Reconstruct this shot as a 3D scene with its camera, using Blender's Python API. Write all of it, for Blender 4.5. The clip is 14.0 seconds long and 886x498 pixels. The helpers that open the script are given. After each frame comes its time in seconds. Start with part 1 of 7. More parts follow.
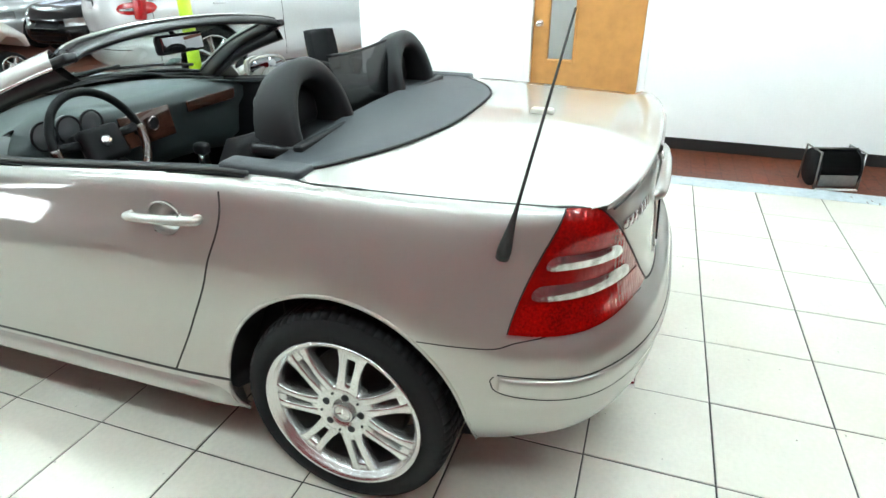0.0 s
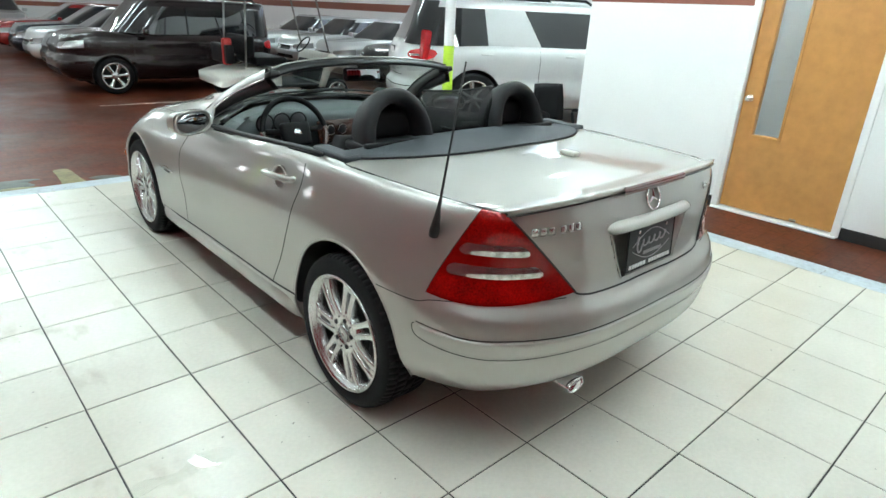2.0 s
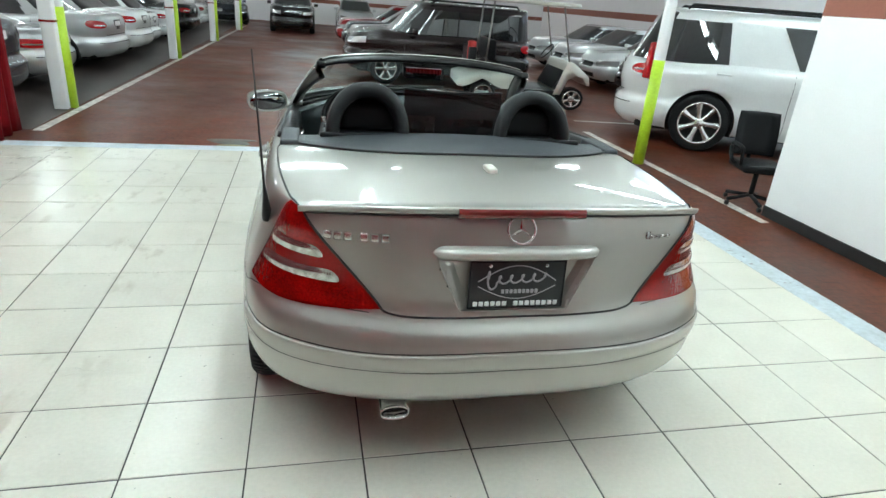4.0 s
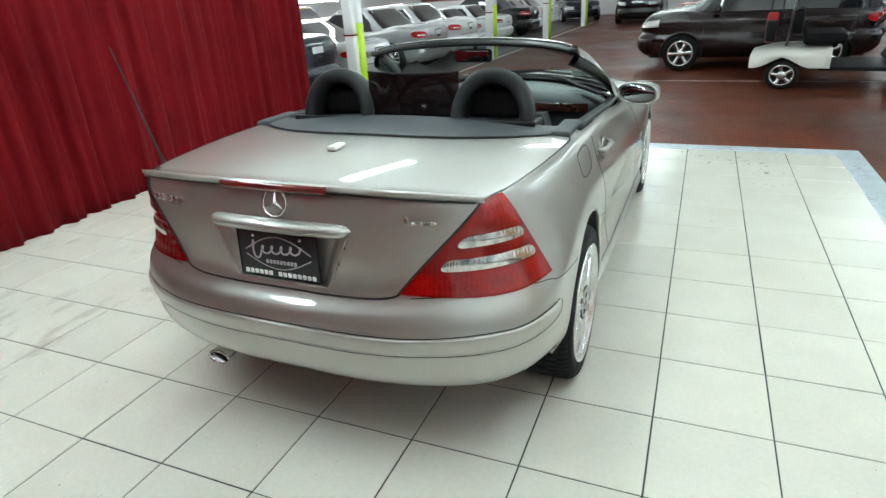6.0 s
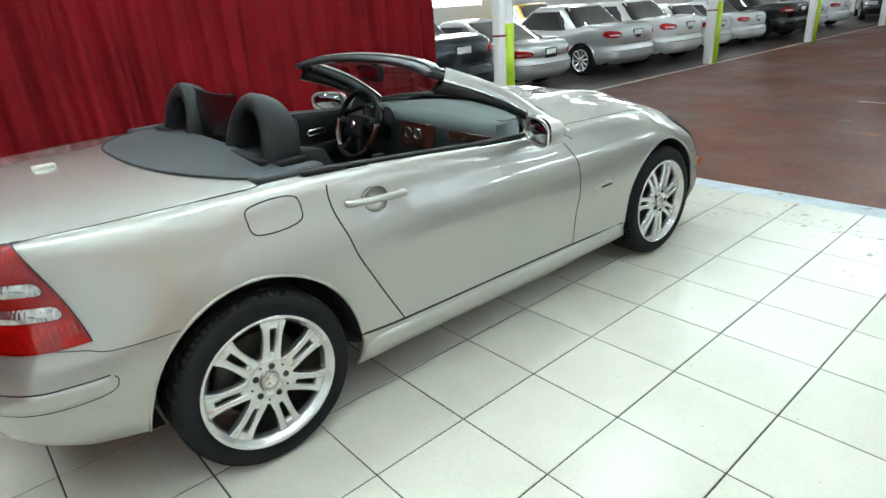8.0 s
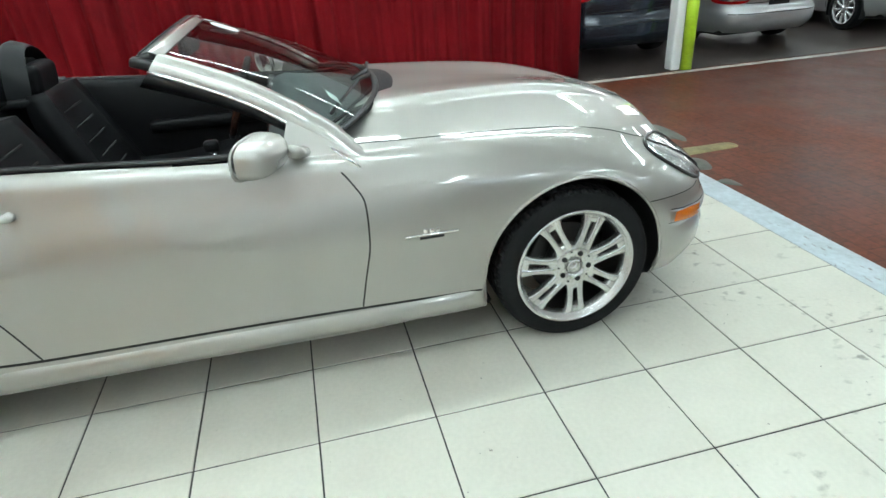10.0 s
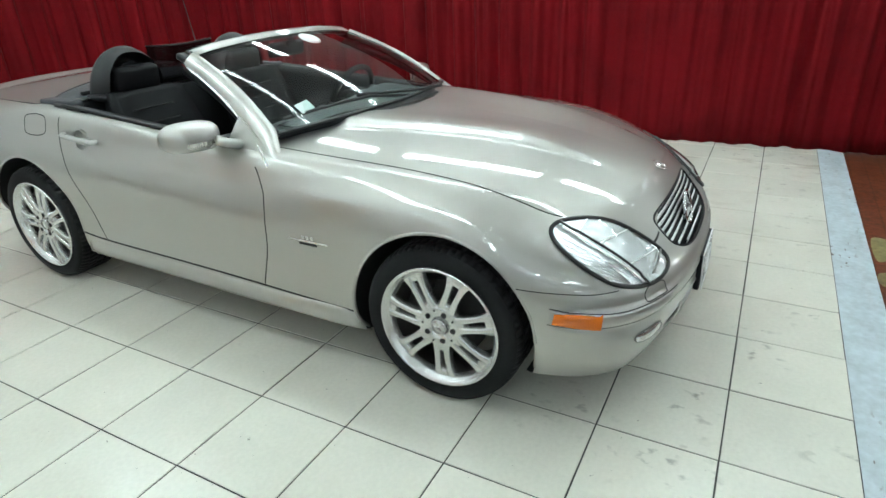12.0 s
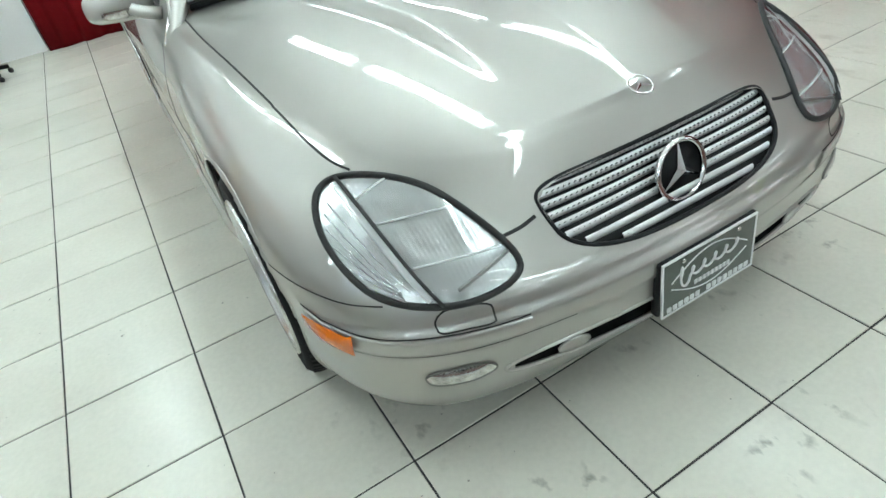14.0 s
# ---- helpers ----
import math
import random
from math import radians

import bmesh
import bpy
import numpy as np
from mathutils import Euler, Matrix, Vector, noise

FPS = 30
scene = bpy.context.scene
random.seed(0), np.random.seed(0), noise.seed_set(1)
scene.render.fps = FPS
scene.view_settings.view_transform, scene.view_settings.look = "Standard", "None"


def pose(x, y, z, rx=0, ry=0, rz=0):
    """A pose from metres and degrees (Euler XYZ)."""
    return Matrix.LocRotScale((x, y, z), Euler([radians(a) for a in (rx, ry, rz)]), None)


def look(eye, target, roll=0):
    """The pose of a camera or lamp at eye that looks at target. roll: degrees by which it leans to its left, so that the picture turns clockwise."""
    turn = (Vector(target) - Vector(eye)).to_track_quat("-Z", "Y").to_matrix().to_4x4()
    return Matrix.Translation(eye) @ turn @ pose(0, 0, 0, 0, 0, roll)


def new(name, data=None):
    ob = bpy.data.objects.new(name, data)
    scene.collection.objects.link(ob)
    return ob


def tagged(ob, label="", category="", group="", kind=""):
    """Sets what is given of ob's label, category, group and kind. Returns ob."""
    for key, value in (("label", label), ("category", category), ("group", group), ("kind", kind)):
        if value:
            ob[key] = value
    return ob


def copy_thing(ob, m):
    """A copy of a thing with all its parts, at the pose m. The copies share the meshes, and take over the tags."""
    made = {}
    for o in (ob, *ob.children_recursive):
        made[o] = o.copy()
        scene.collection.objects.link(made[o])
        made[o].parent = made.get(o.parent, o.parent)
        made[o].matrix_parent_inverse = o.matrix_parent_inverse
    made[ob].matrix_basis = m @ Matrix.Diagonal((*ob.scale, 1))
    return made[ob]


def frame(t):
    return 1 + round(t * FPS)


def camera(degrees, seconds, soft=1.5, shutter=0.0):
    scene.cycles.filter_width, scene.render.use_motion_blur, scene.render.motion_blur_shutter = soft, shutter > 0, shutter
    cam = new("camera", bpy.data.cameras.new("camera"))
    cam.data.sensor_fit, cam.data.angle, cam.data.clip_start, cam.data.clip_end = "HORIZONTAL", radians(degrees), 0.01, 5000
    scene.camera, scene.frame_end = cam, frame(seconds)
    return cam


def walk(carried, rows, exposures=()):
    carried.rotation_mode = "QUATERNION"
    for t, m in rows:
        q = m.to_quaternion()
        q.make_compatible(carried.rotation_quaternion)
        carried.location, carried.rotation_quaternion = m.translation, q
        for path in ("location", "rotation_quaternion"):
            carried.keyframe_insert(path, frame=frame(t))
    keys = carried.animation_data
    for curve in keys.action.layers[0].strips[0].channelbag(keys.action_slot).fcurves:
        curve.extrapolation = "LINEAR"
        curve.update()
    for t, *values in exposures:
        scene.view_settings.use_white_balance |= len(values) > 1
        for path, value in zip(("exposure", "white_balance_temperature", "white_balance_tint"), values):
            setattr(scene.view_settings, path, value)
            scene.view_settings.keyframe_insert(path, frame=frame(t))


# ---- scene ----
cam = camera(73.4, 14.0)

PATH = [
    (0, (-1.94, -1.891, 1.443), (-0.252, -1.284, 0.558), -0.1),
    (0.5, (-2.077, -2.166, 1.465), (-0.523, -1.161, 0.705), -2.4),
    (1, (-2.205, -2.448, 1.473), (-0.716, -1.305, 0.782), 0.8),
    (1.5, (-2.128, -2.691, 1.461), (-0.705, -1.455, 0.792), 0.7),
    (2, (-1.922, -2.924, 1.48), (-0.665, -1.556, 0.739), 2.9),
    (2.5, (-1.706, -3.198, 1.504), (-0.639, -1.654, 0.815), 4.1),
    (2.7, (-1.598, -3.286, 1.519), (-0.607, -1.702, 0.805), 3.9),
    (4.8, (0.119, -3.508, 1.522), (0.085, -1.668, 0.741), -2.1),
    (5, (0.307, -3.508, 1.501), (0.138, -1.675, 0.717), -5.4),
    (5.5, (0.775, -3.487, 1.5), (0.285, -1.751, 0.636), -5.3),
    (6, (1.186, -3.313, 1.481), (0.437, -1.639, 0.682), -3.4),
    (6.5, (1.61, -3.033, 1.483), (0.671, -1.436, 0.731), -3.1),
    (7, (1.957, -2.696, 1.469), (0.806, -1.239, 0.726), -3.8),
    (7.5, (2.236, -2.252, 1.457), (0.983, -0.915, 0.654), -4.3),
    (8, (2.509, -1.797, 1.437), (1.083, -0.623, 0.671), -4.0),
    (8.5, (2.601, -1.276, 1.441), (1.14, -0.161, 0.653), -4.2),
    (9, (2.669, -0.705, 1.429), (1.159, 0.303, 0.589), -2.8),
    (9.2, (2.681, -0.502, 1.448), (1.093, 0.359, 0.59), -3.1),
    (11.3, (2.519, 1.517, 1.414), (0.754, 1.179, 0.535), -2.4),
    (11.5, (2.492, 1.674, 1.401), (0.747, 1.156, 0.573), -2.2),
    (12, (2.399, 2.103, 1.451), (0.813, 1.217, 0.614), -2.1),
    (12.5, (2.138, 2.444, 1.417), (0.728, 1.315, 0.558), -3.9),
    (13, (1.776, 2.728, 1.351), (0.58, 1.434, 0.404), -6.0),
    (13.5, (1.343, 2.762, 1.327), (0.417, 1.321, 0.293), -7.7),
    (14, (0.923, 2.651, 1.284), (0.275, 1.173, 0.102), -11.4),
]
walk(cam, [(t, look(eye, target, roll)) for t, eye, target, roll in PATH], [(0.0, 0.60), (0.5, 0.18), (1.2, 0.12), (9.2, 0.11), (11.3, -0.12), (14.0, -0.12)])

# ---------------------------------------------------------------- light
world = bpy.data.worlds.new("world")
scene.world = world
world.use_nodes = True
sky = world.node_tree.nodes.new("ShaderNodeTexSky")
sky.sky_type = "NISHITA"
sky.sun_disc = False
sky.sun_elevation = radians(40)
sky.sun_rotation = radians(250)
world.node_tree.links.new(sky.outputs[0], world.node_tree.nodes["Background"].inputs[0])
world.node_tree.nodes["Background"].inputs[1].default_value = 0.12
scene.view_settings.exposure = 0.0

TUBE = 44.0          # strength of the fluorescent tubes
PANE = 8.0          # strength of the bright window panes


# ---------------------------------------------------------------- materials
def mat(name, color, rough=0.5, metal=0.0, coat=0.0, bump=0.0, size=40.0, vary=0.12, vsize=3.0, spec=0.5, rnd=0.0):
    """A surface with a fine grain, a broad stain and a fine relief."""
    m = bpy.data.materials.new(name)
    m.use_nodes = True
    nt = m.node_tree
    b = nt.nodes["Principled BSDF"]
    b.inputs["Roughness"].default_value = rough
    b.inputs["Metallic"].default_value = metal
    b.inputs["Coat Weight"].default_value = coat
    b.inputs["Coat Roughness"].default_value = 0.012
    b.inputs["Specular IOR Level"].default_value = spec
    geo = nt.nodes.new("ShaderNodeTexCoord")
    big = nt.nodes.new("ShaderNodeTexNoise")
    big.inputs["Scale"].default_value = vsize
    big.inputs["Detail"].default_value = 6
    fine = nt.nodes.new("ShaderNodeTexNoise")
    fine.inputs["Scale"].default_value = size
    fine.inputs["Detail"].default_value = 4
    for n in (big, fine):
        nt.links.new(geo.outputs["Object"], n.inputs["Vector"])
    mix = nt.nodes.new("ShaderNodeMath")
    mix.operation = "ADD"
    nt.links.new(big.outputs["Fac"], mix.inputs[0])
    nt.links.new(fine.outputs["Fac"], mix.inputs[1])
    rng = nt.nodes.new("ShaderNodeMapRange")
    rng.inputs["From Min"].default_value, rng.inputs["From Max"].default_value = 0.7, 1.3
    rng.inputs["To Min"].default_value, rng.inputs["To Max"].default_value = 1 - vary, 1 + vary
    nt.links.new(mix.outputs[0], rng.inputs["Value"])
    out = rng.outputs[0]
    if rnd:
        info = nt.nodes.new("ShaderNodeObjectInfo")
        r2 = nt.nodes.new("ShaderNodeMapRange")
        r2.inputs["To Min"].default_value, r2.inputs["To Max"].default_value = 1 - rnd, 1 + rnd
        nt.links.new(info.outputs["Random"], r2.inputs["Value"])
        mul = nt.nodes.new("ShaderNodeMath")
        mul.operation = "MULTIPLY"
        nt.links.new(out, mul.inputs[0])
        nt.links.new(r2.outputs[0], mul.inputs[1])
        out = mul.outputs[0]
    vm = nt.nodes.new("ShaderNodeVectorMath")
    vm.operation = "SCALE"
    vm.inputs[0].default_value = color[:3]
    nt.links.new(out, vm.inputs["Scale"])
    nt.links.new(vm.outputs[0], b.inputs["Base Color"])
    if bump:
        bn = nt.nodes.new("ShaderNodeBump")
        bn.inputs["Strength"].default_value = bump
        bn.inputs["Distance"].default_value = 0.002
        nt.links.new(fine.outputs["Fac"], bn.inputs["Height"])
        nt.links.new(bn.outputs[0], b.inputs["Normal"])
    return m


def glass(name, color=(1, 1, 1), rough=0.0, alpha=0.25, tint=0.0):
    """Thin clear pane: mostly see-through, with a gloss that grows at a slant."""
    m = bpy.data.materials.new(name)
    m.use_nodes = True
    nt = m.node_tree
    nt.nodes.remove(nt.nodes["Principled BSDF"])
    tr = nt.nodes.new("ShaderNodeBsdfTransparent")
    tr.inputs[0].default_value = (*color, 1)
    gl = nt.nodes.new("ShaderNodeBsdfGlossy")
    gl.inputs["Roughness"].default_value = rough
    fr = nt.nodes.new("ShaderNodeLayerWeight")
    fr.inputs["Blend"].default_value = 0.5
    slant = nt.nodes.new("ShaderNodeMath")
    slant.operation = "POWER"
    slant.inputs[1].default_value = 5.0
    nt.links.new(fr.outputs["Facing"], slant.inputs[0])
    gloss = nt.nodes.new("ShaderNodeMath")
    gloss.operation = "MULTIPLY_ADD"
    gloss.inputs[1].default_value, gloss.inputs[2].default_value = 0.90, 0.06
    nt.links.new(slant.outputs[0], gloss.inputs[0])
    mx = nt.nodes.new("ShaderNodeMixShader")
    nt.links.new(gloss.outputs[0], mx.inputs[0])
    nt.links.new(tr.outputs[0], mx.inputs[1])
    nt.links.new(gl.outputs[0], mx.inputs[2])
    nt.links.new(mx.outputs[0], nt.nodes["Material Output"].inputs[0])
    return m


def glow(name, color, strength):
    m = bpy.data.materials.new(name)
    m.use_nodes = True
    b = m.node_tree.nodes["Principled BSDF"]
    b.inputs["Base Color"].default_value = (*color, 1)
    b.inputs["Emission Color"].default_value = (*color, 1)
    b.inputs["Emission Strength"].default_value = strength
    return m


M_PAINT = mat("champagne_paint", (0.405, 0.392, 0.366), 0.46, 0.88, 1.0, 0.0, 900, 0.03, 2.0)
M_PAINT.node_tree.nodes["Principled BSDF"].inputs["Coat IOR"].default_value = 1.75
M_PAINT.node_tree.nodes["Principled BSDF"].inputs["Coat Roughness"].default_value = 0.045
M_SEAM = mat("seam", (0.008, 0.008, 0.008), 0.7)
M_RUBBER = mat("rubber", (0.012, 0.012, 0.012), 0.55, bump=0.2, size=120)
M_TYRE = mat("tyre", (0.008, 0.008, 0.009), 0.8, bump=0.3, size=90, spec=0.25)
M_LAMPRED = mat("tail_lamp_red", (0.42, 0.006, 0.008), 0.15, 0, 0.5, spec=0.25, vary=0.35, vsize=14)
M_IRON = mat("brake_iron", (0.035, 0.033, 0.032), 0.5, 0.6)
M_ALLOY = mat("alloy", (0.62, 0.62, 0.615), 0.27, 0.88, 0.8, 0.0, 60, 0.05)
M_CHROME = mat("chrome", (0.85, 0.85, 0.86), 0.06, 1.0, vary=0.02)
M_STEEL = mat("steel", (0.25, 0.24, 0.23), 0.4, 0.9)
M_BLACK = mat("black_plastic", (0.010, 0.0103, 0.0115), 0.5, bump=0.25, size=400, spec=0.18)
M_GLOSSBLACK = mat("gloss_black_trim", (0.008, 0.008, 0.009), 0.28, bump=0.1, size=300, spec=0.35)
M_LEATHER = mat("black_leather", (0.0055, 0.0055, 0.0065), 0.5, bump=0.4, size=260, spec=0.14)
M_HOOP = mat("grained_hoop_plastic", (0.0115, 0.012, 0.0135), 0.48, bump=0.25, size=420, spec=0.25)
M_FABRIC = mat("black_fabric", (0.007, 0.007, 0.008), 0.9, bump=0.3, size=400, spec=0.15)
M_DASH = mat("dash_top", (0.058, 0.072, 0.074), 0.42, bump=0.3, size=500)
M_TONNEAU = mat("tonneau_vinyl", (0.024, 0.028, 0.034), 0.55, bump=0.35, size=500, vary=0.06)
M_WOOD = mat("walnut_trim", (0.05, 0.016, 0.009), 0.2, 0, 1.0, size=25, vary=0.4)
M_RED = mat("red_lens", (0.235, 0.003, 0.002), 0.16, 0.25, 0.45, 0, 220, 0.25, 11, spec=0.3)
M_CLEAR = mat("clear_lens", (0.58, 0.57, 0.56), 0.13, 0.9, 1.0, 0, 55, 0.45, 34)
M_GRILLE = mat("grille_silver", (0.74, 0.74, 0.74), 0.42, 0.15, 0.2, vary=0.04)
M_REDTOP = mat("dark_red_upper_lens", (0.30, 0.003, 0.002), 0.16, 0.25, 1.0, 0, 160, 0.5, 9, spec=0.3)
M_DIAL = mat("dial_face", (0.10, 0.10, 0.105), 0.35)
M_AMBER = mat("amber_lens", (0.62, 0.135, 0.004), 0.12, 0, 0.8, 0.3, 300, spec=0.3)
M_REFLECTOR = mat("lamp_reflector", (0.76, 0.78, 0.785), 0.24, 0.7, 1.0, 0.0, 38, 0.12, 12)


def faceted(m, scale, strength, stretch=(1, 1, 1)):
    """Small moulded facets on a lens or reflector."""
    nt = m.node_tree
    co = nt.nodes.new("ShaderNodeTexCoord")
    mp = nt.nodes.new("ShaderNodeMapping")
    mp.inputs["Scale"].default_value = stretch
    nt.links.new(co.outputs["Object"], mp.inputs["Vector"])
    vo = nt.nodes.new("ShaderNodeTexVoronoi")
    vo.feature = "SMOOTH_F1"
    vo.inputs["Smoothness"].default_value = 0.3
    vo.inputs["Randomness"].default_value = 0.12
    vo.inputs["Scale"].default_value = scale
    nt.links.new(mp.outputs[0], vo.inputs["Vector"])
    bn = nt.nodes.new("ShaderNodeBump")
    bn.inputs["Strength"].default_value = strength
    bn.inputs["Distance"].default_value = 0.003
    nt.links.new(vo.outputs["Distance"], bn.inputs["Height"])
    nt.links.new(bn.outputs[0], nt.nodes["Principled BSDF"].inputs["Normal"])
    return m


for m_, sc_, st_, way_ in ((M_RED, 70, .7, (1, 1, .45)), (M_REDTOP, 70, .7, (1, 1, .45)), (M_CLEAR, 80, .35, (1.6, 1, .5)), (M_REFLECTOR, 90, .28, (1.2, .8, .8))):
    faceted(m_, sc_, st_, way_)
M_MIRROR = mat("mirror_glass", (0.30, 0.31, 0.33), 0.01, 1.0, vary=0.0)
M_PLATE = mat("plate_black", (0.012, 0.012, 0.014), 0.35)
M_WHITEMARK = mat("white_marking", (0.75, 0.75, 0.75), 0.5)
M_GREYMARK = mat("grey_marking", (0.35, 0.32, 0.34), 0.45)
M_DARKGLASS = mat("tinted_glass", (0.01, 0.011, 0.013), 0.03, 0, 1.0, vary=0.02)
M_GLASS = glass("windscreen_glass", (0.81, 0.88, 0.86))
M_NET = glass("net", (0.07, 0.07, 0.075), rough=0.25)
M_CURTAIN = mat("red_velvet", (0.120, 0.0020, 0.0042), 0.85, bump=0.5, size=160, vary=0.3, vsize=2.2, spec=0.12)
M_TILE = mat("cream_tile", (0.72, 0.695, 0.615), 0.22, 0, 0, 0.04, 60, 0.05, 4.0, rnd=0.04)
M_GROUT = mat("grout", (0.045, 0.042, 0.04), 0.9)
M_STRIP = mat("grey_floor_strip", (0.47, 0.53, 0.57), 0.5, bump=0.3, size=30, vary=0.16, vsize=7)
M_WALL = mat("white_wall", (0.87, 0.87, 0.87), 0.6, bump=0.1, size=60, vary=0.02)
M_BAND = mat("brick_red_band", (0.26, 0.085, 0.055), 0.6, vary=0.06)
M_BASE = mat("black_baseboard", (0.014, 0.014, 0.015), 0.45)
M_OAK = mat("oak_door", (0.47, 0.22, 0.065), 0.38, size=14, vary=0.12, vsize=5)
M_LINE = mat("floor_line", (0.55, 0.52, 0.48), 0.5, vary=0.4, vsize=6)
M_LIME = mat("lime_paint", (0.46, 0.68, 0.03), 0.4)
M_CEIL = mat("ceiling_white", (0.75, 0.75, 0.74), 0.8)
M_TUBE = glow("fluorescent_tube", (0.81, 0.985, 0.99), TUBE)
M_PANE = glow("bright_pane", (0.95, 0.98, 1.0), PANE)
M_DAY = glow("daylight_pane", (0.72, 0.84, 1.0), 0.22 * PANE)


def floor_material():
    """Worn red brick paving, glossy with wear, dark with damp in places."""
    m = mat("red_brick_floor", (0.130, 0.035, 0.017), 0.36, bump=0.2, size=30, vary=0.45, vsize=0.9, spec=0.13)
    nt = m.node_tree
    b = nt.nodes["Principled BSDF"]
    co = nt.nodes.new("ShaderNodeTexCoord")
    br = nt.nodes.new("ShaderNodeTexBrick")
    br.inputs["Scale"].default_value = 1.0
    br.inputs["Brick Width"].default_value = 0.21
    br.inputs["Row Height"].default_value = 0.105
    br.inputs["Mortar Size"].default_value = 0.006
    br.inputs["Mortar Smooth"].default_value = 0.3
    br.inputs["Color1"].default_value = (0.95, 0.95, 0.95, 1)
    br.inputs["Color2"].default_value = (1.15, 1.05, 1.0, 1)
    br.inputs["Mortar"].default_value = (0.78, 0.76, 0.74, 1)
    nt.links.new(co.outputs["Object"], br.inputs["Vector"])
    old = b.inputs["Base Color"].links[0].from_socket
    mul = nt.nodes.new("ShaderNodeMix")
    mul.data_type, mul.blend_type = "RGBA", "MULTIPLY"
    mul.inputs["Factor"].default_value = 1.0
    nt.links.new(old, mul.inputs[6])
    nt.links.new(br.outputs["Color"], mul.inputs[7])
    nt.links.new(mul.outputs[2], b.inputs["Base Color"])
    wet = nt.nodes.new("ShaderNodeTexNoise")
    wet.inputs["Scale"].default_value = 0.55
    wet.inputs["Detail"].default_value = 8
    wet.inputs["Roughness"].default_value = 0.65
    nt.links.new(co.outputs["Object"], wet.inputs["Vector"])
    rg = nt.nodes.new("ShaderNodeMapRange")
    rg.inputs["From Min"].default_value, rg.inputs["From Max"].default_value = 0.36, 0.66
    nt.links.new(wet.outputs["Fac"], rg.inputs["Value"])
    dk = nt.nodes.new("ShaderNodeMix")
    dk.data_type, dk.blend_type = "RGBA", "MULTIPLY"
    nt.links.new(rg.outputs[0], dk.inputs["Factor"])
    nt.links.new(mul.outputs[2], dk.inputs[6])
    dk.inputs[7].default_value = (0.55, 0.56, 0.58, 1)
    nt.links.new(dk.outputs[2], b.inputs["Base Color"])
    r2 = nt.nodes.new("ShaderNodeMapRange")
    r2.inputs["To Min"].default_value, r2.inputs["To Max"].default_value = 0.52, 0.30
    nt.links.new(rg.outputs[0], r2.inputs["Value"])
    nt.links.new(r2.outputs[0], b.inputs["Roughness"])
    return m


M_FLOOR = floor_material()


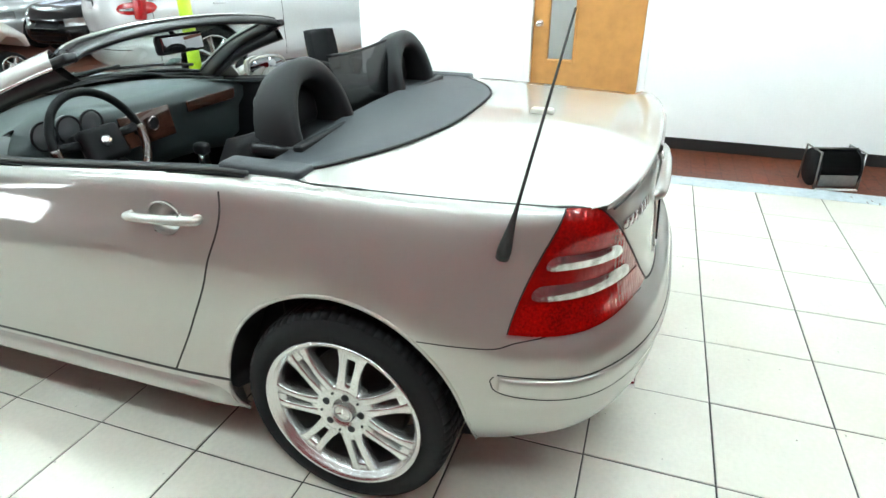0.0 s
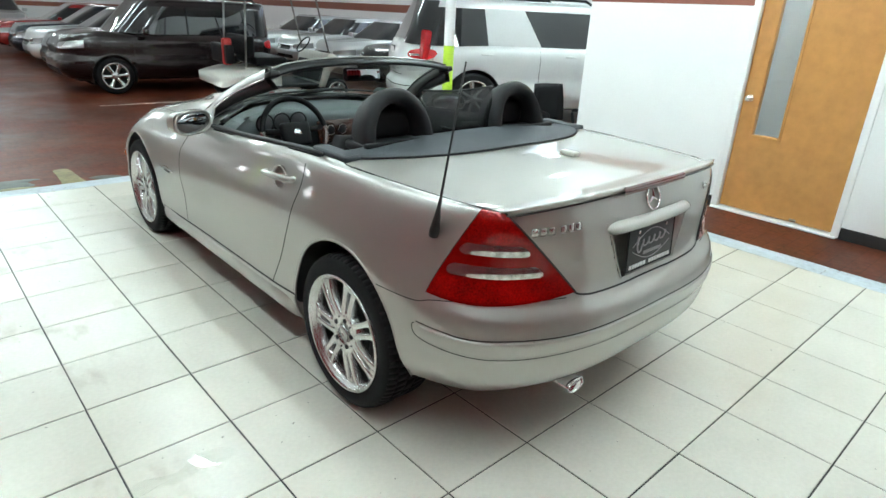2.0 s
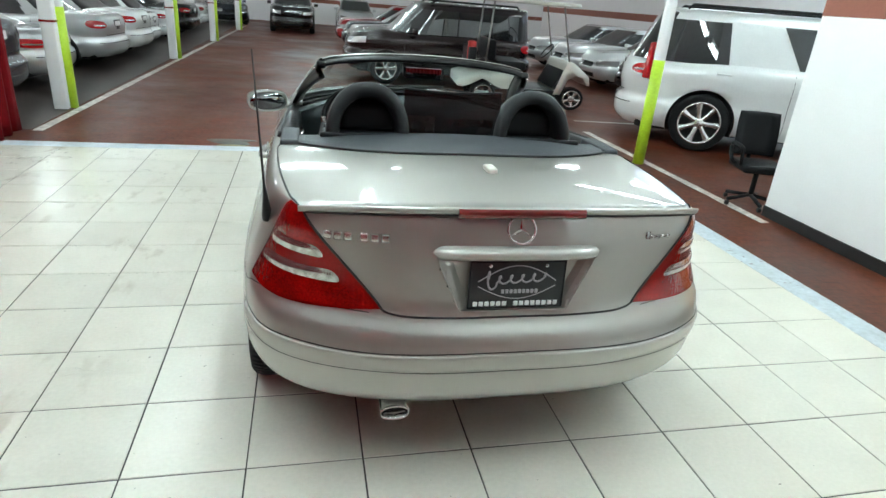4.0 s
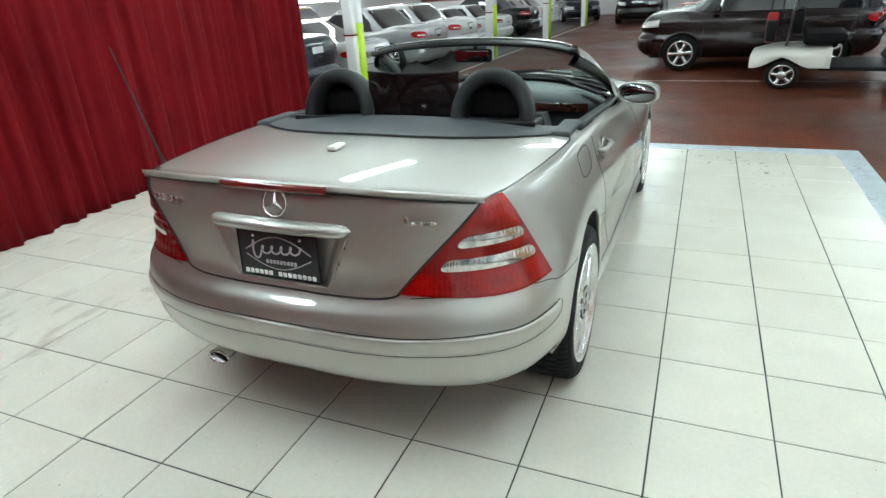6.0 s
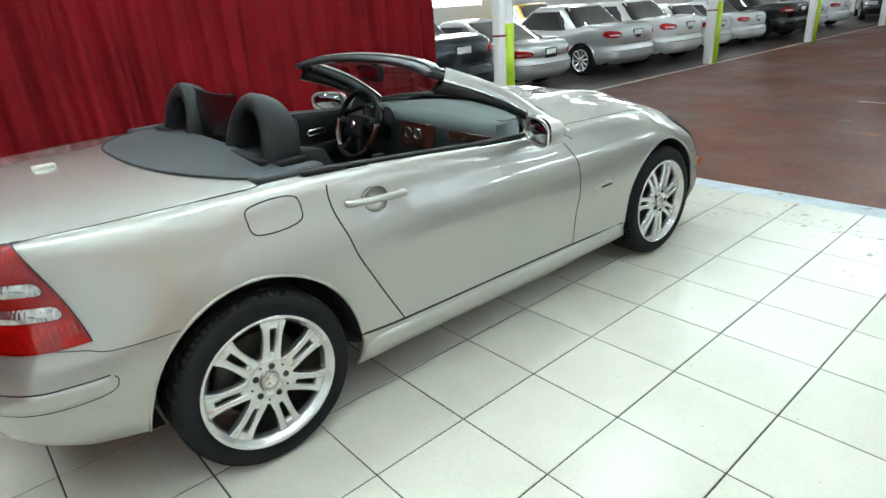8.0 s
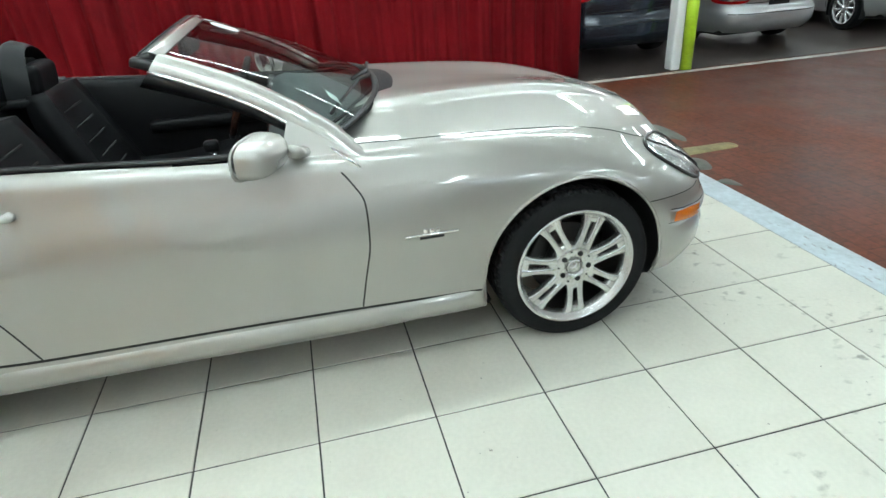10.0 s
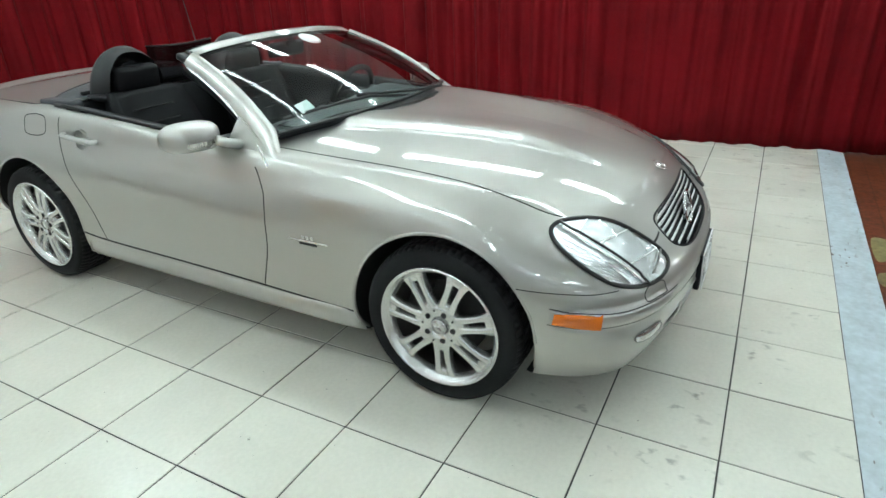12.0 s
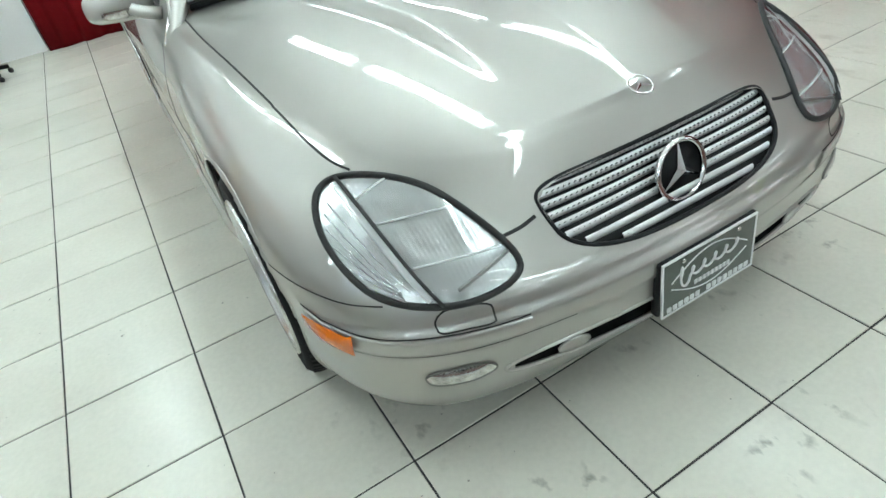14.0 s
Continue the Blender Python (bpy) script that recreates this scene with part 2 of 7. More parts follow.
def tile_dirt(m):
    """Tracked-in dirt on the tiles: broad smudges, and dark scuffs and grit towards the front edge."""
    nt = m.node_tree
    b = nt.nodes["Principled BSDF"]
    pos = nt.nodes.new("ShaderNodeNewGeometry").outputs["Position"]
    for n in [q for q in nt.nodes if q.bl_idname == "ShaderNodeTexNoise"]:
        nt.links.new(pos, n.inputs["Vector"])

    def noise_range(scale, lo, hi, detail=5, stretch=None, turn=0.0):
        v = pos
        if stretch:
            mp = nt.nodes.new("ShaderNodeMapping")
            mp.inputs["Rotation"].default_value = (0, 0, turn)
            mp.inputs["Scale"].default_value = stretch
            nt.links.new(pos, mp.inputs["Vector"])
            v = mp.outputs[0]
        n = nt.nodes.new("ShaderNodeTexNoise")
        n.inputs["Scale"].default_value = scale
        n.inputs["Detail"].default_value = detail
        nt.links.new(v, n.inputs["Vector"])
        r = nt.nodes.new("ShaderNodeMapRange")
        r.inputs["From Min"].default_value, r.inputs["From Max"].default_value = lo, hi
        nt.links.new(n.outputs["Fac"], r.inputs["Value"])
        return r.outputs[0]

    def times(p, q):
        k = nt.nodes.new("ShaderNodeMath")
        k.operation = "MULTIPLY"
        nt.links.new(p, k.inputs[0])
        if isinstance(q, float):
            k.inputs[1].default_value = q
        else:
            nt.links.new(q, k.inputs[1])
        return k.outputs[0]

    def lay(fac, col):
        mx = nt.nodes.new("ShaderNodeMix")
        mx.data_type = "RGBA"
        nt.links.new(fac, mx.inputs["Factor"])
        nt.links.new(b.inputs["Base Color"].links[0].from_socket, mx.inputs[6])
        mx.inputs[7].default_value = (*col, 1)
        nt.links.new(mx.outputs[2], b.inputs["Base Color"])
    sep = nt.nodes.new("ShaderNodeSeparateXYZ")
    nt.links.new(pos, sep.inputs[0])
    fr = nt.nodes.new("ShaderNodeMapRange")
    fr.inputs["From Min"].default_value, fr.inputs["From Max"].default_value = 1.15, 2.0
    nt.links.new(sep.outputs["Y"], fr.inputs["Value"])
    rr = nt.nodes.new("ShaderNodeMapRange")
    rr.inputs["From Min"].default_value, rr.inputs["From Max"].default_value = -1.0, -1.5
    nt.links.new(sep.outputs["X"], rr.inputs["Value"])
    lay(times(noise_range(1.2, .40, .80, 9), .26), (.50, .45, .37))
    lay(times(times(noise_range(9, .53, .66, 6, (1, .45, 1), .5), noise_range(1.5, .48, .60, 2)), times(rr.outputs[0], .35)), (.33, .27, .2))
    lay(times(times(noise_range(17, .58, .70, 10, (1.2, .8, 1), .45), noise_range(2.1, .50, .62, 4)), times(fr.outputs[0], .7)), (.06, .055, .05))
    lay(times(noise_range(38, .75, .765, 2), .6), (.10, .09, .08))
    ro = nt.nodes.new("ShaderNodeMapRange")
    ro.inputs["From Min"].default_value, ro.inputs["From Max"].default_value = 0.3, 0.7
    ro.inputs["To Min"].default_value, ro.inputs["To Max"].default_value = 0.19, 0.26
    n = nt.nodes.new("ShaderNodeTexNoise")
    n.inputs["Scale"].default_value = 2.2
    n.inputs["Detail"].default_value = 7
    nt.links.new(pos, n.inputs["Vector"])
    nt.links.new(n.outputs["Fac"], ro.inputs["Value"])
    nt.links.new(ro.outputs[0], b.inputs["Roughness"])


tile_dirt(M_TILE)


def chipped(m):
    """Paint chipped through to the red floor in places."""
    nt = m.node_tree
    b = nt.nodes["Principled BSDF"]
    pos = nt.nodes.new("ShaderNodeNewGeometry").outputs["Position"]
    mp = nt.nodes.new("ShaderNodeMapping")
    mp.inputs["Scale"].default_value = (0.6, 1.6, 1)
    nt.links.new(pos, mp.inputs["Vector"])
    facs = []
    for sc, lo, hi in ((22, .62, .66), (2.0, .50, .62)):
        n = nt.nodes.new("ShaderNodeTexNoise")
        n.inputs["Scale"].default_value = sc
        n.inputs["Detail"].default_value = 4
        nt.links.new(mp.outputs[0], n.inputs["Vector"])
        r = nt.nodes.new("ShaderNodeMapRange")
        r.inputs["From Min"].default_value, r.inputs["From Max"].default_value = lo, hi
        nt.links.new(n.outputs["Fac"], r.inputs["Value"])
        facs.append(r.outputs[0])
    k = nt.nodes.new("ShaderNodeMath")
    k.operation = "MULTIPLY"
    nt.links.new(facs[0], k.inputs[0])
    nt.links.new(facs[1], k.inputs[1])
    mx = nt.nodes.new("ShaderNodeMix")
    mx.data_type = "RGBA"
    nt.links.new(k.outputs[0], mx.inputs["Factor"])
    nt.links.new(b.inputs["Base Color"].links[0].from_socket, mx.inputs[6])
    mx.inputs[7].default_value = (0.10, 0.045, 0.03, 1)
    nt.links.new(mx.outputs[2], b.inputs["Base Color"])


chipped(M_STRIP)
chipped(M_LINE)
M_BAY = mat("dark_bay_floor", (0.05, 0.038, 0.034), 0.38, bump=0.3, size=30, vary=0.4, vsize=1.2)
M_PATCH = mat("grey_filler", (0.085, 0.095, 0.085), 0.5, bump=0.3, size=30, vary=0.3, vsize=9)
M_OLD = mat("old_yellow_paint", (0.20, 0.17, 0.07), 0.5, bump=0.2, size=30, vary=0.35, vsize=8)


# ---------------------------------------------------------------- mesh helpers
def obj(name, bm, material, parent=None, label="", smooth=True):
    me = bpy.data.meshes.new(name)
    bm.to_mesh(me)
    bm.free()
    for p in me.polygons:
        p.use_smooth = smooth
    mats = material if isinstance(material, (list, tuple)) else [material]
    for m in mats:
        me.materials.append(m)
    ob = new(name, me)
    if parent is not None:
        ob.parent = parent
    if label:
        tagged(ob, label)
    return ob


def part(name, bm, material, parent, label="", smooth=True):
    return obj(name, bm, material, parent, label, smooth)


def empty(name, m=None):
    e = new(name)
    if m is not None:
        e.matrix_basis = m
    return e


def box(sx, sy, sz, at=(0, 0, 0), bevel=0.0, rot=None, seg=2, bm=None):
    """A bevelled block with its middle at `at`."""
    b = bmesh.new()
    bmesh.ops.create_cube(b, size=1.0)
    bmesh.ops.scale(b, vec=(sx, sy, sz), verts=b.verts)
    if bevel:
        bmesh.ops.bevel(b, geom=b.edges[:], offset=bevel, segments=seg, profile=0.6, affect="EDGES")
    if rot is not None:
        bmesh.ops.transform(b, matrix=rot, verts=b.verts)
    bmesh.ops.translate(b, vec=at, verts=b.verts)
    if bm is None:
        return b
    return join(bm, b)


def join(a, b):
    me = bpy.data.meshes.new("tmp")
    b.to_mesh(me)
    b.free()
    a.from_mesh(me)
    bpy.data.meshes.remove(me)
    return a


def grid_mesh(P, close_u=False, close_v=False):
    """A quad mesh from an array of points [nu][nv]."""
    b = bmesh.new()
    nu, nv = len(P), len(P[0])
    vs = [[b.verts.new(P[i][j]) for j in range(nv)] for i in range(nu)]
    for i in range(nu if close_u else nu - 1):
        for j in range(nv if close_v else nv - 1):
            q = (vs[i][j], vs[(i + 1) % nu][j], vs[(i + 1) % nu][(j + 1) % nv], vs[i][(j + 1) % nv])
            try:
                b.faces.new(q)
            except ValueError:
                pass
    return b


def lathe(profile, n=48, axis="X"):
    """A profile of (radius, along) turned about an axis."""
    P = []
    for k in range(n):
        a = 2 * math.pi * k / n
        c, s = math.cos(a), math.sin(a)
        P.append([(h, r * c, r * s) if axis == "X" else ((r * c, h, r * s) if axis == "Y" else (r * c, r * s, h)) for r, h in profile])
    return grid_mesh(P, close_u=True)


def catmull(pts, n, closed=False):
    """n samples on a smooth line through the points."""
    p = [Vector(q) for q in pts]
    k = len(p)
    out = []
    spans = k if closed else k - 1
    for i in range(n):
        t = i / n * spans if closed else i / (n - 1) * spans
        s = min(int(t), spans - 1)
        f = t - s
        if closed:
            a, b, c, d = p[(s - 1) % k], p[s], p[(s + 1) % k], p[(s + 2) % k]
        else:
            a, b, c, d = p[max(s - 1, 0)], p[s], p[s + 1], p[min(s + 2, k - 1)]
        out.append(0.5 * (2 * b + (c - a) * f + (2 * a - 5 * b + 4 * c - d) * f * f + (3 * b - a - 3 * c + d) * f ** 3))
    return out


def tube(pts, r, n=10, closed=False, flat=1.0, radii=None):
    """A round bar along the points; capped where it is open."""
    P = []
    k = len(pts)
    up = Vector((0, 0, 1))
    for i, q in enumerate(pts):
        q = Vector(q)
        a = Vector(pts[(i + 1) % k] if closed or i < k - 1 else pts[i])
        b = Vector(pts[i - 1] if closed or i > 0 else pts[i])
        t = (a - b).normalized()
        side = t.cross(up)
        side = side.normalized() if side.length > 1e-3 else Vector((1, 0, 0))
        top = side.cross(t).normalized()
        rr = radii[i] if radii else r
        P.append([q + side * math.cos(2 * math.pi * j / n) * rr + top * math.sin(2 * math.pi * j / n) * rr * flat for j in range(n)])
    b = grid_mesh(P, close_u=closed, close_v=True)
    if not closed:
        b.verts.ensure_lookup_table()
        b.faces.new([b.verts[j] for j in range(n)][::-1])
        b.faces.new([b.verts[(k - 1) * n + j] for j in range(n)])
    bmesh.ops.recalc_face_normals(b, faces=b.faces)
    return b


def disc(r, h, n=32, at=(0, 0, 0), axis="X", bevel=0.0):
    """A solid disc."""
    e = bevel
    b = lathe([(0.0001, -h / 2), (r - e, -h / 2), (r, -h / 2 + e), (r, h / 2 - e), (r - e, h / 2), (0.0001, h / 2)], n, axis)
    bmesh.ops.remove_doubles(b, verts=b.verts, dist=0.0003)
    bmesh.ops.recalc_face_normals(b, faces=b.faces)
    bmesh.ops.translate(b, vec=at, verts=b.verts)
    return b


def spline_rows(K, n, closed):
    """Smooth (twice continuous) sampling of knots K [k][m] at n even steps of mean chord length."""
    K = np.asarray(K, float)
    k = len(K)
    flat = K.reshape(k, -1)
    nxt = np.roll(K, -1, axis=0) if closed else K[1:]
    d = np.linalg.norm(nxt - K[: len(nxt)], axis=-1).reshape(len(nxt), -1).mean(1)
    if closed:
        rep = 3
        T = np.r_[0, np.cumsum(np.tile(d, rep))]
        F = np.vstack([flat] * rep + [flat[:1]])
        lo, hi = T[k], T[2 * k]
        s = np.linspace(lo, hi, n, endpoint=False)
    else:
        T = np.r_[0, np.cumsum(d)]
        F = flat
        s = np.linspace(0, T[-1], n)
    h = np.diff(T)
    N = len(T)
    A = np.zeros((N, N))
    R = np.zeros((N, F.shape[1]))
    A[0, 0] = A[-1, -1] = 1
    for i in range(1, N - 1):
        A[i, i - 1 : i + 2] = h[i - 1], 2 * (h[i - 1] + h[i]), h[i]
        R[i] = 6 * ((F[i + 1] - F[i]) / h[i] - (F[i] - F[i - 1]) / h[i - 1])
    S = np.linalg.solve(A, R)
    i = np.clip(np.searchsorted(T, s, side="right") - 1, 0, N - 2)
    a, b = (T[i + 1] - s)[:, None], (s - T[i])[:, None]
    hh = h[i][:, None]
    V = (S[i] * a ** 3 + S[i + 1] * b ** 3) / (6 * hh) + (F[i] / hh - S[i] * hh / 6) * a + (F[i + 1] / hh - S[i + 1] * hh / 6) * b
    return V.reshape((n,) + K.shape[1:]), s, T


# ---------------------------------------------------------------- the hall
TP, TA = 0.3977, radians(0.47)          # pitch and turn of the tile pad
TO = Vector((1.138, -0.626, 0.0))       # one of its joints
TX = Vector((math.cos(TA), math.sin(TA), 0))
TY = Vector((-math.sin(TA), math.cos(TA), 0))
I0, I1, J0, J1 = -12, 3, -10, 8         # tiles of the pad, in both directions
PADZ = -0.004


def structure(name, bm, material, label, category, smooth=False):
    return tagged(obj(name, bm, material, smooth=smooth), label, category, kind="structure")


def on_pad(i, j, z=0.0):
    return TO + TX * (i * TP) + TY * (j * TP) + Vector((0, 0, z))


# one sheet of floor, under everything
structure("floor", box(44, 60, 0.2, (0, 12, -0.118)), M_FLOOR, "worn glossy red brick floor of the car hall", "floor")

# grout bed of the tile pad
b = bmesh.new()
c = [on_pad(I0, J0), on_pad(I1, J0), on_pad(I1, J1), on_pad(I0, J1)]
v = [b.verts.new((p.x, p.y, -0.003)) for p in c] + [b.verts.new((p.x, p.y, -0.03)) for p in c]
b.faces.new(v[:4])
for k in range(4):
    b.faces.new((v[k], v[k + 4], v[(k + 1) % 4 + 4], v[(k + 1) % 4]))
tile_bed = structure("tile_bed", b, M_GROUT, "dark grout bed under the cream floor tiles", "floor")

# flat grey border strips along two edges of the pad
def strip(p, q, w, side):
    n = (q - p).normalized()
    o = Vector((n.y, -n.x, 0)) * side
    bm = bmesh.new()
    vs = [bm.verts.new(a) for a in (p, q, q + o * w, p + o * w)]
    f = bm.faces.new(vs)
    r = bmesh.ops.extrude_face_region(bm, geom=[f])
    bmesh.ops.translate(bm, vec=(0, 0, -0.03), verts=[g for g in r["geom"] if isinstance(g, bmesh.types.BMVert)])
    bmesh.ops.recalc_face_normals(bm, faces=bm.faces)
    return bm


SW = 0.185
structure("floor_strip_front", strip(on_pad(I0, J1, -0.001), on_pad(I1, J1, -0.001) + TX * SW, SW, -1), M_STRIP,
          "flat grey-blue painted strip along the tiles, scuffed", "floor strip")
structure("floor_strip_side", strip(on_pad(I1, J0, -0.001), on_pad(I1, J1, -0.001) - TY * 0.002, SW, 1), M_STRIP,
          "flat grey-blue painted strip along the tiles, scuffed", "floor strip")

# walls: the office wall with the oak door, and the hull of the hall
WX, WT = 3.30, 0.12                      # face and thickness of the office wall
WY0, WY1, WH = -4.45, 0.80, 3.9
DY0, DY1, DH = -1.715, -0.80, 2.05       # opening of the door


def slab(name, x0, x1, y0, y1, z0, z1, material, label, category="wall"):
    return structure(name, box(x1 - x0, y1 - y0, z1 - z0, ((x0 + x1) / 2, (y0 + y1) / 2, (z0 + z1) / 2)), material, label, category)


BZ0, BZ1 = 1.64, 2.12                  # red band on the wall
for nm, y0, y1 in (("wall_office_a", DY1, WY1), ("wall_office_b", WY0, DY0)):
    slab(nm, WX, WX + WT, y0, y1, -0.01, WH, M_WALL, "white painted office wall")
slab("wall_office_lintel", WX, WX + WT, DY0, DY1, DH, WH, M_WALL, "white painted wall above the door")
slab("wall_band_a", WX - 0.003, WX - 0.0005, DY1 + 0.055, WY1, BZ0, BZ1, M_BAND, "brick-red painted band on the white wall", "wall band")
slab("wall_band_b", WX - 0.003, WX - 0.0005, WY0, DY0 - 0.055, BZ0, BZ1, M_BAND, "brick-red painted band on the white wall", "wall band")
slab("baseboard_a", WX - 0.012, WX, DY1 + 0.055, WY1, -0.015, 0.078, M_BASE, "black rubber baseboard", "baseboard")
slab("baseboard_b", WX - 0.012, WX, WY0, DY0 - 0.055, -0.015, 0.078, M_BASE, "black rubber baseboard", "baseboard")
slab("wall_office_end", WX + WT, 9.0, WY1 - 0.12, WY1, -0.01, WH, M_WALL, "white painted end wall of the office")
# the room behind the office door
slab("office_back", 4.9, 5.0, WY0, WY1 - 0.12, -0.01, WH, M_WALL, "white office wall seen through the door pane")
slab("office_floor", WX + WT, 4.9, WY0, WY1 - 0.12, -0.018, -0.012, M_BASE, "dark office floor", "floor")

HX0, HX1, HY0, HY1, HH = -13.0, 11.0, -6.2, 27.5, 4.6
slab("wall_north", HX0, HX1, HY1, HY1 + 0.2, -0.01, HH, M_WALL, "white far wall of the hall")
slab("wall_south", HX0, HX1, HY0 - 0.2, HY0, -0.01, HH, M_WALL, "white wall behind the curtain")
slab("wall_east", HX1, HX1 + 0.2, HY0, HY1, -0.01, HH, M_WALL, "white side wall of the hall")
for k, y in enumerate((4.6, 8.6, 12.6)):
    win = tagged(empty("window_%d" % (k + 13), pose(HX1 - 0.02, y, 3.35)), "high steel-framed window with bright frosted panes", "window", "windows of the side wall", "structure")
    for a in range(4):
        for c2 in range(2):
            part("pane", box(0.01, 0.82, 0.80, (0.0, (a - 1.5) * 0.9, (c2 - 0.5) * 0.88)), M_DAY, win, smooth=False)
    fr = bmesh.new()
    for a in range(5):
        fr = box(0.05, 0.06, 1.80, (0, (a - 2) * 0.9, 0), bm=fr)
    for c2 in range(3):
        fr = box(0.045, 3.66, 0.06, (0, 0, (c2 - 1) * 0.88), bm=fr)
    part("window_frame", fr, M_WALL, win, smooth=False)
slab("wall_band_north", HX0, HX1, HY1 - 0.004, HY1 - 0.001, 0.93, 1.10, M_BAND, "brick-red painted band on the far wall", "wall band")
slab("wall_band_east", HX1 - 0.004, HX1 - 0.001, 1.0, HY1 - 0.01, 1.38, 1.62, M_BAND, "brick-red painted band on the side wall", "wall band")

slab("wall_behind", 1.52, WX, -4.57, -4.45, -0.01, WH, M_WALL, "white wall beside the curtain")

# west wall with a row of tall windows
WINS = [(-2 + 6.0 * k, 3.4) for k in range(5)]
prev = HY0
for k, (y, w) in enumerate(WINS):
    slab("wall_west_%d" % (k + 1), HX0 - 0.2, HX0, prev, y, -0.01, HH, M_WALL, "white pier between the windows")
    slab("wall_west_sill_%d" % (k + 1), HX0 - 0.2, HX0, y, y + w, -0.01, 1.25, M_WALL, "white wall under the window")
    slab("wall_west_head_%d" % (k + 1), HX0 - 0.2, HX0, y, y + w, 3.4, HH, M_WALL, "white wall above the window")
    win = tagged(empty("window_%d" % (k + 1), pose(HX0 - 0.1, y + w / 2, 2.32)), "steel-framed window with bright frosted panes", "window", "windows of the hall", "structure")
    for a in range(4):
        for c2 in range(3):
            part("pane", box(0.01, w / 4 - 0.06, 0.66, (-0.03, (a - 1.5) * w / 4, (c2 - 1) * 0.715)), M_PANE, win, smooth=False)
    fr = bmesh.new()
    for a in range(5):
        fr = box(0.06, 0.05, 2.15, (0, (a - 2) * (w / 4 - 0.01), 0), bm=fr)
    for c2 in range(4):
        fr = box(0.055, w, 0.05, (0, 0, (c2 - 1.5) * 0.7), bm=fr)
    part("window_frame", fr, M_WALL, win, smooth=False)
    prev = y + w
slab("wall_west_end", HX0 - 0.2, HX0, prev, HY1, -0.01, HH, M_WALL, "white pier at the end")
slab("ceiling", HX0 - 0.2, HX1 + 0.2, HY0 - 0.2, HY1 + 0.2, HH, HH + 0.2, M_CEIL, "white hall ceiling", "ceiling")

# small high windows in the far wall
for k, x in enumerate((5.2, 6.5, 7.8, 9.1, 10.3)):
    win = tagged(empty("window_%d" % (k + 7), pose(x, HY1 - 0.02, 2.75)), "small steel-framed window with bright panes in the far wall", "window", "windows of the far wall", "structure")
    for a in range(3):
        for c2 in range(2):
            part("pane", box(0.20, 0.008, 0.36, ((a - 1) * 0.23, -0.002, (c2 - 0.5) * 0.40)), M_PANE, win, smooth=False)
    fr = bmesh.new()
    for a in range(4):
        fr = box(0.03, 0.03, 0.84, ((a - 1.5) * 0.23, 0, 0), bm=fr)
    for c2 in range(3):
        fr = box(0.72, 0.028, 0.04, (0, 0, (c2 - 1) * 0.40), bm=fr)
    part("window_frame", fr, M_WALL, win, smooth=False)

# painted floor lines
def line(name, x0, y0, x1, y1, w=0.1):
    p, q = Vector((x0, y0, -0.0175)), Vector((x1, y1, -0.0175))
    n = (q - p).normalized()
    o = Vector((-n.y, n.x, 0)) * w / 2
    bm = bmesh.new()
    steps = 24
    rows = []
    for k in range(steps + 1):
        a = p.lerp(q, k / steps)
        jit = 1 + 0.25 * (noise.noise(a * 3.1) - 0.2)
        rows.append([a + o * jit + Vector((0, 0, 0.0035)), a - o * jit + Vector((0, 0, 0.0035))])
    bm = grid_mesh(rows)
    bmesh.ops.recalc_face_normals(bm, faces=bm.faces)
    return structure(name, bm, M_LINE, "worn pale line painted on the brick floor", "floor line")


slab("floor_bay_west", -12.9, -3.40, 3.25, 27.4, -0.03, -0.0165, M_BAY, "dark worn floor of the parking bays", "floor")
line("floor_line_west", -3.32, 3.2, -3.1, 22.0)
line("floor_line_east", 3.17, 0.6, 3.13, 4.2)
line("floor_line_stall_a", 3.3, 5.0, 5.2, 4.9, 0.08)
line("floor_line_stall_b", 0.2, 6.85, 4.0, 6.8, 0.08)

# ---------------------------------------------------------------- fluorescent lamps
def strip_lamp():
    e = empty("ceiling_lamp")
    part("tray", box(2.44, 0.16, 0.07, (0, 0, 0.04), 0.012), M_CEIL, e, "white enamelled tray")
    for s in (-0.05, 0.05):
        part("tube", tube([(-1.18, s, -0.022), (1.18, s, -0.022)], 0.019, 12), M_TUBE, e, "lit fluorescent tube")
        part("tube_socket", box(0.03, 0.05, 0.05, (-1.195, s, -0.02), 0.006), M_CEIL, e)
        part("tube_socket", box(0.03, 0.05, 0.05, (1.195, s, -0.02), 0.006), M_CEIL, e)
    for s in (-1.0, 1.0):
        part("hanger", tube([(s, 0, 0.07), (s, 0, HH - 3.45)], 0.006, 6), M_STEEL, e)
    return tagged(e, "hanging fluorescent lamp, switched on", "lamp", "lamps over the hall")


lamp = strip_lamp()
LAMPS = []
OVER_PAD = [(x, y) for y in (-2.7, 0.1, 2.9) for x in (-2.3, -0.2, 2.1) if x + y < 4]
for y in (6.6, 9.6, 13.5, 17.5, 22.5):
    LAMPS.append((-0.6, y))
for y in (6.0, 11.0, 17.0):
    LAMPS.append((5.6, y))
    LAMPS.append((-6.8, y))
# extra unseen lamps, added to brighten the white SUV and the hall's east side
LAMPS += [(5.4, 1.7), (8.6, 4.5), (8.6, 9.0)]
lamp.matrix_basis = pose(LAMPS[0][0], LAMPS[0][1], 3.45)
for x, y in LAMPS[1:]:
    copy_thing(lamp, pose(x, y, 3.45))
for x, y in OVER_PAD + [(4.3, -1.2)]:
    copy_thing(lamp, pose(x, y, 3.45, 0, 0, 90))

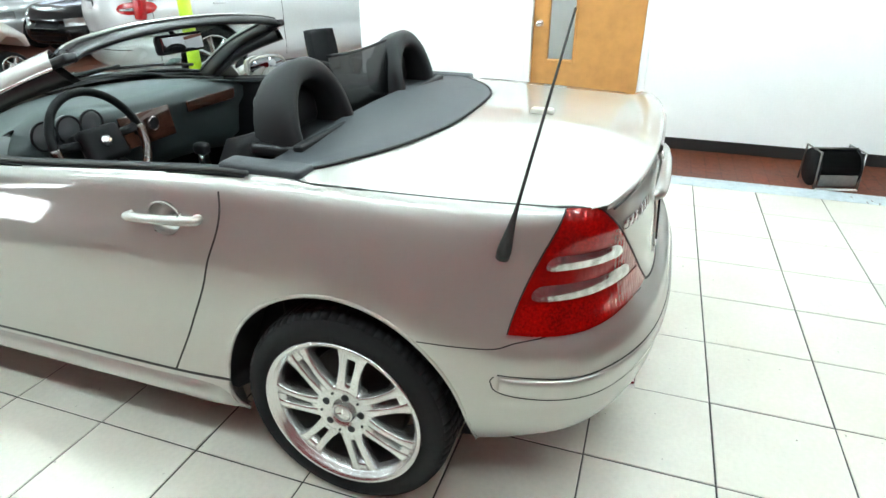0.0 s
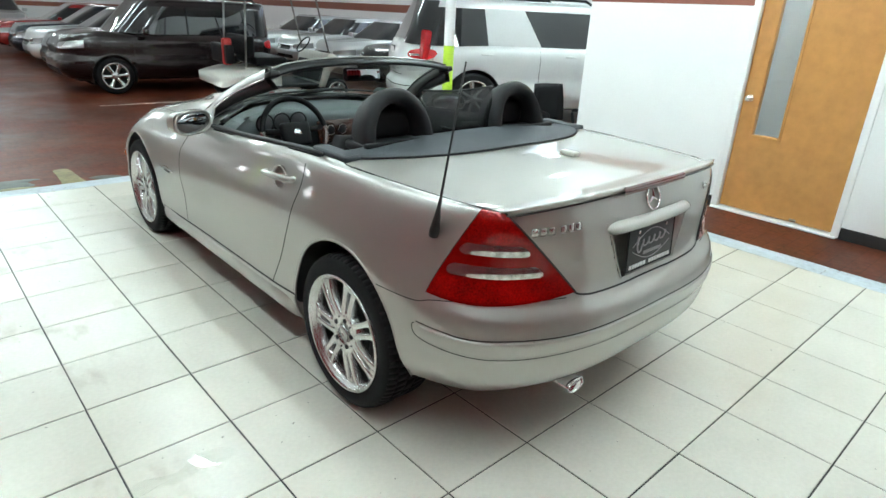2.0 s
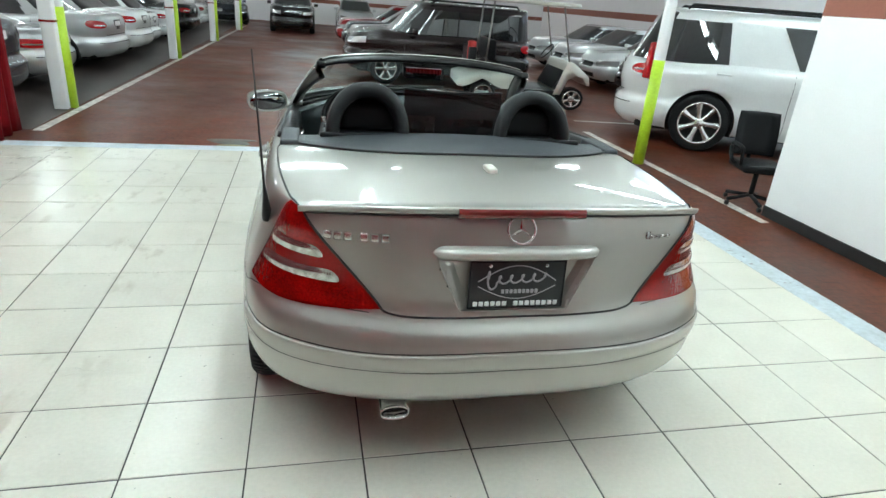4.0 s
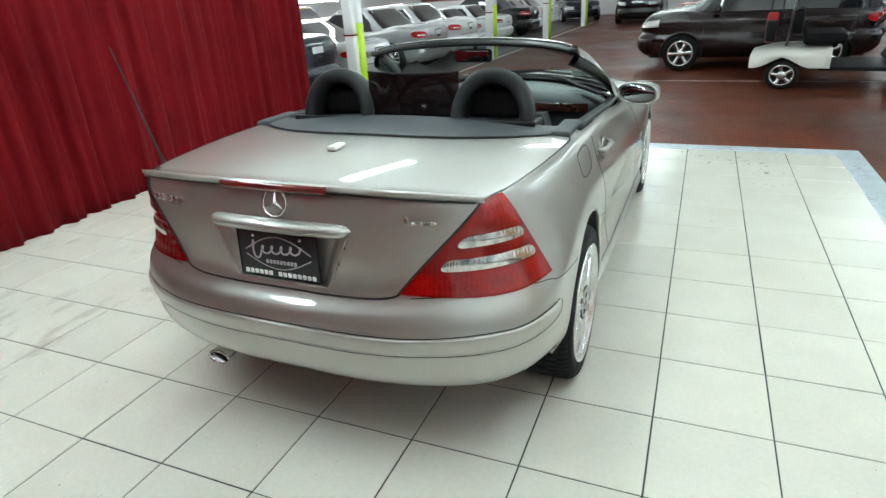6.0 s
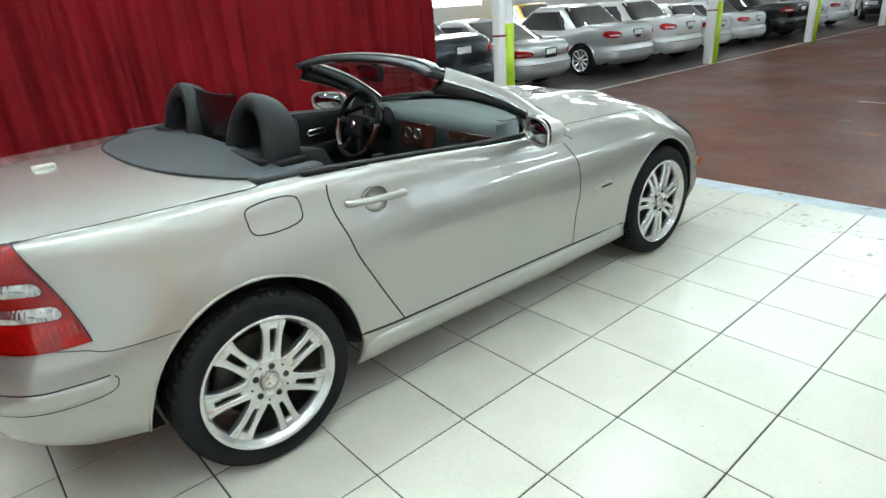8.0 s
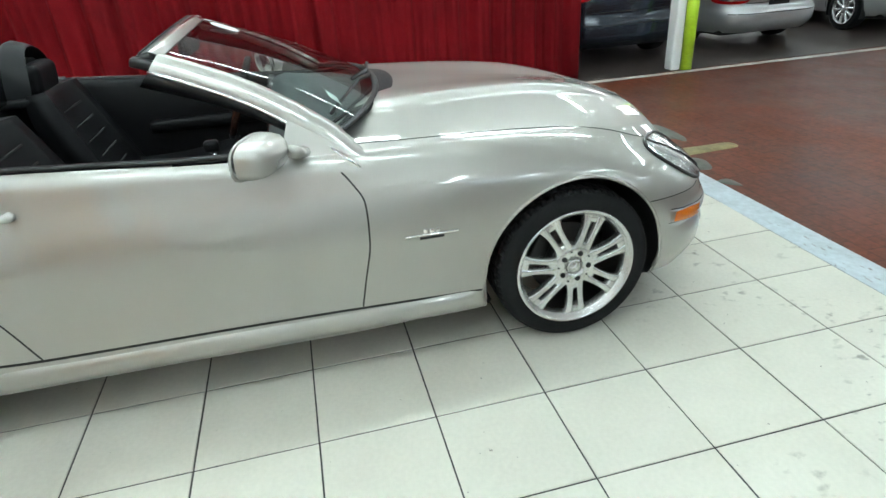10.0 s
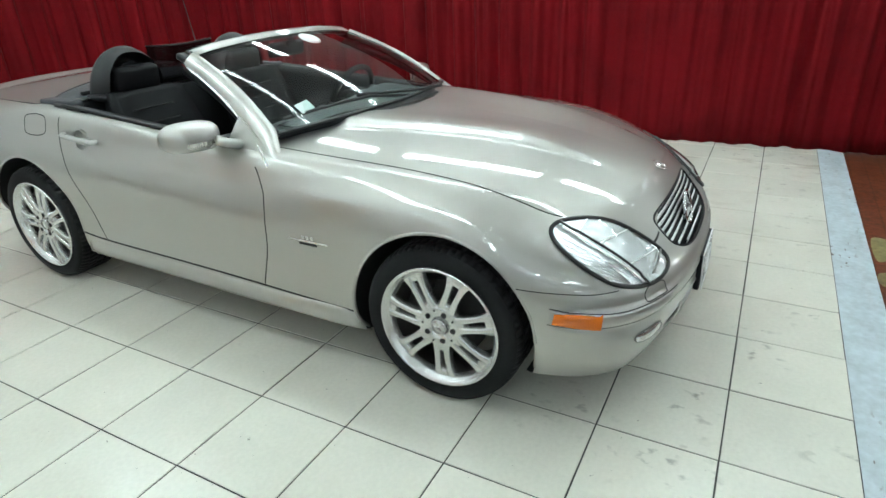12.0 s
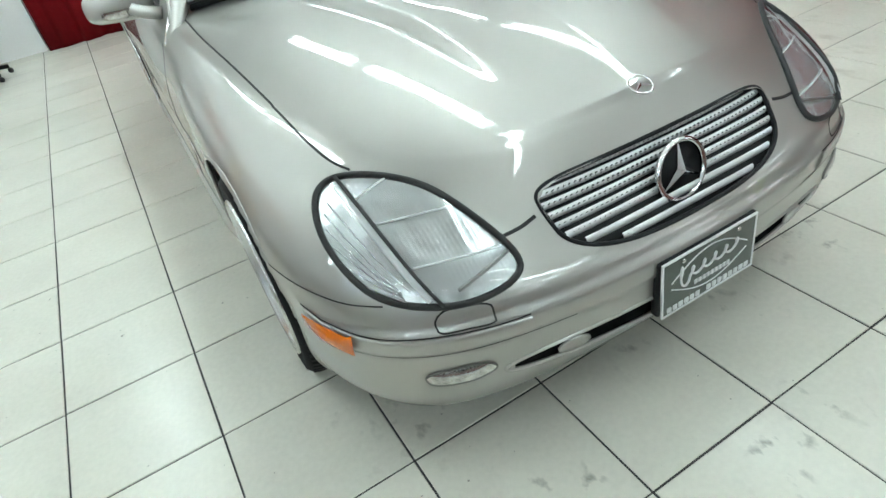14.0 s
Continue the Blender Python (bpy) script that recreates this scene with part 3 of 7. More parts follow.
def floor_patch(name, pts, material, label, smooth_line=True):
    """A thin mend or old paint left on the floor."""
    ring = catmull([(x, y, -0.0175) for x, y in pts], 40, True) if smooth_line else [Vector((x, y, -0.0175)) for x, y in pts]
    mid = sum(ring, Vector()) / len(ring)
    bm = grid_mesh([[mid.lerp(q, f) + Vector((0, 0, 0.004 * (1.02 - f ** 6))) for f in (0.02, 0.5, 0.9, 1.0)] for q in ring], close_u=True)
    bmesh.ops.recalc_face_normals(bm, faces=bm.faces)
    return structure(name, bm, material, label, "floor patch", True)


floor_patch("floor_patch_a", [(-1.38, 2.83), (-1.56, 2.90), (-1.69, 3.04), (-1.57, 3.1), (-1.29, 3.1), (-1.17, 3.04), (-1.27, 2.99), (-1.24, 2.86)], M_PATCH, "grey filler patch in the red floor")
floor_patch("floor_patch_b", [(-1.53, 2.75), (-1.53, 2.84), (-1.40, 2.86), (-1.26, 2.82), (-1.21, 2.75)], M_OLD, "rest of old yellow paint on the red floor")
floor_patch("floor_patch_c", [(-1.05, 2.75), (-1.05, 2.9), (-1.04, 3.11), (-1.03, 3.3), (-0.92, 3.3), (-0.9, 3.08), (-0.89, 2.9), (-0.89, 2.75)], M_OLD, "rest of old yellow paint on the red floor")
floor_patch("floor_patch_d", [(-0.72, 2.77), (-0.84, 2.87), (-0.75, 2.92), (-0.6, 2.86), (-0.62, 2.78)], M_PATCH, "grey filler patch in the red floor")
floor_patch("floor_patch_e", [(-0.4, 2.75), (-0.41, 2.84), (-0.28, 2.85), (-0.33, 2.78)], M_PATCH, "grey filler patch in the red floor")
floor_patch("floor_patch_f", [(0.36, 5.58), (0.42, 5.68), (0.52, 5.62), (0.50, 5.52)], M_PATCH, "dark mended hole in the red floor")
floor_patch("floor_patch_g", [(0.72, 5.08), (0.78, 5.16), (0.90, 5.08), (0.84, 4.99)], M_BAND, "bare red spot in the floor")


# ---------------------------------------------------------------- curtain
def curtain(name, pts, z0, z1, amp, waves, seedv):
    """A heavy hanging cloth with soft uneven folds, 4 mm thick."""
    line_ = [Vector((*p, 0)) for p in pts]
    lens = [(line_[k + 1] - line_[k]).length for k in range(len(line_) - 1)]
    total = sum(lens)
    n = int(total / 0.016)
    rows, rows2 = [], []
    for k in range(n + 1):
        d = total * k / n
        s = 0
        while s < len(lens) - 1 and d > lens[s]:
            d -= lens[s]
            s += 1
        t = (line_[s + 1] - line_[s]).normalized()
        o = Vector((-t.y, t.x, 0))
        base = line_[s] + t * d
        col = []
        dd = total * k / n
        for j in range(15):
            f = j / 14
            z = z0 + (z1 - z0) * f
            ph = dd * waves + 1.3 * noise.noise((dd * 0.9, seedv, 0)) + 0.35 * noise.noise((dd * 2, f * 1.5, seedv))
            a = amp * (0.7 + 0.6 * noise.noise((dd * 0.7, seedv + 3, 0))) * (0.62 + 0.30 * math.sin(math.pi * min(1, f * 1.2)))
            off = a * (math.sin(ph) + 0.42 * math.sin(2.3 * ph + 1) + 0.12 * math.sin(3.7 * ph + 2.1 + f)) + 0.022 * noise.noise((dd * 13, f * 1.1, seedv + 9)) + 0.010 * noise.noise((dd * 24, f * 2.5, seedv + 5))
            col.append(base + o * off + Vector((0, 0, z + (0.012 * noise.noise((dd * 1.5, 7, seedv)) if j == 0 else 0))))
        rows.append(col)
    bm = grid_mesh(rows)
    bmesh.ops.recalc_face_normals(bm, faces=bm.faces)
    r = bmesh.ops.solidify(bm, geom=bm.faces[:], thickness=0.004)
    ob = obj(name, bm, M_CURTAIN)
    return ob


CX = -3.36
cur = empty("stage_curtain")
tagged(cur, "floor-length dark red velvet curtain hanging in folds round the tiles", "curtain")
c1 = curtain("cloth", [(-3.49, 3.24), (-3.37, 1.7), (-3.25, 0.6), (-3.12, -1.0), (-3.16, -4.62)], -0.012, 2.45, 0.060, 24, 1.0)
c2 = curtain("cloth", [(-3.42, -4.38), (-1.0, -4.40), (1.50, -4.38)], 0.0, 2.45, 0.058, 24, 5.0)
for c in (c1, c2):
    c.parent = cur
part("rail", tube([(-3.49, 3.28, 2.46), (-3.25, .6, 2.46), (-3.16, -4.35, 2.46), (1.5, -4.38, 2.46)], 0.02, 8), M_STEEL, cur, "steel curtain rail")

# ---------------------------------------------------------------- oak door
def office_door():
    d = tagged(empty("door_1", pose(WX + 0.05, (DY0 + DY1) / 2, 0)), "light oak office door with a tall narrow pane, closed", "door", kind="structure")
    w, h = DY1 - DY0 - 0.02, DH - 0.02
    gy0, gy1, gz0, gz1 = -1.165 - (DY0 + DY1) / 2, -0.935 - (DY0 + DY1) / 2, 0.64, 1.88
    bm = bmesh.new()
    for y0, y1, z0, z1 in ((-w / 2, gy0, 0.012, h), (gy1, w / 2, 0.012, h), (gy0, gy1, 0.012, gz0), (gy0, gy1, gz1, h)):
        bm = box(0.044, y1 - y0, z1 - z0, (0, (y0 + y1) / 2, (z0 + z1) / 2), bm=bm)
    part("leaf", bm, M_OAK, d, "flat oak leaf", smooth=False)
    fr = bmesh.new()
    for y in (gy0, gy1):
        fr = box(0.06, 0.022, gz1 - gz0 + 0.04, (0, y, (gz0 + gz1) / 2), 0.004, bm=fr)
    for z in (gz0, gz1):
        fr = box(0.059, gy1 - gy0, 0.022, (0, (gy0 + gy1) / 2, z), 0.004, bm=fr)
    part("pane_frame", fr, M_OAK, d)
    p = part("pane", box(0.006, gy1 - gy0, gz1 - gz0, (0, (gy0 + gy1) / 2, (gz0 + gz1) / 2)), glass("door_glass", (0.97, 0.98, 0.98)), d, "clear pane", smooth=False)
    p.visible_shadow = False
    kn = part("knob", disc(0.03, 0.008, 24, (-0.028, w / 2 - 0.055, 0.935), "X", 0.002), M_CHROME, d, "satin metal door knob")
    bm = lathe([(0.0001, -0.075), (0.018, -0.075), (0.027, -0.065), (0.028, -0.05), (0.018, -0.04), (0.011, -0.03), (0.011, 0.0)], 24, "X")
    bmesh.ops.translate(bm, vec=(0, w / 2 - 0.055, 0.935), verts=bm.verts)
    part("grip", bm, M_CHROME, kn)
    part("door_stop", box(0.02, 0.05, 0.02, (-0.032, -0.16, 0.03), 0.004), M_STEEL, d)
    cs = bmesh.new()
    for y in (-w / 2 - 0.035, w / 2 + 0.035):
        cs = box(WT + 0.03, 0.055, DH + 0.04, (0.01, y, (DH + 0.04) / 2 - 0.01), 0.004, bm=cs)
    part("door_frame", cs, M_WALL, d, "white door frame")
    part("door_frame", box(WT + 0.03, w + 0.015, 0.055, (0.01, 0, DH + 0.005), 0.004), M_WALL, d, "white door frame")
    part("threshold", box(0.16, w + 0.1, 0.012, (-0.02, 0, -0.008), 0.003), M_WALL, d, "pale threshold strip")
    return d


office_door()


# ---------------------------------------------------------------- posts
def post(x, y, pipe=True, r=0.062):
    e = empty("column", pose(x, y, -0.018))
    part("lower_shaft", lathe([(0.0001, 0), (r, 0), (r, 1.13), (0.0001, 1.13)], 20, "Z"), M_LIME, e, "lime green lower half")
    part("upper_shaft", lathe([(r - 0.001, 1.12), (r - 0.001, 4.6)], 20, "Z"), M_WALL, e, "white upper half")
    if pipe:
        part("downpipe", box(0.15, 0.11, 4.6, (-0.07, -0.13, 2.3), 0.02), M_WALL, e, "white boxed pipe beside the post")
        part("tape", box(0.156, 0.116, 0.025, (-0.07, -0.13, 0.98), 0.004), M_RED, e, "red tape mark")
    return tagged(e, "round steel column, white above and lime green below", "column", "columns of the hall")


for y in (4.52, 10.2, 14.9, 20.0):
    post(-3.42 + (y - 4.5) * 0.025, y)
post(3.03, 2.54, False)
post(3.0, 12.5, False)


# ---------------------------------------------------------------- the roadster
from mathutils.bvhtree import BVHTree

car = tagged(empty("roadster"), "champagne-silver two-seat roadster with its top down, parked on cream tiles", "car")

# Guide lines of the right half, rear middle -> right side -> front middle, from the sill upwards.
G_SILL = [(0, -1.915, .295), (.42, -1.885, .295), (.68, -1.775, .30), (.785, -1.60, .305), (.80, -1.2, .22), (.800, -.7, .19), (.800, -.1, .185),
          (.800, .45, .18), (.79, 1.2, .195), (.79, 1.57, .20), (.665, 1.775, .19), (.40, 1.865, .185), (0, 1.89, .185)]
G_LOW = [(0, -1.965, .335), (.43, -1.935, .335), (.715, -1.805, .345), (.818, -1.62, .36), (.833, -1.2, .29), (.838, -.7, .25), (.838, -.1, .245),
         (.838, .45, .24), (.83, 1.2, .26), (.818, 1.58, .27), (.70, 1.80, .26), (.41, 1.905, .26), (0, 1.94, .26)]
G_WIDE = [(0, -2.005, .47), (.44, -1.975, .47), (.735, -1.835, .48), (.834, -1.64, .49), (.848, -1.2, .48), (.840, -.7, .46), (.842, -.1, .46),
          (.842, .45, .45), (.853, 1.2, .45), (.82, 1.59, .42), (.70, 1.81, .40), (.42, 1.927, .40), (0, 1.965, .40)]
G_CREASE = [(0, -1.99, .58), (.44, -1.96, .585), (.73, -1.825, .595), (.826, -1.635, .605), (.851, -1.2, .62), (.846, -.7, .62), (.848, -.1, .61),
            (.848, .45, .58), (.853, 1.2, .58), (.815, 1.585, .53), (.69, 1.80, .50), (.42, 1.915, .50), (0, 1.945, .50)]
G_LAMP = [(0, -1.945, .635), (.42, -1.925, .65), (.70, -1.80, .66), (.803, -1.63, .67), (.838, -1.2, .72), (.835, -.7, .72), (.835, -.1, .71),
          (.834, .45, .69), (.838, 1.2, .68), (.778, 1.57, .62), (.65, 1.77, .575), (.41, 1.872, .555), (0, 1.89, .55)]
G_FLANK = [(0, -1.935, .80), (.42, -1.905, .80), (.665, -1.80, .80), (.757, -1.62, .81), (.802, -1.2, .83), (.803, -.7, .83), (.803, -.1, .80),
           (.803, .45, .77), (.785, 1.2, .755), (.715, 1.5, .70), (.597, 1.69, .65), (.39, 1.797, .635), (0, 1.825, .64)]
G_EDGE = [(0, -1.90, .945), (.40, -1.882, .942), (.63, -1.80, .935), (.70, -1.6, .935), (.738, -1.2, .94), (.757, -.7, .925), (.757, -.1, .878),
          (.745, .45, .848), (.692, 1.2, .815), (.622, 1.465, .770), (.528, 1.610, .732), (.362, 1.725, .715), (0, 1.765, .722)]
SPINE = [(-1.72, .975), (-1.68, .976), (-1.58, .977), (-1.45, .979), (-1.2, .975), (-.7, .965), (-.1, .95),
         (.45, .936), (1.2, .886), (1.40, .850), (1.50, .827), (1.59, .803), (1.66, .782)]
SIDE_LINES = [G_SILL, G_LOW, G_WIDE, G_CREASE, G_LAMP, G_FLANK, G_EDGE]
NLEV = len(SIDE_LINES)


def loop24(line_):
    return [tuple(p) for p in line_] + [(-p[0], p[1], p[2]) for p in line_[-2:0:-1]]


levels = [np.array(loop24(l)) for l in SIDE_LINES]
spine = np.array(loop24([(0, y, z) for y, z in SPINE]))
for f in (0.12, 0.4, 0.7, 1.0):
    q = levels[NLEV - 1] * (1 - f) + spine * f
    q[:, 2] = levels[NLEV - 1][:, 2] + (spine[:, 2] - levels[NLEV - 1][:, 2]) * (1 - (1 - f) ** 2)
    levels.append(q)
K = np.array(levels).transpose(1, 0, 2)                      # [24 knots][levels][3]
NU, NV = 520, 120
U, _, _ = spline_rows(K, NU, True)                           # [NU][levels][3]
V, vs_, vt_ = spline_rows(U.transpose(1, 0, 2), NV, False)   # [NV][NU][3]
BODY = V.transpose(1, 0, 2).copy()                           # [NU][NV][3]
VLEV = np.interp(vs_, vt_, np.arange(len(levels)))           # level number of each row

# raised middle of the bonnet between two soft ridges
x, y, z = BODY[..., 0], BODY[..., 1], BODY[..., 2]
def even_out(sel, nx, ny):
    """One even low-order surface through the cap, keeping its edge."""
    A = np.stack([np.abs(x) ** (2 * i) * y ** j for i in range(nx) for j in range(ny)], -1)
    co = np.linalg.lstsq(A[sel], z[sel], rcond=None)[0]
    fit_ = A @ co
    j0 = int(np.argmin(np.abs(VLEV - 6.0)))
    off = (z - fit_)[:, j0:j0 + 1] * (1 - np.clip((VLEV[None, :] - 6.0) / 1.6, 0, 1)) ** 2
    return fit_ + off


cap = np.broadcast_to(VLEV[None, :] >= 6.0, x.shape)
w_ = np.where(cap, np.clip((y - 0.30) / 0.15, 0, 1), 0)
BODY[..., 2] = z * (1 - w_) + even_out(cap & (y > 0.3), 3, 5) * w_
z = BODY[..., 2]
w_ = np.where(cap, np.clip((-1.02 - y) / 0.12, 0, 1), 0)
BODY[..., 2] = z * (1 - w_) + even_out(cap & (y < -0.95), 3, 4) * w_
ridge = np.interp(y, [0.45, 0.64, 1.23, 1.65], [0.42, 0.395, 0.275, 0.225])
d_ = np.abs(x) - ridge
rise = np.where(d_ > 0, np.exp(-(d_ / 0.034) ** 2), np.exp(-(d_ / 0.16) ** 2))
fade = np.clip((y - 0.30) / 0.3, 0, 1) * np.clip((1.68 - y) / 0.40, 0, 1) * np.clip((VLEV[None, :] - 6.0) / 0.5, 0, 1)
BODY[..., 2] += 0.022 * rise * fade
x, y, z = BODY[..., 0], BODY[..., 1], BODY[..., 2]

AX_R, AX_F, AZ = -1.2, 1.2, 0.312
ARCH = {AX_R: 0.372, AX_F: 0.362}                 # wheel arches


def analytic_normals(P):
    du = np.roll(P, -1, 0) - np.roll(P, 1, 0)
    dv = np.gradient(P, axis=1)
    n = np.cross(du, dv)
    n /= np.linalg.norm(n, axis=-1, keepdims=True) + 1e-12
    out = P - np.array([0, 0, 0.5])
    s = np.sign((n * out).sum(-1).mean())
    return n * s


NORM = analytic_normals(BODY)
x, y, z = BODY[..., 0], BODY[..., 1], BODY[..., 2]


def band(v, lo, hi, soft):
    return np.clip((v - lo) / soft + .5, 0, 1) * np.clip((hi - v) / soft + .5, 0, 1)


proud = .005 * band(z, .468, .540, .014) * np.clip((-1.60 - y) / .06, 0, 1)
proud += .008 * band(z, .410, .468, .014) * np.clip((y - 1.62) / .06, 0, 1)
BODY += NORM * proud[..., None]
NORM = analytic_normals(BODY)


def tri_tree():
    vs = [Vector(p) for p in BODY.reshape(-1, 3)]
    fs = []
    for i in range(NU):
        for j in range(NV - 1):
            k = (i + 1) % NU
            fs.append((i * NV + j, k * NV + j, k * NV + j + 1, i * NV + j + 1))
    return BVHTree.FromPolygons(vs, fs)


TREE = tri_tree()
FLATN = NORM.reshape(-1, 3)


def snap(p, lift=0.0):
    q, n, _, _ = TREE.find_nearest(Vector(p))
    if n.dot(q - Vector((0, q.y * 0.6, 0.5))) < 0:
        n = -n
    return q + n * lift, n


def shoot(origin, p, lift=0.0):
    """Onto the skin from a place inside, through p."""
    o = Vector(origin)
    d = (Vector(p) - o).normalized()
    hit = TREE.ray_cast(o, d)
    if hit[0] is None:
        return Vector(p), d
    n = hit[1] if hit[1].dot(d) > 0 else -hit[1]
    return hit[0] + n * lift, n


# wheel arches: draw rim points onto the circle
cutmask = np.zeros(BODY.shape[:2], bool)
for cy in (AX_R, AX_F):
    AR = ARCH[cy]
    dy, dz = BODY[..., 1] - cy, BODY[..., 2] - AZ
    d = np.hypot(dy, dz)
    side = (np.abs(BODY[..., 0]) > 0.5)
    inn = (d < AR) & side
    near = inn & (d > AR - 0.034)
    sc = np.where(near, AR / np.maximum(d, 1e-6), 1.0)
    BODY[..., 1] = np.where(near, cy + dy * sc, BODY[..., 1])
    BODY[..., 2] = np.where(near, AZ + dz * sc, BODY[..., 2])
    cutmask |= inn & ~near


# openings of grille, intake and handle cups: rim points drawn onto the outline
GR_W, GR_H, GR_Z = 0.345, 0.072, 0.579
IN_W, IN_H, IN_Z = 0.515, 0.033, 0.318
x, y, z = BODY[..., 0], BODY[..., 1], BODY[..., 2]


def grille_half(z_):
    """Half width of the grille's outline at a height: a long upper edge, large lower corners."""
    g = np.clip((z_ - GR_Z) / GR_H, -1, 1)
    e_ = np.where(g > 0, 6.0, 2.6)
    return GR_W * (1 - .10 * (1 - g) / 2) * (1 - np.abs(g) ** e_) ** (1 / e_)


g = (z - GR_Z) / GR_H
e_ = np.where(g > 0, 6.0, 2.6)
d = ((np.abs(x) / (GR_W * (1 - .10 * (1 - np.clip(g, -1, 1)) / 2))) ** e_ + np.abs(g) ** e_) ** (1 / e_)
inn = (d < 1) & (y > 1.70)
near = inn & (d > 0.86)
BODY[..., 0] = np.where(near, x / np.maximum(d, 0.5), x)
BODY[..., 2] = np.where(near, GR_Z + (z - GR_Z) / np.maximum(d, 0.5), z)
cutmask |= inn & ~near
x, z = BODY[..., 0], BODY[..., 2]
top_ = IN_H * np.clip(1 - (np.abs(x) / IN_W) ** 4, 0, 1) ** 0.5
inn = (np.abs(z - IN_Z) < top_) & (y > 1.70)
near = inn & (np.abs(z - IN_Z) > top_ - 0.013)
BODY[..., 2] = np.where(near, IN_Z + np.sign(z - IN_Z) * top_, z)
cutmask |= inn & ~near
CUP_Y, CUP_Z, CUP_A, CUP_B = -0.69, 0.812, 0.054, 0.046
y, z = BODY[..., 1], BODY[..., 2]
d = np.hypot((y - CUP_Y) / CUP_A, (z - CUP_Z) / CUP_B)
inn = (d < 1) & (np.abs(BODY[..., 0]) > 0.7)
near = inn & (d > 0.70)
BODY[..., 1] = np.where(near, CUP_Y + (y - CUP_Y) / np.maximum(d, 0.5), y)
BODY[..., 2] = np.where(near, CUP_Z + (z - CUP_Z) / np.maximum(d, 0.5), z)
cutmask |= inn & ~near


def door_rear(z):
    return np.interp(z, [.30, .33, .637, .802, .902, .95], [-.63, -.645, -.806, -.857, -.872, -.85])


def door_front(z):
    return np.interp(z, [.30, .523, .64, .715, .80, .86], [.385, .437, .447, .440, .40, .35])


def cowl(x):
    return 0.60 - 0.42 * (np.abs(x) / 0.72) ** 2.2


def tail_x(z):
    return np.interp(z, [.62, .655, .93], [.40, .42, .655])


# rear edge of the bonnet drawn onto the cowl line
x, y = BODY[..., 0], BODY[..., 1]
cw = cowl(x)
near = (VLEV[None, :] > 6.0) & (np.abs(x) < 0.70) & (y < cw) & (y > cw - 0.03)
BODY[..., 1] = np.where(near, cw + 0.001, y)

PANELS = ["bonnet", "boot_lid", "rear_bumper", "front_bumper", "front_wing", "front_wing", "door", "door", "rear_wing", "rear_wing", "sill", "sill"]
faces = [[] for _ in PANELS]
for i in range(NU):
    k = (i + 1) % NU
    for j in range(NV - 1):
        if cutmask[i, j] or cutmask[k, j] or cutmask[i, j + 1] or cutmask[k, j + 1]:
            continue
        cx_, cy_, cz_ = (BODY[i, j] + BODY[k, j] + BODY[i, j + 1] + BODY[k, j + 1]) / 4
        lv = (VLEV[j] + VLEV[j + 1]) / 2
        ax = abs(cx_)
        left = 0 if cx_ > 0 else 1
        if lv > 6.0 and -0.93 < cy_ < cowl(cx_) and ax < 0.755:
            continue
        if cy_ < -1.85 and 0.652 < cz_ < 0.808 and ax < 0.171 + (cz_ - 0.647) * 0.48:
            continue                                         # plate recess
        if cy_ > 0.2 and (lv > 6.0 and ax < 0.70 or (lv > 4.6 and ax < 0.34 and cy_ > 1.7)):
            p = 0
        elif cy_ < -0.8 and (lv > 6.0 or (cy_ < -1.75 and cz_ > 0.645 and ax < tail_x(cz_))):
            p = 1
        elif cy_ < -1.42 and lv < 4.0:
            p = 2
        elif cy_ > 1.44 and (lv < 3.1 or (lv < 5.0 and ax < 0.45)):
            p = 3
        elif cz_ < 0.315 and abs(cy_) < 0.86:
            p = 10 + left
        elif door_rear(cz_) < cy_ < door_front(cz_):
            p = 6 + left
        elif cy_ > 0:
            p = 4 + left
        else:
            p = 8 + left
        faces[p].append((i * NV + j, k * NV + j, k * NV + j + 1, i * NV + j + 1))

flat = BODY.reshape(-1, 3)
panel_obs = {}
for p, (nm, fs) in enumerate(zip(PANELS, faces)):
    ids = sorted({v for f in fs for v in f})
    remap = {v: n for n, v in enumerate(ids)}
    me = bpy.data.meshes.new(nm)
    me.from_pydata([tuple(flat[v]) for v in ids], [], [[remap[v] for v in f] for f in fs])
    me.materials.append(M_PAINT)
    for q in me.polygons:
        q.use_smooth = True
    me.normals_split_custom_set_from_vertices([tuple(FLATN[v]) for v in ids])
    ob = new(nm, me)
    ob.parent = car
    panel_obs[p] = ob
# make all faces look outwards
for p, ob in panel_obs.items():
    me = ob.data
    f = me.polygons[len(me.polygons) // 2]
    vn = Vector(FLATN[sorted({v for f_ in faces[p] for v in f_})[f.vertices[0]]])
    if f.normal.dot(vn) < 0:
        me.flip_normals()
door_r, door_l = panel_obs[6], panel_obs[7]


def mirror(pts):
    return [(-q[0], q[1], q[2]) for q in pts]


def ribbon(pts, width, lift=0.0009, n=None, closed=False):
    """A flush dark joint along a line on the skin."""
    n = n or max(8, int(sum((Vector(pts[k + 1]) - Vector(pts[k])).length for k in range(len(pts) - 1)) / 0.012))
    c = [snap(q) for q in catmull(pts, n, closed)]
    rows = []
    k = len(c)
    for i, (q, nn) in enumerate(c):
        a = c[(i + 1) % k][0] if closed or i < k - 1 else q
        b_ = c[i - 1][0] if closed or i > 0 else q
        t = (a - b_).normalized()
        s = nn.cross(t).normalized() * width / 2
        rows.append([q - s + nn * lift * 0.2, q - s * 0.8 + nn * lift, q + s * 0.8 + nn * lift, q + s + nn * lift * 0.2])
    bm = grid_mesh(rows, close_u=closed)
    bmesh.ops.recalc_face_normals(bm, faces=bm.faces)
    return bm


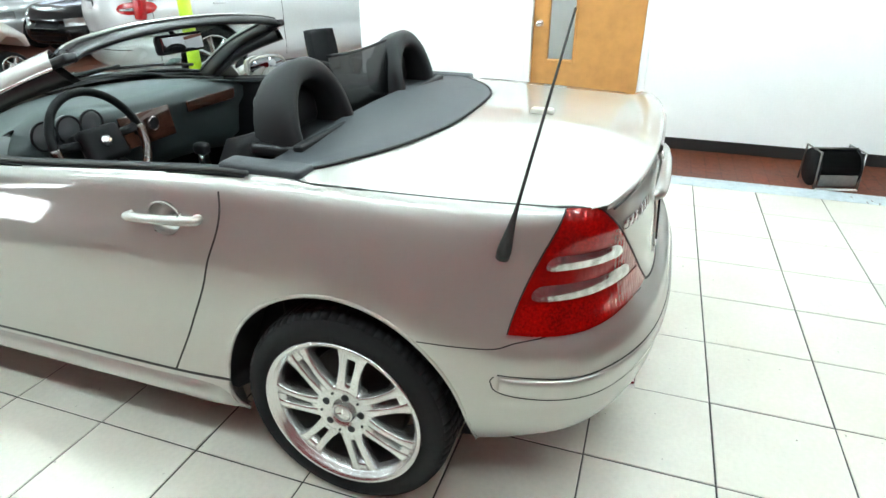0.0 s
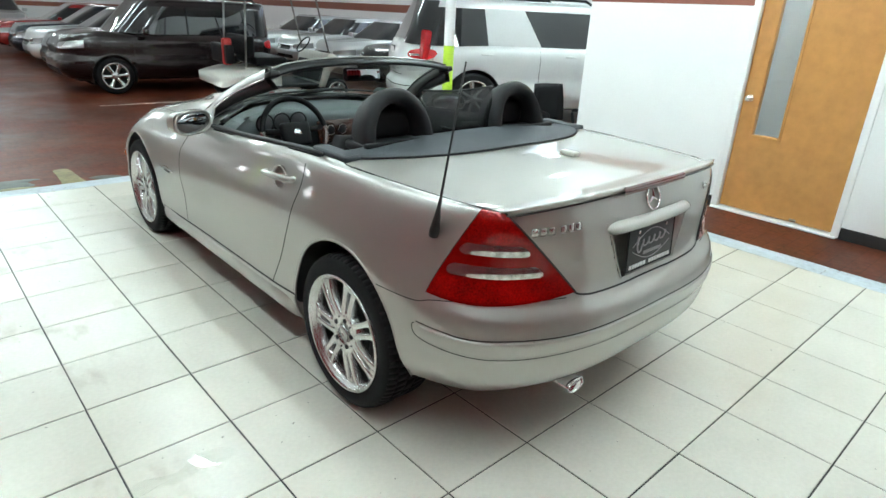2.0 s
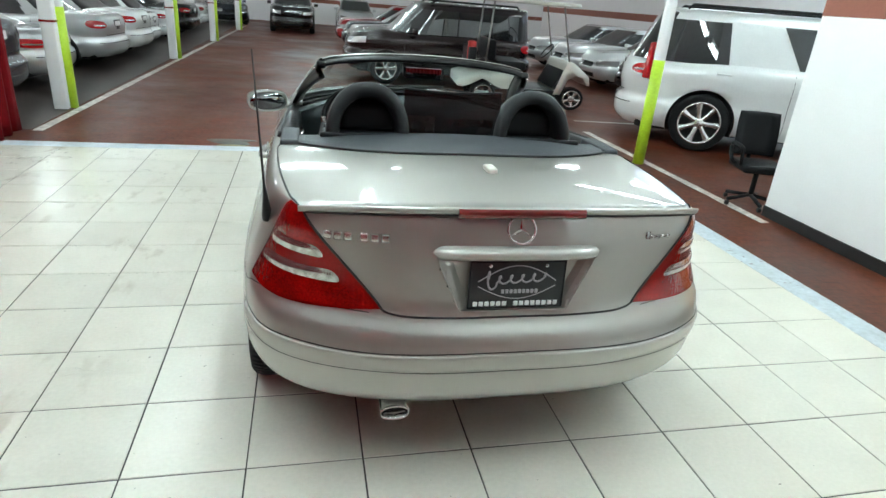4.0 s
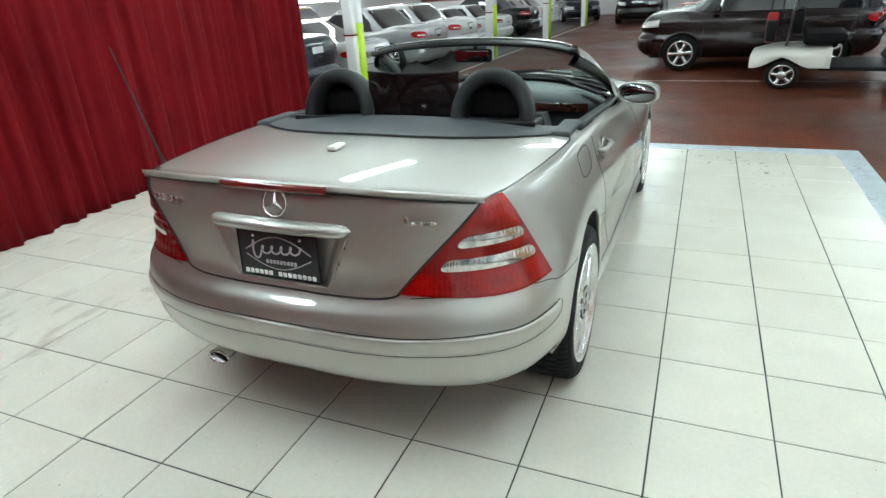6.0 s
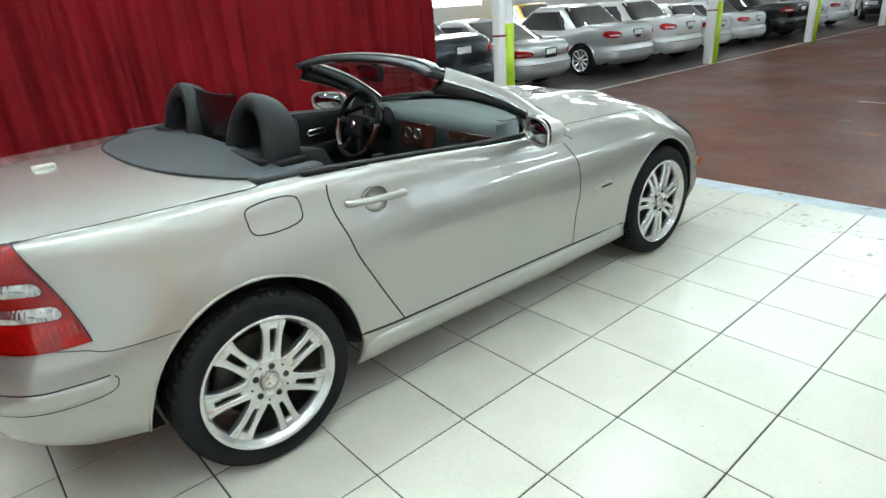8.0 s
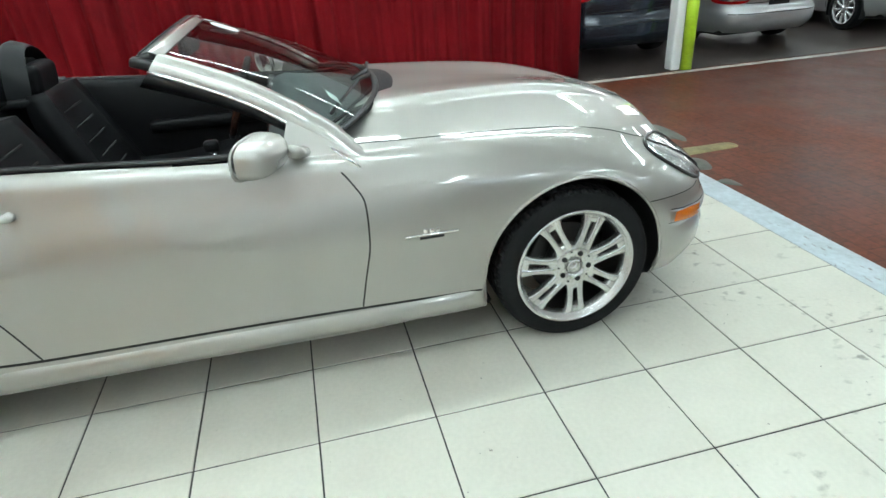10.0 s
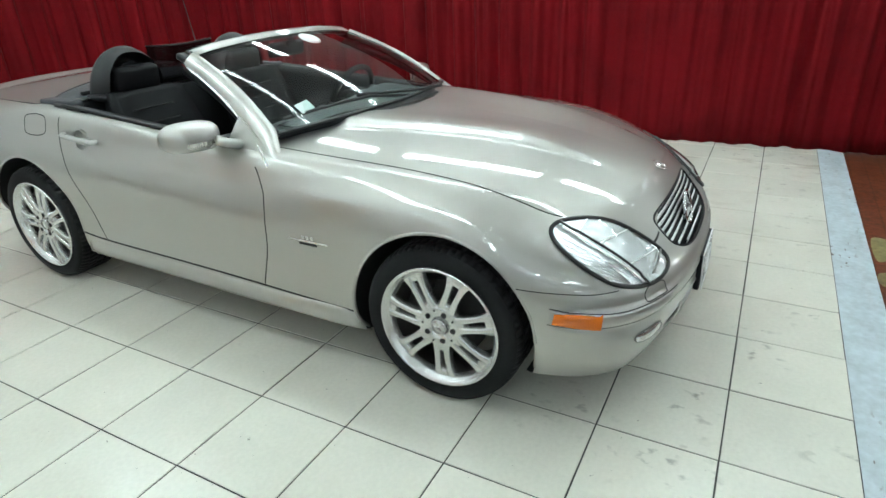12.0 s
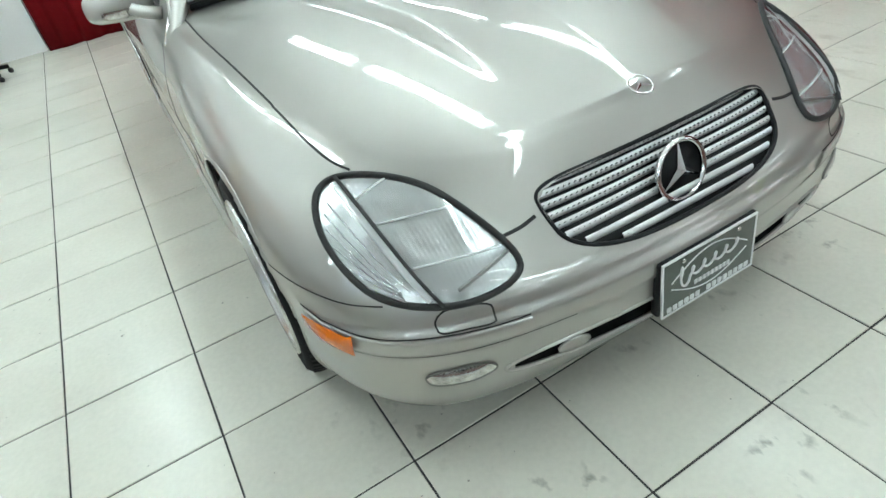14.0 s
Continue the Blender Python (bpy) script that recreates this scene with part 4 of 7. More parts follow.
def raised_strip(s, top, low, parent):
    """A painted rub strip that stands proud of the bumper, with a rounded upper shoulder."""
    a = [snap((s * q[0], q[1], q[2])) for q in catmull(top, 44)]
    b_ = [snap((s * q[0], q[1], q[2])) for q in catmull(low, 44)]
    rows = []
    for k in range(44):
        fade = min(1.0, k / 5 + .1)
        row = []
        for g, e in ((.02, .0004), (.04, .0025), (.10, .004), (.18, .0048), (.28, .005), (.5, .0045), (.75, .0035), (.95, .002), (.985, .0003)):
            q, n = snap(a[k][0].lerp(b_[k][0], g))
            row.append(q + n * e * fade)
        rows.append(row)
    bm = grid_mesh(rows)
    bmesh.ops.recalc_face_normals(bm, faces=bm.faces)
    part("rub_strip", bm, M_PAINT, parent)


# joints between the panels, both sides
zs = [.325, .42, .52, .637, .72, .802, .87, .925]
dr = [(.84 - .00, float(door_rear(z_)), z_) for z_ in zs]
zf = [.315, .40, .523, .60, .66, .715, .77, .82]
df = [(.84, float(door_front(z_)), z_) for z_ in zf]
bonnet_line = [(.70, .40, .865), (.70, .7, .845), (.69, 1.0, .825), (.675, 1.3, .79), (.655, 1.5, .745), (.625, 1.575, .725)]
boot_line = [(.70, -1.02, .96), (.742, -1.08, .95), (.742, -1.2, .942), (.72, -1.45, .94), (.685, -1.68, .94), (.655, -1.80, .935), (.60, -1.84, .86), (.50, -1.90, .75), (.43, -1.925, .665),
             (.36, -1.945, .638), (.2, -1.955, .63), (0, -1.955, .628)]
for sgn, dpart in ((1, door_r), (-1, door_l)):
    def S(pts):
        return pts if sgn > 0 else mirror(pts)
    part("door_gap", ribbon(S(dr), .006), M_SEAM, dpart)
    part("door_gap", ribbon(S(df), .006), M_SEAM, dpart)
    part("sill_gap", ribbon(S([(.84, -.84, .335), (.84, -.64, .325), (.84, -.1, .318), (.84, .385, .308), (.84, .83, .29)]), .010), M_SEAM, car)
    part("bonnet_gap", ribbon(S(bonnet_line), .0055), M_SEAM, panel_obs[0])
    part("boot_gap", ribbon(S(boot_line[:6]), .007), M_SEAM, panel_obs[1])
    part("boot_gap", ribbon(S(boot_line[5:]), .007), M_SEAM, panel_obs[1])
    part("bumper_gap", ribbon(S([(.845, -1.43, .612), (.83, -1.6, .617), (.80, -1.66, .63), (.75, -1.73, .637), (.6, -1.85, .64), (.45, -1.92, .64)]), .003), M_SEAM, panel_obs[2])
    part("bumper_gap", ribbon(S([(.84, 1.49, .535), (.81, 1.60, .53), (.76, 1.72, .527), (.70, 1.79, .53)]), .0035), M_SEAM, panel_obs[3])
    # rub strips of the bumpers
    raised_strip(sgn, [(.838, -1.635, .548), (.82, -1.70, .545), (.735, -1.84, .537), (.44, -1.975, .527), (0, -2.0, .527)],
                 [(.838, -1.635, .505), (.82, -1.70, .496), (.735, -1.845, .478), (.44, -1.985, .468), (0, -2.01, .466)], panel_obs[2])
    raised_strip(sgn, [(.826, 1.60, .474), (.80, 1.68, .469), (.72, 1.81, .462), (.6, 1.885, .459), (.45, 1.94, .456)],
                 [(.826, 1.60, .424), (.79, 1.70, .414), (.71, 1.825, .408), (.58, 1.89, .408), (.43, 1.95, .414)], panel_obs[3])
    part("bumper_strip", ribbon(S([(.84, -1.63, .552), (.82, -1.70, .548), (.735, -1.84, .54), (.44, -1.975, .53), (0, -2.0, .53)]), .004), M_SEAM, panel_obs[2])
    part("bumper_strip", ribbon(S([(.842, -1.622, .548), (.845, -1.615, .53), (.835, -1.65, .50), (.735, -1.845, .475), (.44, -1.985, .465), (0, -2.01, .463)]), .003), M_SEAM, panel_obs[2])
    part("strip_joint", ribbon(S([(.60, -1.93, .535), (.605, -1.93, .47)]), .0025), M_SEAM, panel_obs[2])
    part("bumper_strip", ribbon(S([(.83, 1.60, .478), (.80, 1.68, .472), (.72, 1.81, .465), (.6, 1.885, .462), (.45, 1.94, .462)]), .0035), M_SEAM, panel_obs[3])
    part("bumper_strip", ribbon(S([(.83, 1.595, .42), (.79, 1.70, .41), (.71, 1.825, .405), (.55, 1.90, .405), (.35, 1.96, .41)]), .003), M_SEAM, panel_obs[3])
    # arch lips and dark wheel houses
    for cy, nm in ((AX_R, "rear"), (AX_F, "front")):
        lip = []
        AR = ARCH[cy]
        for a in range(-24, 205, 6):
            ca, sa = math.cos(radians(a)), math.sin(radians(a))
            q = (sgn * .85, cy + (AR - .001) * ca, AZ + (AR - .001) * sa)
            hit = TREE.ray_cast(Vector((sgn * 1.2, q[1], q[2])), Vector((-sgn, 0, 0)))
            if hit[0] is not None:
                lip.append(hit[0] - Vector((sgn * .004, 0, 0)))
        part("arch_lip", tube(lip, .007, 8), M_PAINT, panel_obs[(8 if cy < 0 else 4) + (0 if sgn > 0 else 1)])
        prof = []
        for a in range(-30, 211, 8):
            ca, sa = math.cos(radians(a)), math.sin(radians(a))
            y_, z_ = cy + (AR + .004) * ca, AZ + (AR + .004) * sa
            z_ = max(z_, 0.30 if cy < 0 else 0.2)
            edge = max((abs(q.x) for q in lip if abs(q.y - y_) < .03 and abs(q.z - z_) < .05), default=.80)
            prof.append([(sgn * (edge - .01), y_, z_), (sgn * .5, y_, z_), (sgn * .42, cy + .2 * ca, AZ + .2 * sa)])
        bm = grid_mesh(prof)
        part("wheel_house", bm, M_RUBBER, car, "black wheel-house liner")

# fuel flap on the right rear wing
cf = [(.80, -1.145, .895), (.79, -1.06, .905), (.79, -.985, .893), (.80, -.972, .85), (.80, -.985, .812), (.80, -1.06, .797), (.80, -1.14, .806), (.80, -1.155, .85)]
part("fuel_flap_gap", ribbon(cf, .005, closed=True, n=90), M_SEAM, panel_obs[8])
part("bumper_lip", ribbon([(-.5, -1.93, .318), (0, -1.975, .318), (.5, -1.93, .318)], .012), M_RUBBER, panel_obs[2])


# ---------------------------------------------------------------- lamps of the roadster
def patch(corner_rows, origin, lift, n=24, m=28, bulge=0.0):
    """A lens laid over the skin: rows of (start, end), shot outwards from a place inside."""
    rows = []
    for r in range(n):
        f = r / (n - 1)
        a = catmull([c[0] for c in corner_rows], n)[r]
        b_ = catmull([c[1] for c in corner_rows], n)[r]
        row = []
        for k in range(m):
            g = k / (m - 1)
            e = lift + bulge * math.sin(math.pi * f) * math.sin(math.pi * g)
            row.append(shoot(origin, a.lerp(b_, g), e)[0])
        rows.append(row)
    bm = grid_mesh(rows)
    bmesh.ops.recalc_face_normals(bm, faces=bm.faces)
    return bm


def tail_edges(h):
    """Inner and outer edge of the tail lamp at height h (0 bottom, 1 top)."""
    z_ = .652 + .283 * h
    inner = (.413 + .245 * h ** 1.05, -1.93 + .11 * h, z_)
    outer = (.812 - .125 * h ** 1.35, -1.645 - .10 * h, z_ + .0)
    return inner, outer


def ends(h, a, b_):
    i_, o_ = (Vector(q) for q in tail_edges(h))
    return i_.lerp(o_, a), i_.lerp(o_, b_)


for sgn in (1, -1):
    org = (sgn * .30, -1.35, .75)
    tl = empty("tail_lamp")
    tl.parent = car
    tagged(tl, "red tail lamp with two clear bands")

    def seg(h0, h1, a0, a1, lift, name, m_, n=14, round_=0.0):
        rows = []
        for r in range(11):
            h = h0 + (h1 - h0) * r / 10
            inset = round_ * (1 - math.sqrt(max(0.0, 1 - (r / 5 - 1) ** 2)))
            p0, p1 = ends(h, a0 + inset, a1 - inset)
            rows.append(((sgn * p0.x, p0.y, p0.z), (sgn * p1.x, p1.y, p1.z)))
        part(name, patch(rows, org, lift, n, 30, .003), m_, tl)
    seg(0, 1, 0, 1, .004, "red_lens", M_RED, 30)
    seg(.50, .625, .15, .92, .009, "clear_band", M_CLEAR, 16, .075)
    seg(.255, .385, .15, .94, .009, "clear_band", M_CLEAR, 16, .055)
    seg(.64, .98, .03, .97, .0075, "upper_lens", M_REDTOP)
    seg(.02, .235, .03, .97, .0065, "lower_lens", M_REDTOP)
    rim = []
    for k in range(41):
        h = k / 40
        p0 = Vector(tail_edges(h)[0])
        rim.append((sgn * p0.x, p0.y, p0.z))
    part("lamp_gap", tube([shoot(org, q, .002)[0] for q in rim], .004, 6), M_SEAM, tl)
    rim = [(sgn * Vector(tail_edges(k / 40)[1]).x, tail_edges(k / 40)[1][1], tail_edges(k / 40)[1][2]) for k in range(41)]
    part("lamp_gap", tube([shoot(org, q, .002)[0] for q in rim], .0025, 6), M_SEAM, tl)

    # headlamp: a slanted oval
    ho = (sgn * .40, 1.28, .48)
    oval = [(.690, 1.590, .728), (.610, 1.660, .733), (.525, 1.742, .700), (.455, 1.825, .615), (.430, 1.868, .545), (.500, 1.850, .515),
            (.600, 1.815, .515), (.690, 1.745, .545), (.735, 1.650, .620), (.735, 1.590, .690)]
    oval = [(sgn * a, b_, c_) for a, b_, c_ in oval]
    ring = [shoot(ho, q, .004)[0] for q in catmull(oval, 72, True)]
    hl = empty("headlamp")
    hl.parent = car
    tagged(hl, "clear oval headlamp with a black rubber rim")
    mid = sum(ring, Vector()) / len(ring)
    rows = []
    for k in range(72):
        row = []
        for r in range(1, 11):
            f = r / 10
            row.append(shoot(ho, mid.lerp(ring[k], f), .006 + .014 * (1 - f * f))[0])
        rows.append(row)
    bm = grid_mesh(rows, close_u=True)
    bm.verts.ensure_lookup_table()
    bm.faces.new([bm.verts[k * 10] for k in range(72)])
    bmesh.ops.recalc_face_normals(bm, faces=bm.faces)
    part("lens", bm, glass("headlamp_glass_" + ("r" if sgn > 0 else "l"), (0.97, 0.98, 0.98)), hl, "clear ribbed lens").visible_shadow = False
    rows = []
    for k in range(72):
        rows.append([shoot(ho, mid.lerp(ring[k], r / 10), .002 + .0012 * math.sin(r * 1.2 + k * .26))[0] for r in range(1, 11)])
    bm = grid_mesh(rows, close_u=True)
    bm.verts.ensure_lookup_table()
    bm.faces.new([bm.verts[k * 10] for k in range(72)])
    bmesh.ops.recalc_face_normals(bm, faces=bm.faces)
    part("reflector", bm, M_REFLECTOR, hl, "faceted bright reflector")
    part("rubber_rim", tube([shoot(ho, mid.lerp(q, 1.015), .003)[0] for q in ring], .0075, 8, True), M_RUBBER, hl, "black rubber rim")
    div = [ring[int(72 * .025)].lerp(ring[int(72 * .585)], k / 16) for k in range(17)]
    part("divider", tube([shoot(ho, q, .019 if 2 < k < 14 else .012)[0] for k, q in enumerate(div)], .0042, 6), M_RUBBER, hl, "dark bar between indicator and lamp")
    band_ = [q + Vector((sgn * .012, -.004, 0)) for q in div[1:-1]]
    part("divider_band", tube([shoot(ho, q, .009)[0] for q in band_], .0075, 6, flat=.5), M_GRILLE, hl, "pale band beside the bar")
    # pale bars stand in for the ceiling tubes' reflections in the lamp
    for f, g in ((.20, .13), (.40, .25), (.72, .36)):
        a_, e_ = div[int(16 * f)], ring[int(72 * g)]
        part("tube_reflection", tube([shoot(ho, a_.lerp(e_, .04 + .90 * t / 12), .005 + .003 * math.sin(math.pi * t / 12))[0] for t in range(13)], .0020, 6), M_GRILLE, hl, "pale line painted as a ceiling tube's reflection")
    bar = [ring[int(72 * .565)].lerp(ring[int(72 * .40)], .02 + .90 * k / 12) + Vector((0, -.004, .022)) for k in range(13)]
    part("ledge", tube([shoot(ho, q, .010)[0] for q in bar], .0035, 6), M_STEEL, hl, "dark ledge across the lamp")
    for k in range(1, 7):
        f = k / 7
        p0, p1 = ring[int(72 * (.985 - .30 * f))], ring[int(72 * (.62 + .02 * f))]
        rib = [p0.lerp(p1, .10 + .75 * t / 8) for t in range(9)]
        part("rib", tube([shoot(ho, q, .0045)[0] for q in rib], .0014, 5), M_CHROME, hl)

    # amber side marker and front details
    so = (sgn * .3, 1.3, .45)
    rows = [((sgn * .812, 1.612, .467), (sgn * .752, 1.745, .462)), ((sgn * .815, 1.607, .428), (sgn * .758, 1.745, .418))]
    part("side_marker", patch(rows, so, .0125, 8, 16, .006), M_AMBER, car, "amber side marker lamp")
    wo = [(.60, 1.87, .515), (.53, 1.91, .515), (.52, 1.92, .49), (.53, 1.92, .472), (.61, 1.885, .474), (.63, 1.87, .49)]
    part("washer_gap", ribbon([(sgn * a, b_, c_) for a, b_, c_ in wo], .004, closed=True, n=50), M_SEAM, panel_obs[3])
    fo = [(.65, 1.83, .352), (.59, 1.86, .362), (.535, 1.885, .357), (.525, 1.89, .335), (.575, 1.87, .318), (.64, 1.835, .325)]
    fo = [(sgn * a, b_, c_) for a, b_, c_ in fo]
    fr_ = [shoot((sgn * .3, 1.3, .3), q, .003)[0] for q in catmull(fo, 40, True)]
    fm = sum(fr_, Vector()) / 40
    bm = grid_mesh([[shoot((sgn * .3, 1.3, .3), fm.lerp(q, r / 5), .003 + .006 * (1 - r * r / 25))[0] for r in range(6)] for q in fr_], close_u=True)
    bmesh.ops.remove_doubles(bm, verts=bm.verts, dist=.0004)
    bmesh.ops.recalc_face_normals(bm, faces=bm.faces)
    fog = part("fog_lamp", bm, M_CLEAR, car, "oval clear fog lamp")
    part("fog_rim", tube(fr_, .0025, 6, True), M_STEEL, fog)

# high brake lamp and boot spoiler lip
lipz = .953
sp = []


def boot_z(xx, yy):
    hit = TREE.ray_cast(Vector((xx, yy, 1.5)), Vector((0, 0, -1)))
    return hit[0].z if hit[0] is not None else lipz


for k in range(61):
    a = -1 + 2 * k / 60
    xx = .655 * a
    yy = -1.905 + .085 * abs(a) ** 3.0
    zz = lipz + .012 - .022 * abs(a) ** 2.5
    w = 1 - .8 * abs(a) ** 8
    z1, z2 = boot_z(xx, yy + .075), boot_z(xx, yy + .04)
    sp.append([(xx, yy + .075, z1 + .0004), (xx, yy + .04, z2 + .003 * w), (xx, yy - .002, max(zz + .008 * w, z2 - .002)), (xx, yy - .013 * w, max(zz + .005 * w, z2 - .006)),
               (xx, yy - .010 * w, zz - .010), (xx, yy + .006, zz - .020)])
bm = grid_mesh(sp)
bmesh.ops.recalc_face_normals(bm, faces=bm.faces)
part("spoiler_lip", bm, M_PAINT, panel_obs[1], "slim spoiler lip")
# thin black tube standing in for the shadow line under the lip
part("lip_shade", tube([(q[5][0], q[5][1] - .012, q[5][2] + .003) for q in sp[1:-1]], .0030, 6), M_RUBBER, panel_obs[1], "dark line put in for the shade under the lip")
bl = []
for k in range(25):
    a = -1 + 2 * k / 24
    xx = .20 * a
    yy = -1.908 + .085 * abs(xx / .655) ** 3
    bl.append([(xx, yy - .010, lipz + .016), (xx, yy - .019, lipz + .010), (xx, yy - .019, lipz - .008), (xx, yy - .006, lipz - .016)])
bm = grid_mesh(bl)
bmesh.ops.recalc_face_normals(bm, faces=bm.faces)
part("brake_lamp", bm, mat("dark_red_lens", (0.12, 0.006, 0.006), 0.15, 0, 1.0), panel_obs[1], "slim dark red high brake lamp")
kb = box(.036, .075, .020, (0, -1.54, .987), .009, seg=4)
part("aerial_pod", kb, mat("cream_pod", (0.6, 0.58, 0.52), .35), panel_obs[1], "small cream aerial pod")

# ---------------------------------------------------------------- number plate recess, handle bar, badges
YB = -1.94


def emblem(r, depth, parent, m, name="star_emblem", dark=False):
    """A ring with a three-armed star."""
    e = empty(name)
    e.parent = parent
    e.matrix_basis = m
    part("ring", tube([(r * math.cos(2 * math.pi * k / 36), r * math.sin(2 * math.pi * k / 36), 0) for k in range(36)], r * .10, 8, True), M_CHROME, e)
    bm = bmesh.new()
    for k in range(3):
        a = math.pi / 2 + k * 2 * math.pi / 3
        tip = Vector((math.cos(a), math.sin(a), 0)) * r
        w1 = Vector((math.cos(a + 1.05), math.sin(a + 1.05), 0)) * r * .17
        w2 = Vector((math.cos(a - 1.05), math.sin(a - 1.05), 0)) * r * .17
        top = Vector((0, 0, depth))
        vs = [bm.verts.new(q) for q in (tip, w1, Vector((0, 0, 0)), w2, top)]
        for t in ((0, 1, 4), (0, 4, 3), (1, 2, 4), (2, 3, 4)):
            bm.faces.new([vs[q] for q in t])
    bmesh.ops.recalc_face_normals(bm, faces=bm.faces)
    part("star", bm, M_CHROME, e, smooth=False)
    if dark:
        part("backing", disc(r * .97, .004, 36, (0, 0, -.006), "Z"), M_BLACK, e, "black backing disc")
    return e


q, n = shoot((0, -1.3, .905), (0, -1.95, .905), .004)
emblem(.043, .006, car, look(q, q - n) @ pose(0, 0, 0))
q, n = shoot((0, 1.3, .5), (0, 1.766, .737), .004)
q = q + Vector((0, -.004, .006))
emblem(.028, .003, car, look(q, q - Vector((0, .42, .91))), "bonnet_badge")

# plate recess: a shallow tray with slanted cheeks
prof = [(-.258, .818), (.258, .818), (.176, .647), (-.176, .647)]
edge_ = []
for k in range(4):
    (a, c_), (a2, c2_) = prof[k], prof[(k + 1) % 4]
    edge_ += [(a + (a2 - a) * t / 10, c_ + (c2_ - c_) * t / 10) for t in range(10)]
rim_ = [shoot((a * .6, -1.3, c_), (a, -1.95, c_), .0025)[0] for a, c_ in edge_]
inn_ = [Vector((a * .80, -1.912, .733 + (c_ - .733) * .93)) for a, c_ in edge_]
bm = grid_mesh([[r_, r_.lerp(i2, .5) + Vector((0, -.003, 0)), i2] for r_, i2 in zip(rim_, inn_)], close_u=True)
bm.verts.ensure_lookup_table()
bm.faces.new([bm.verts[k * 3 + 2] for k in range(len(rim_))])
bmesh.ops.recalc_face_normals(bm, faces=bm.faces)
part("plate_recess", bm, M_PAINT, panel_obs[1], "recess round the plate", smooth=False)
part("recess_edge", tube(rim_, .0032, 8, True), M_PAINT, panel_obs[1])
hb = []
for k in range(33):
    a = -1 + 2 * k / 32
    xx = .268 * a
    yy = -1.953 + .012 * a * a
    h = math.sqrt(max(0, 1 - abs(a) ** 12)) * .97 + .03
    hb.append([(xx, yy + .022 - .034 * h * math.sin(math.pi * t / 10), .835 + .023 * h * math.cos(math.pi * t / 10)) for t in range(11)])
bm = grid_mesh(hb)
bmesh.ops.recalc_face_normals(bm, faces=bm.faces)
part("boot_handle", bm, M_PAINT, panel_obs[1], "painted grip bar above the plate")


def plate(name, m, back, ink, rim):
    """A dealer plate: dark panel, a swash with bars for its unread script, a line of blocks."""
    e = tagged(empty(name), "black dealer plate with pale script and a line of lettering")
    e.parent = car
    e.matrix_basis = m
    part("panel", box(.305, .152, .004, (0, 0, 0), .0015), back, e)
    fr = bmesh.new()
    for s in (-1, 1):
        fr = box(.309, .005, .006, (0, s * .0755, .001), .001, bm=fr)
        fr = box(.005, .146, .006, (s * .152, 0, .001), .001, bm=fr)
    part("plate_frame", fr, rim, e)
    sw = [(-.125 + .25 * t, .012 + .05 * math.sin(math.pi * t), .003) for t in [k / 30 for k in range(31)]]
    part("swash", tube(sw, .0018, 6), ink, e)
    sw = [(-.125 + .25 * t, -.004 - .042 * math.sin(math.pi * t), .003) for t in [k / 30 for k in range(31)]]
    part("swash", tube(sw, .0016, 6), ink, e)
    wave = []
    for k in range(90):
        t = k / 89
        tall = .030 if t < .16 else .013
        wave.append((-.105 + .20 * t + .010 * math.sin(11 * math.pi * t + 1.2), .014 + .010 * t + tall * math.sin(11 * math.pi * t), .0035))
    part("script_line", tube(wave, .0030, 6), ink, e)
    for k in range(9):
        part("letter_bar", box(.010, .013, .003, (-.045 + .0135 * k, -.022, .003), .002), ink, e)
    for k in range(15):
        if k == 6:
            continue
        part("letter_bar", box(.014, .015, .003, (-.130 + .0186 * k, -.062, .003), .002), M_WHITEMARK, e)
    for s in (-1, 1):
        part("screw", disc(.006, .004, 12, (s * .09, .062, .004), "Z", .001), M_CHROME, e)
    return e


plate("rear_plate", Matrix.Translation((0, -1.942, .735)) @ pose(0, 0, 0, 90, 0, 0) @ pose(0, 0, 0, -4, 0, 0), M_PLATE, M_GREYMARK, M_BLACK)
# model letters: seven small chrome blocks, and a chrome script badge
for k, xx in enumerate((-.597, -.564, -.531, -.480, -.447, -.414)):
    q, n = shoot((xx * .6, -1.3, .86), (xx, -1.93, .872), .003)
    bm = box(.024, .026, .005, (0, 0, 0), .005)
    o = part("badge_block", bm, M_ALLOY, panel_obs[1], "small chrome badge block")
    o.matrix_basis = look(q, q - n)
for k in range(5):
    xx = .45 + .022 * k
    q, n = shoot((xx * .6, -1.3, .86), (xx, -1.93, .872 + (.006 if k == 0 else 0)), .003)
    o = part("badge_script", box(.016, .012 if k else .026, .004, (0, 0, 0), .0035), M_ALLOY, panel_obs[1], "small chrome script badge")
    o.matrix_basis = look(q, q - n)
for sgn in (1, -1):
    q, n = shoot((0, .655, .56), (sgn * .84, .655, .562), .003)
    fb = part("wing_badge", box(.19, .007, .004, (0, -.008, 0), .002), M_CHROME, car, "chrome wing badge")
    fb.matrix_basis = look(q, q - n)
    for k in range(3):
        part("badge_block", box(.014, .014, .004, (-.022 + .022 * k, .006, 0), .002), M_CHROME, fb)
    part("badge_blade", box(.085, .009, .004, (0, -.019, 0), .003), M_SEAM, fb)

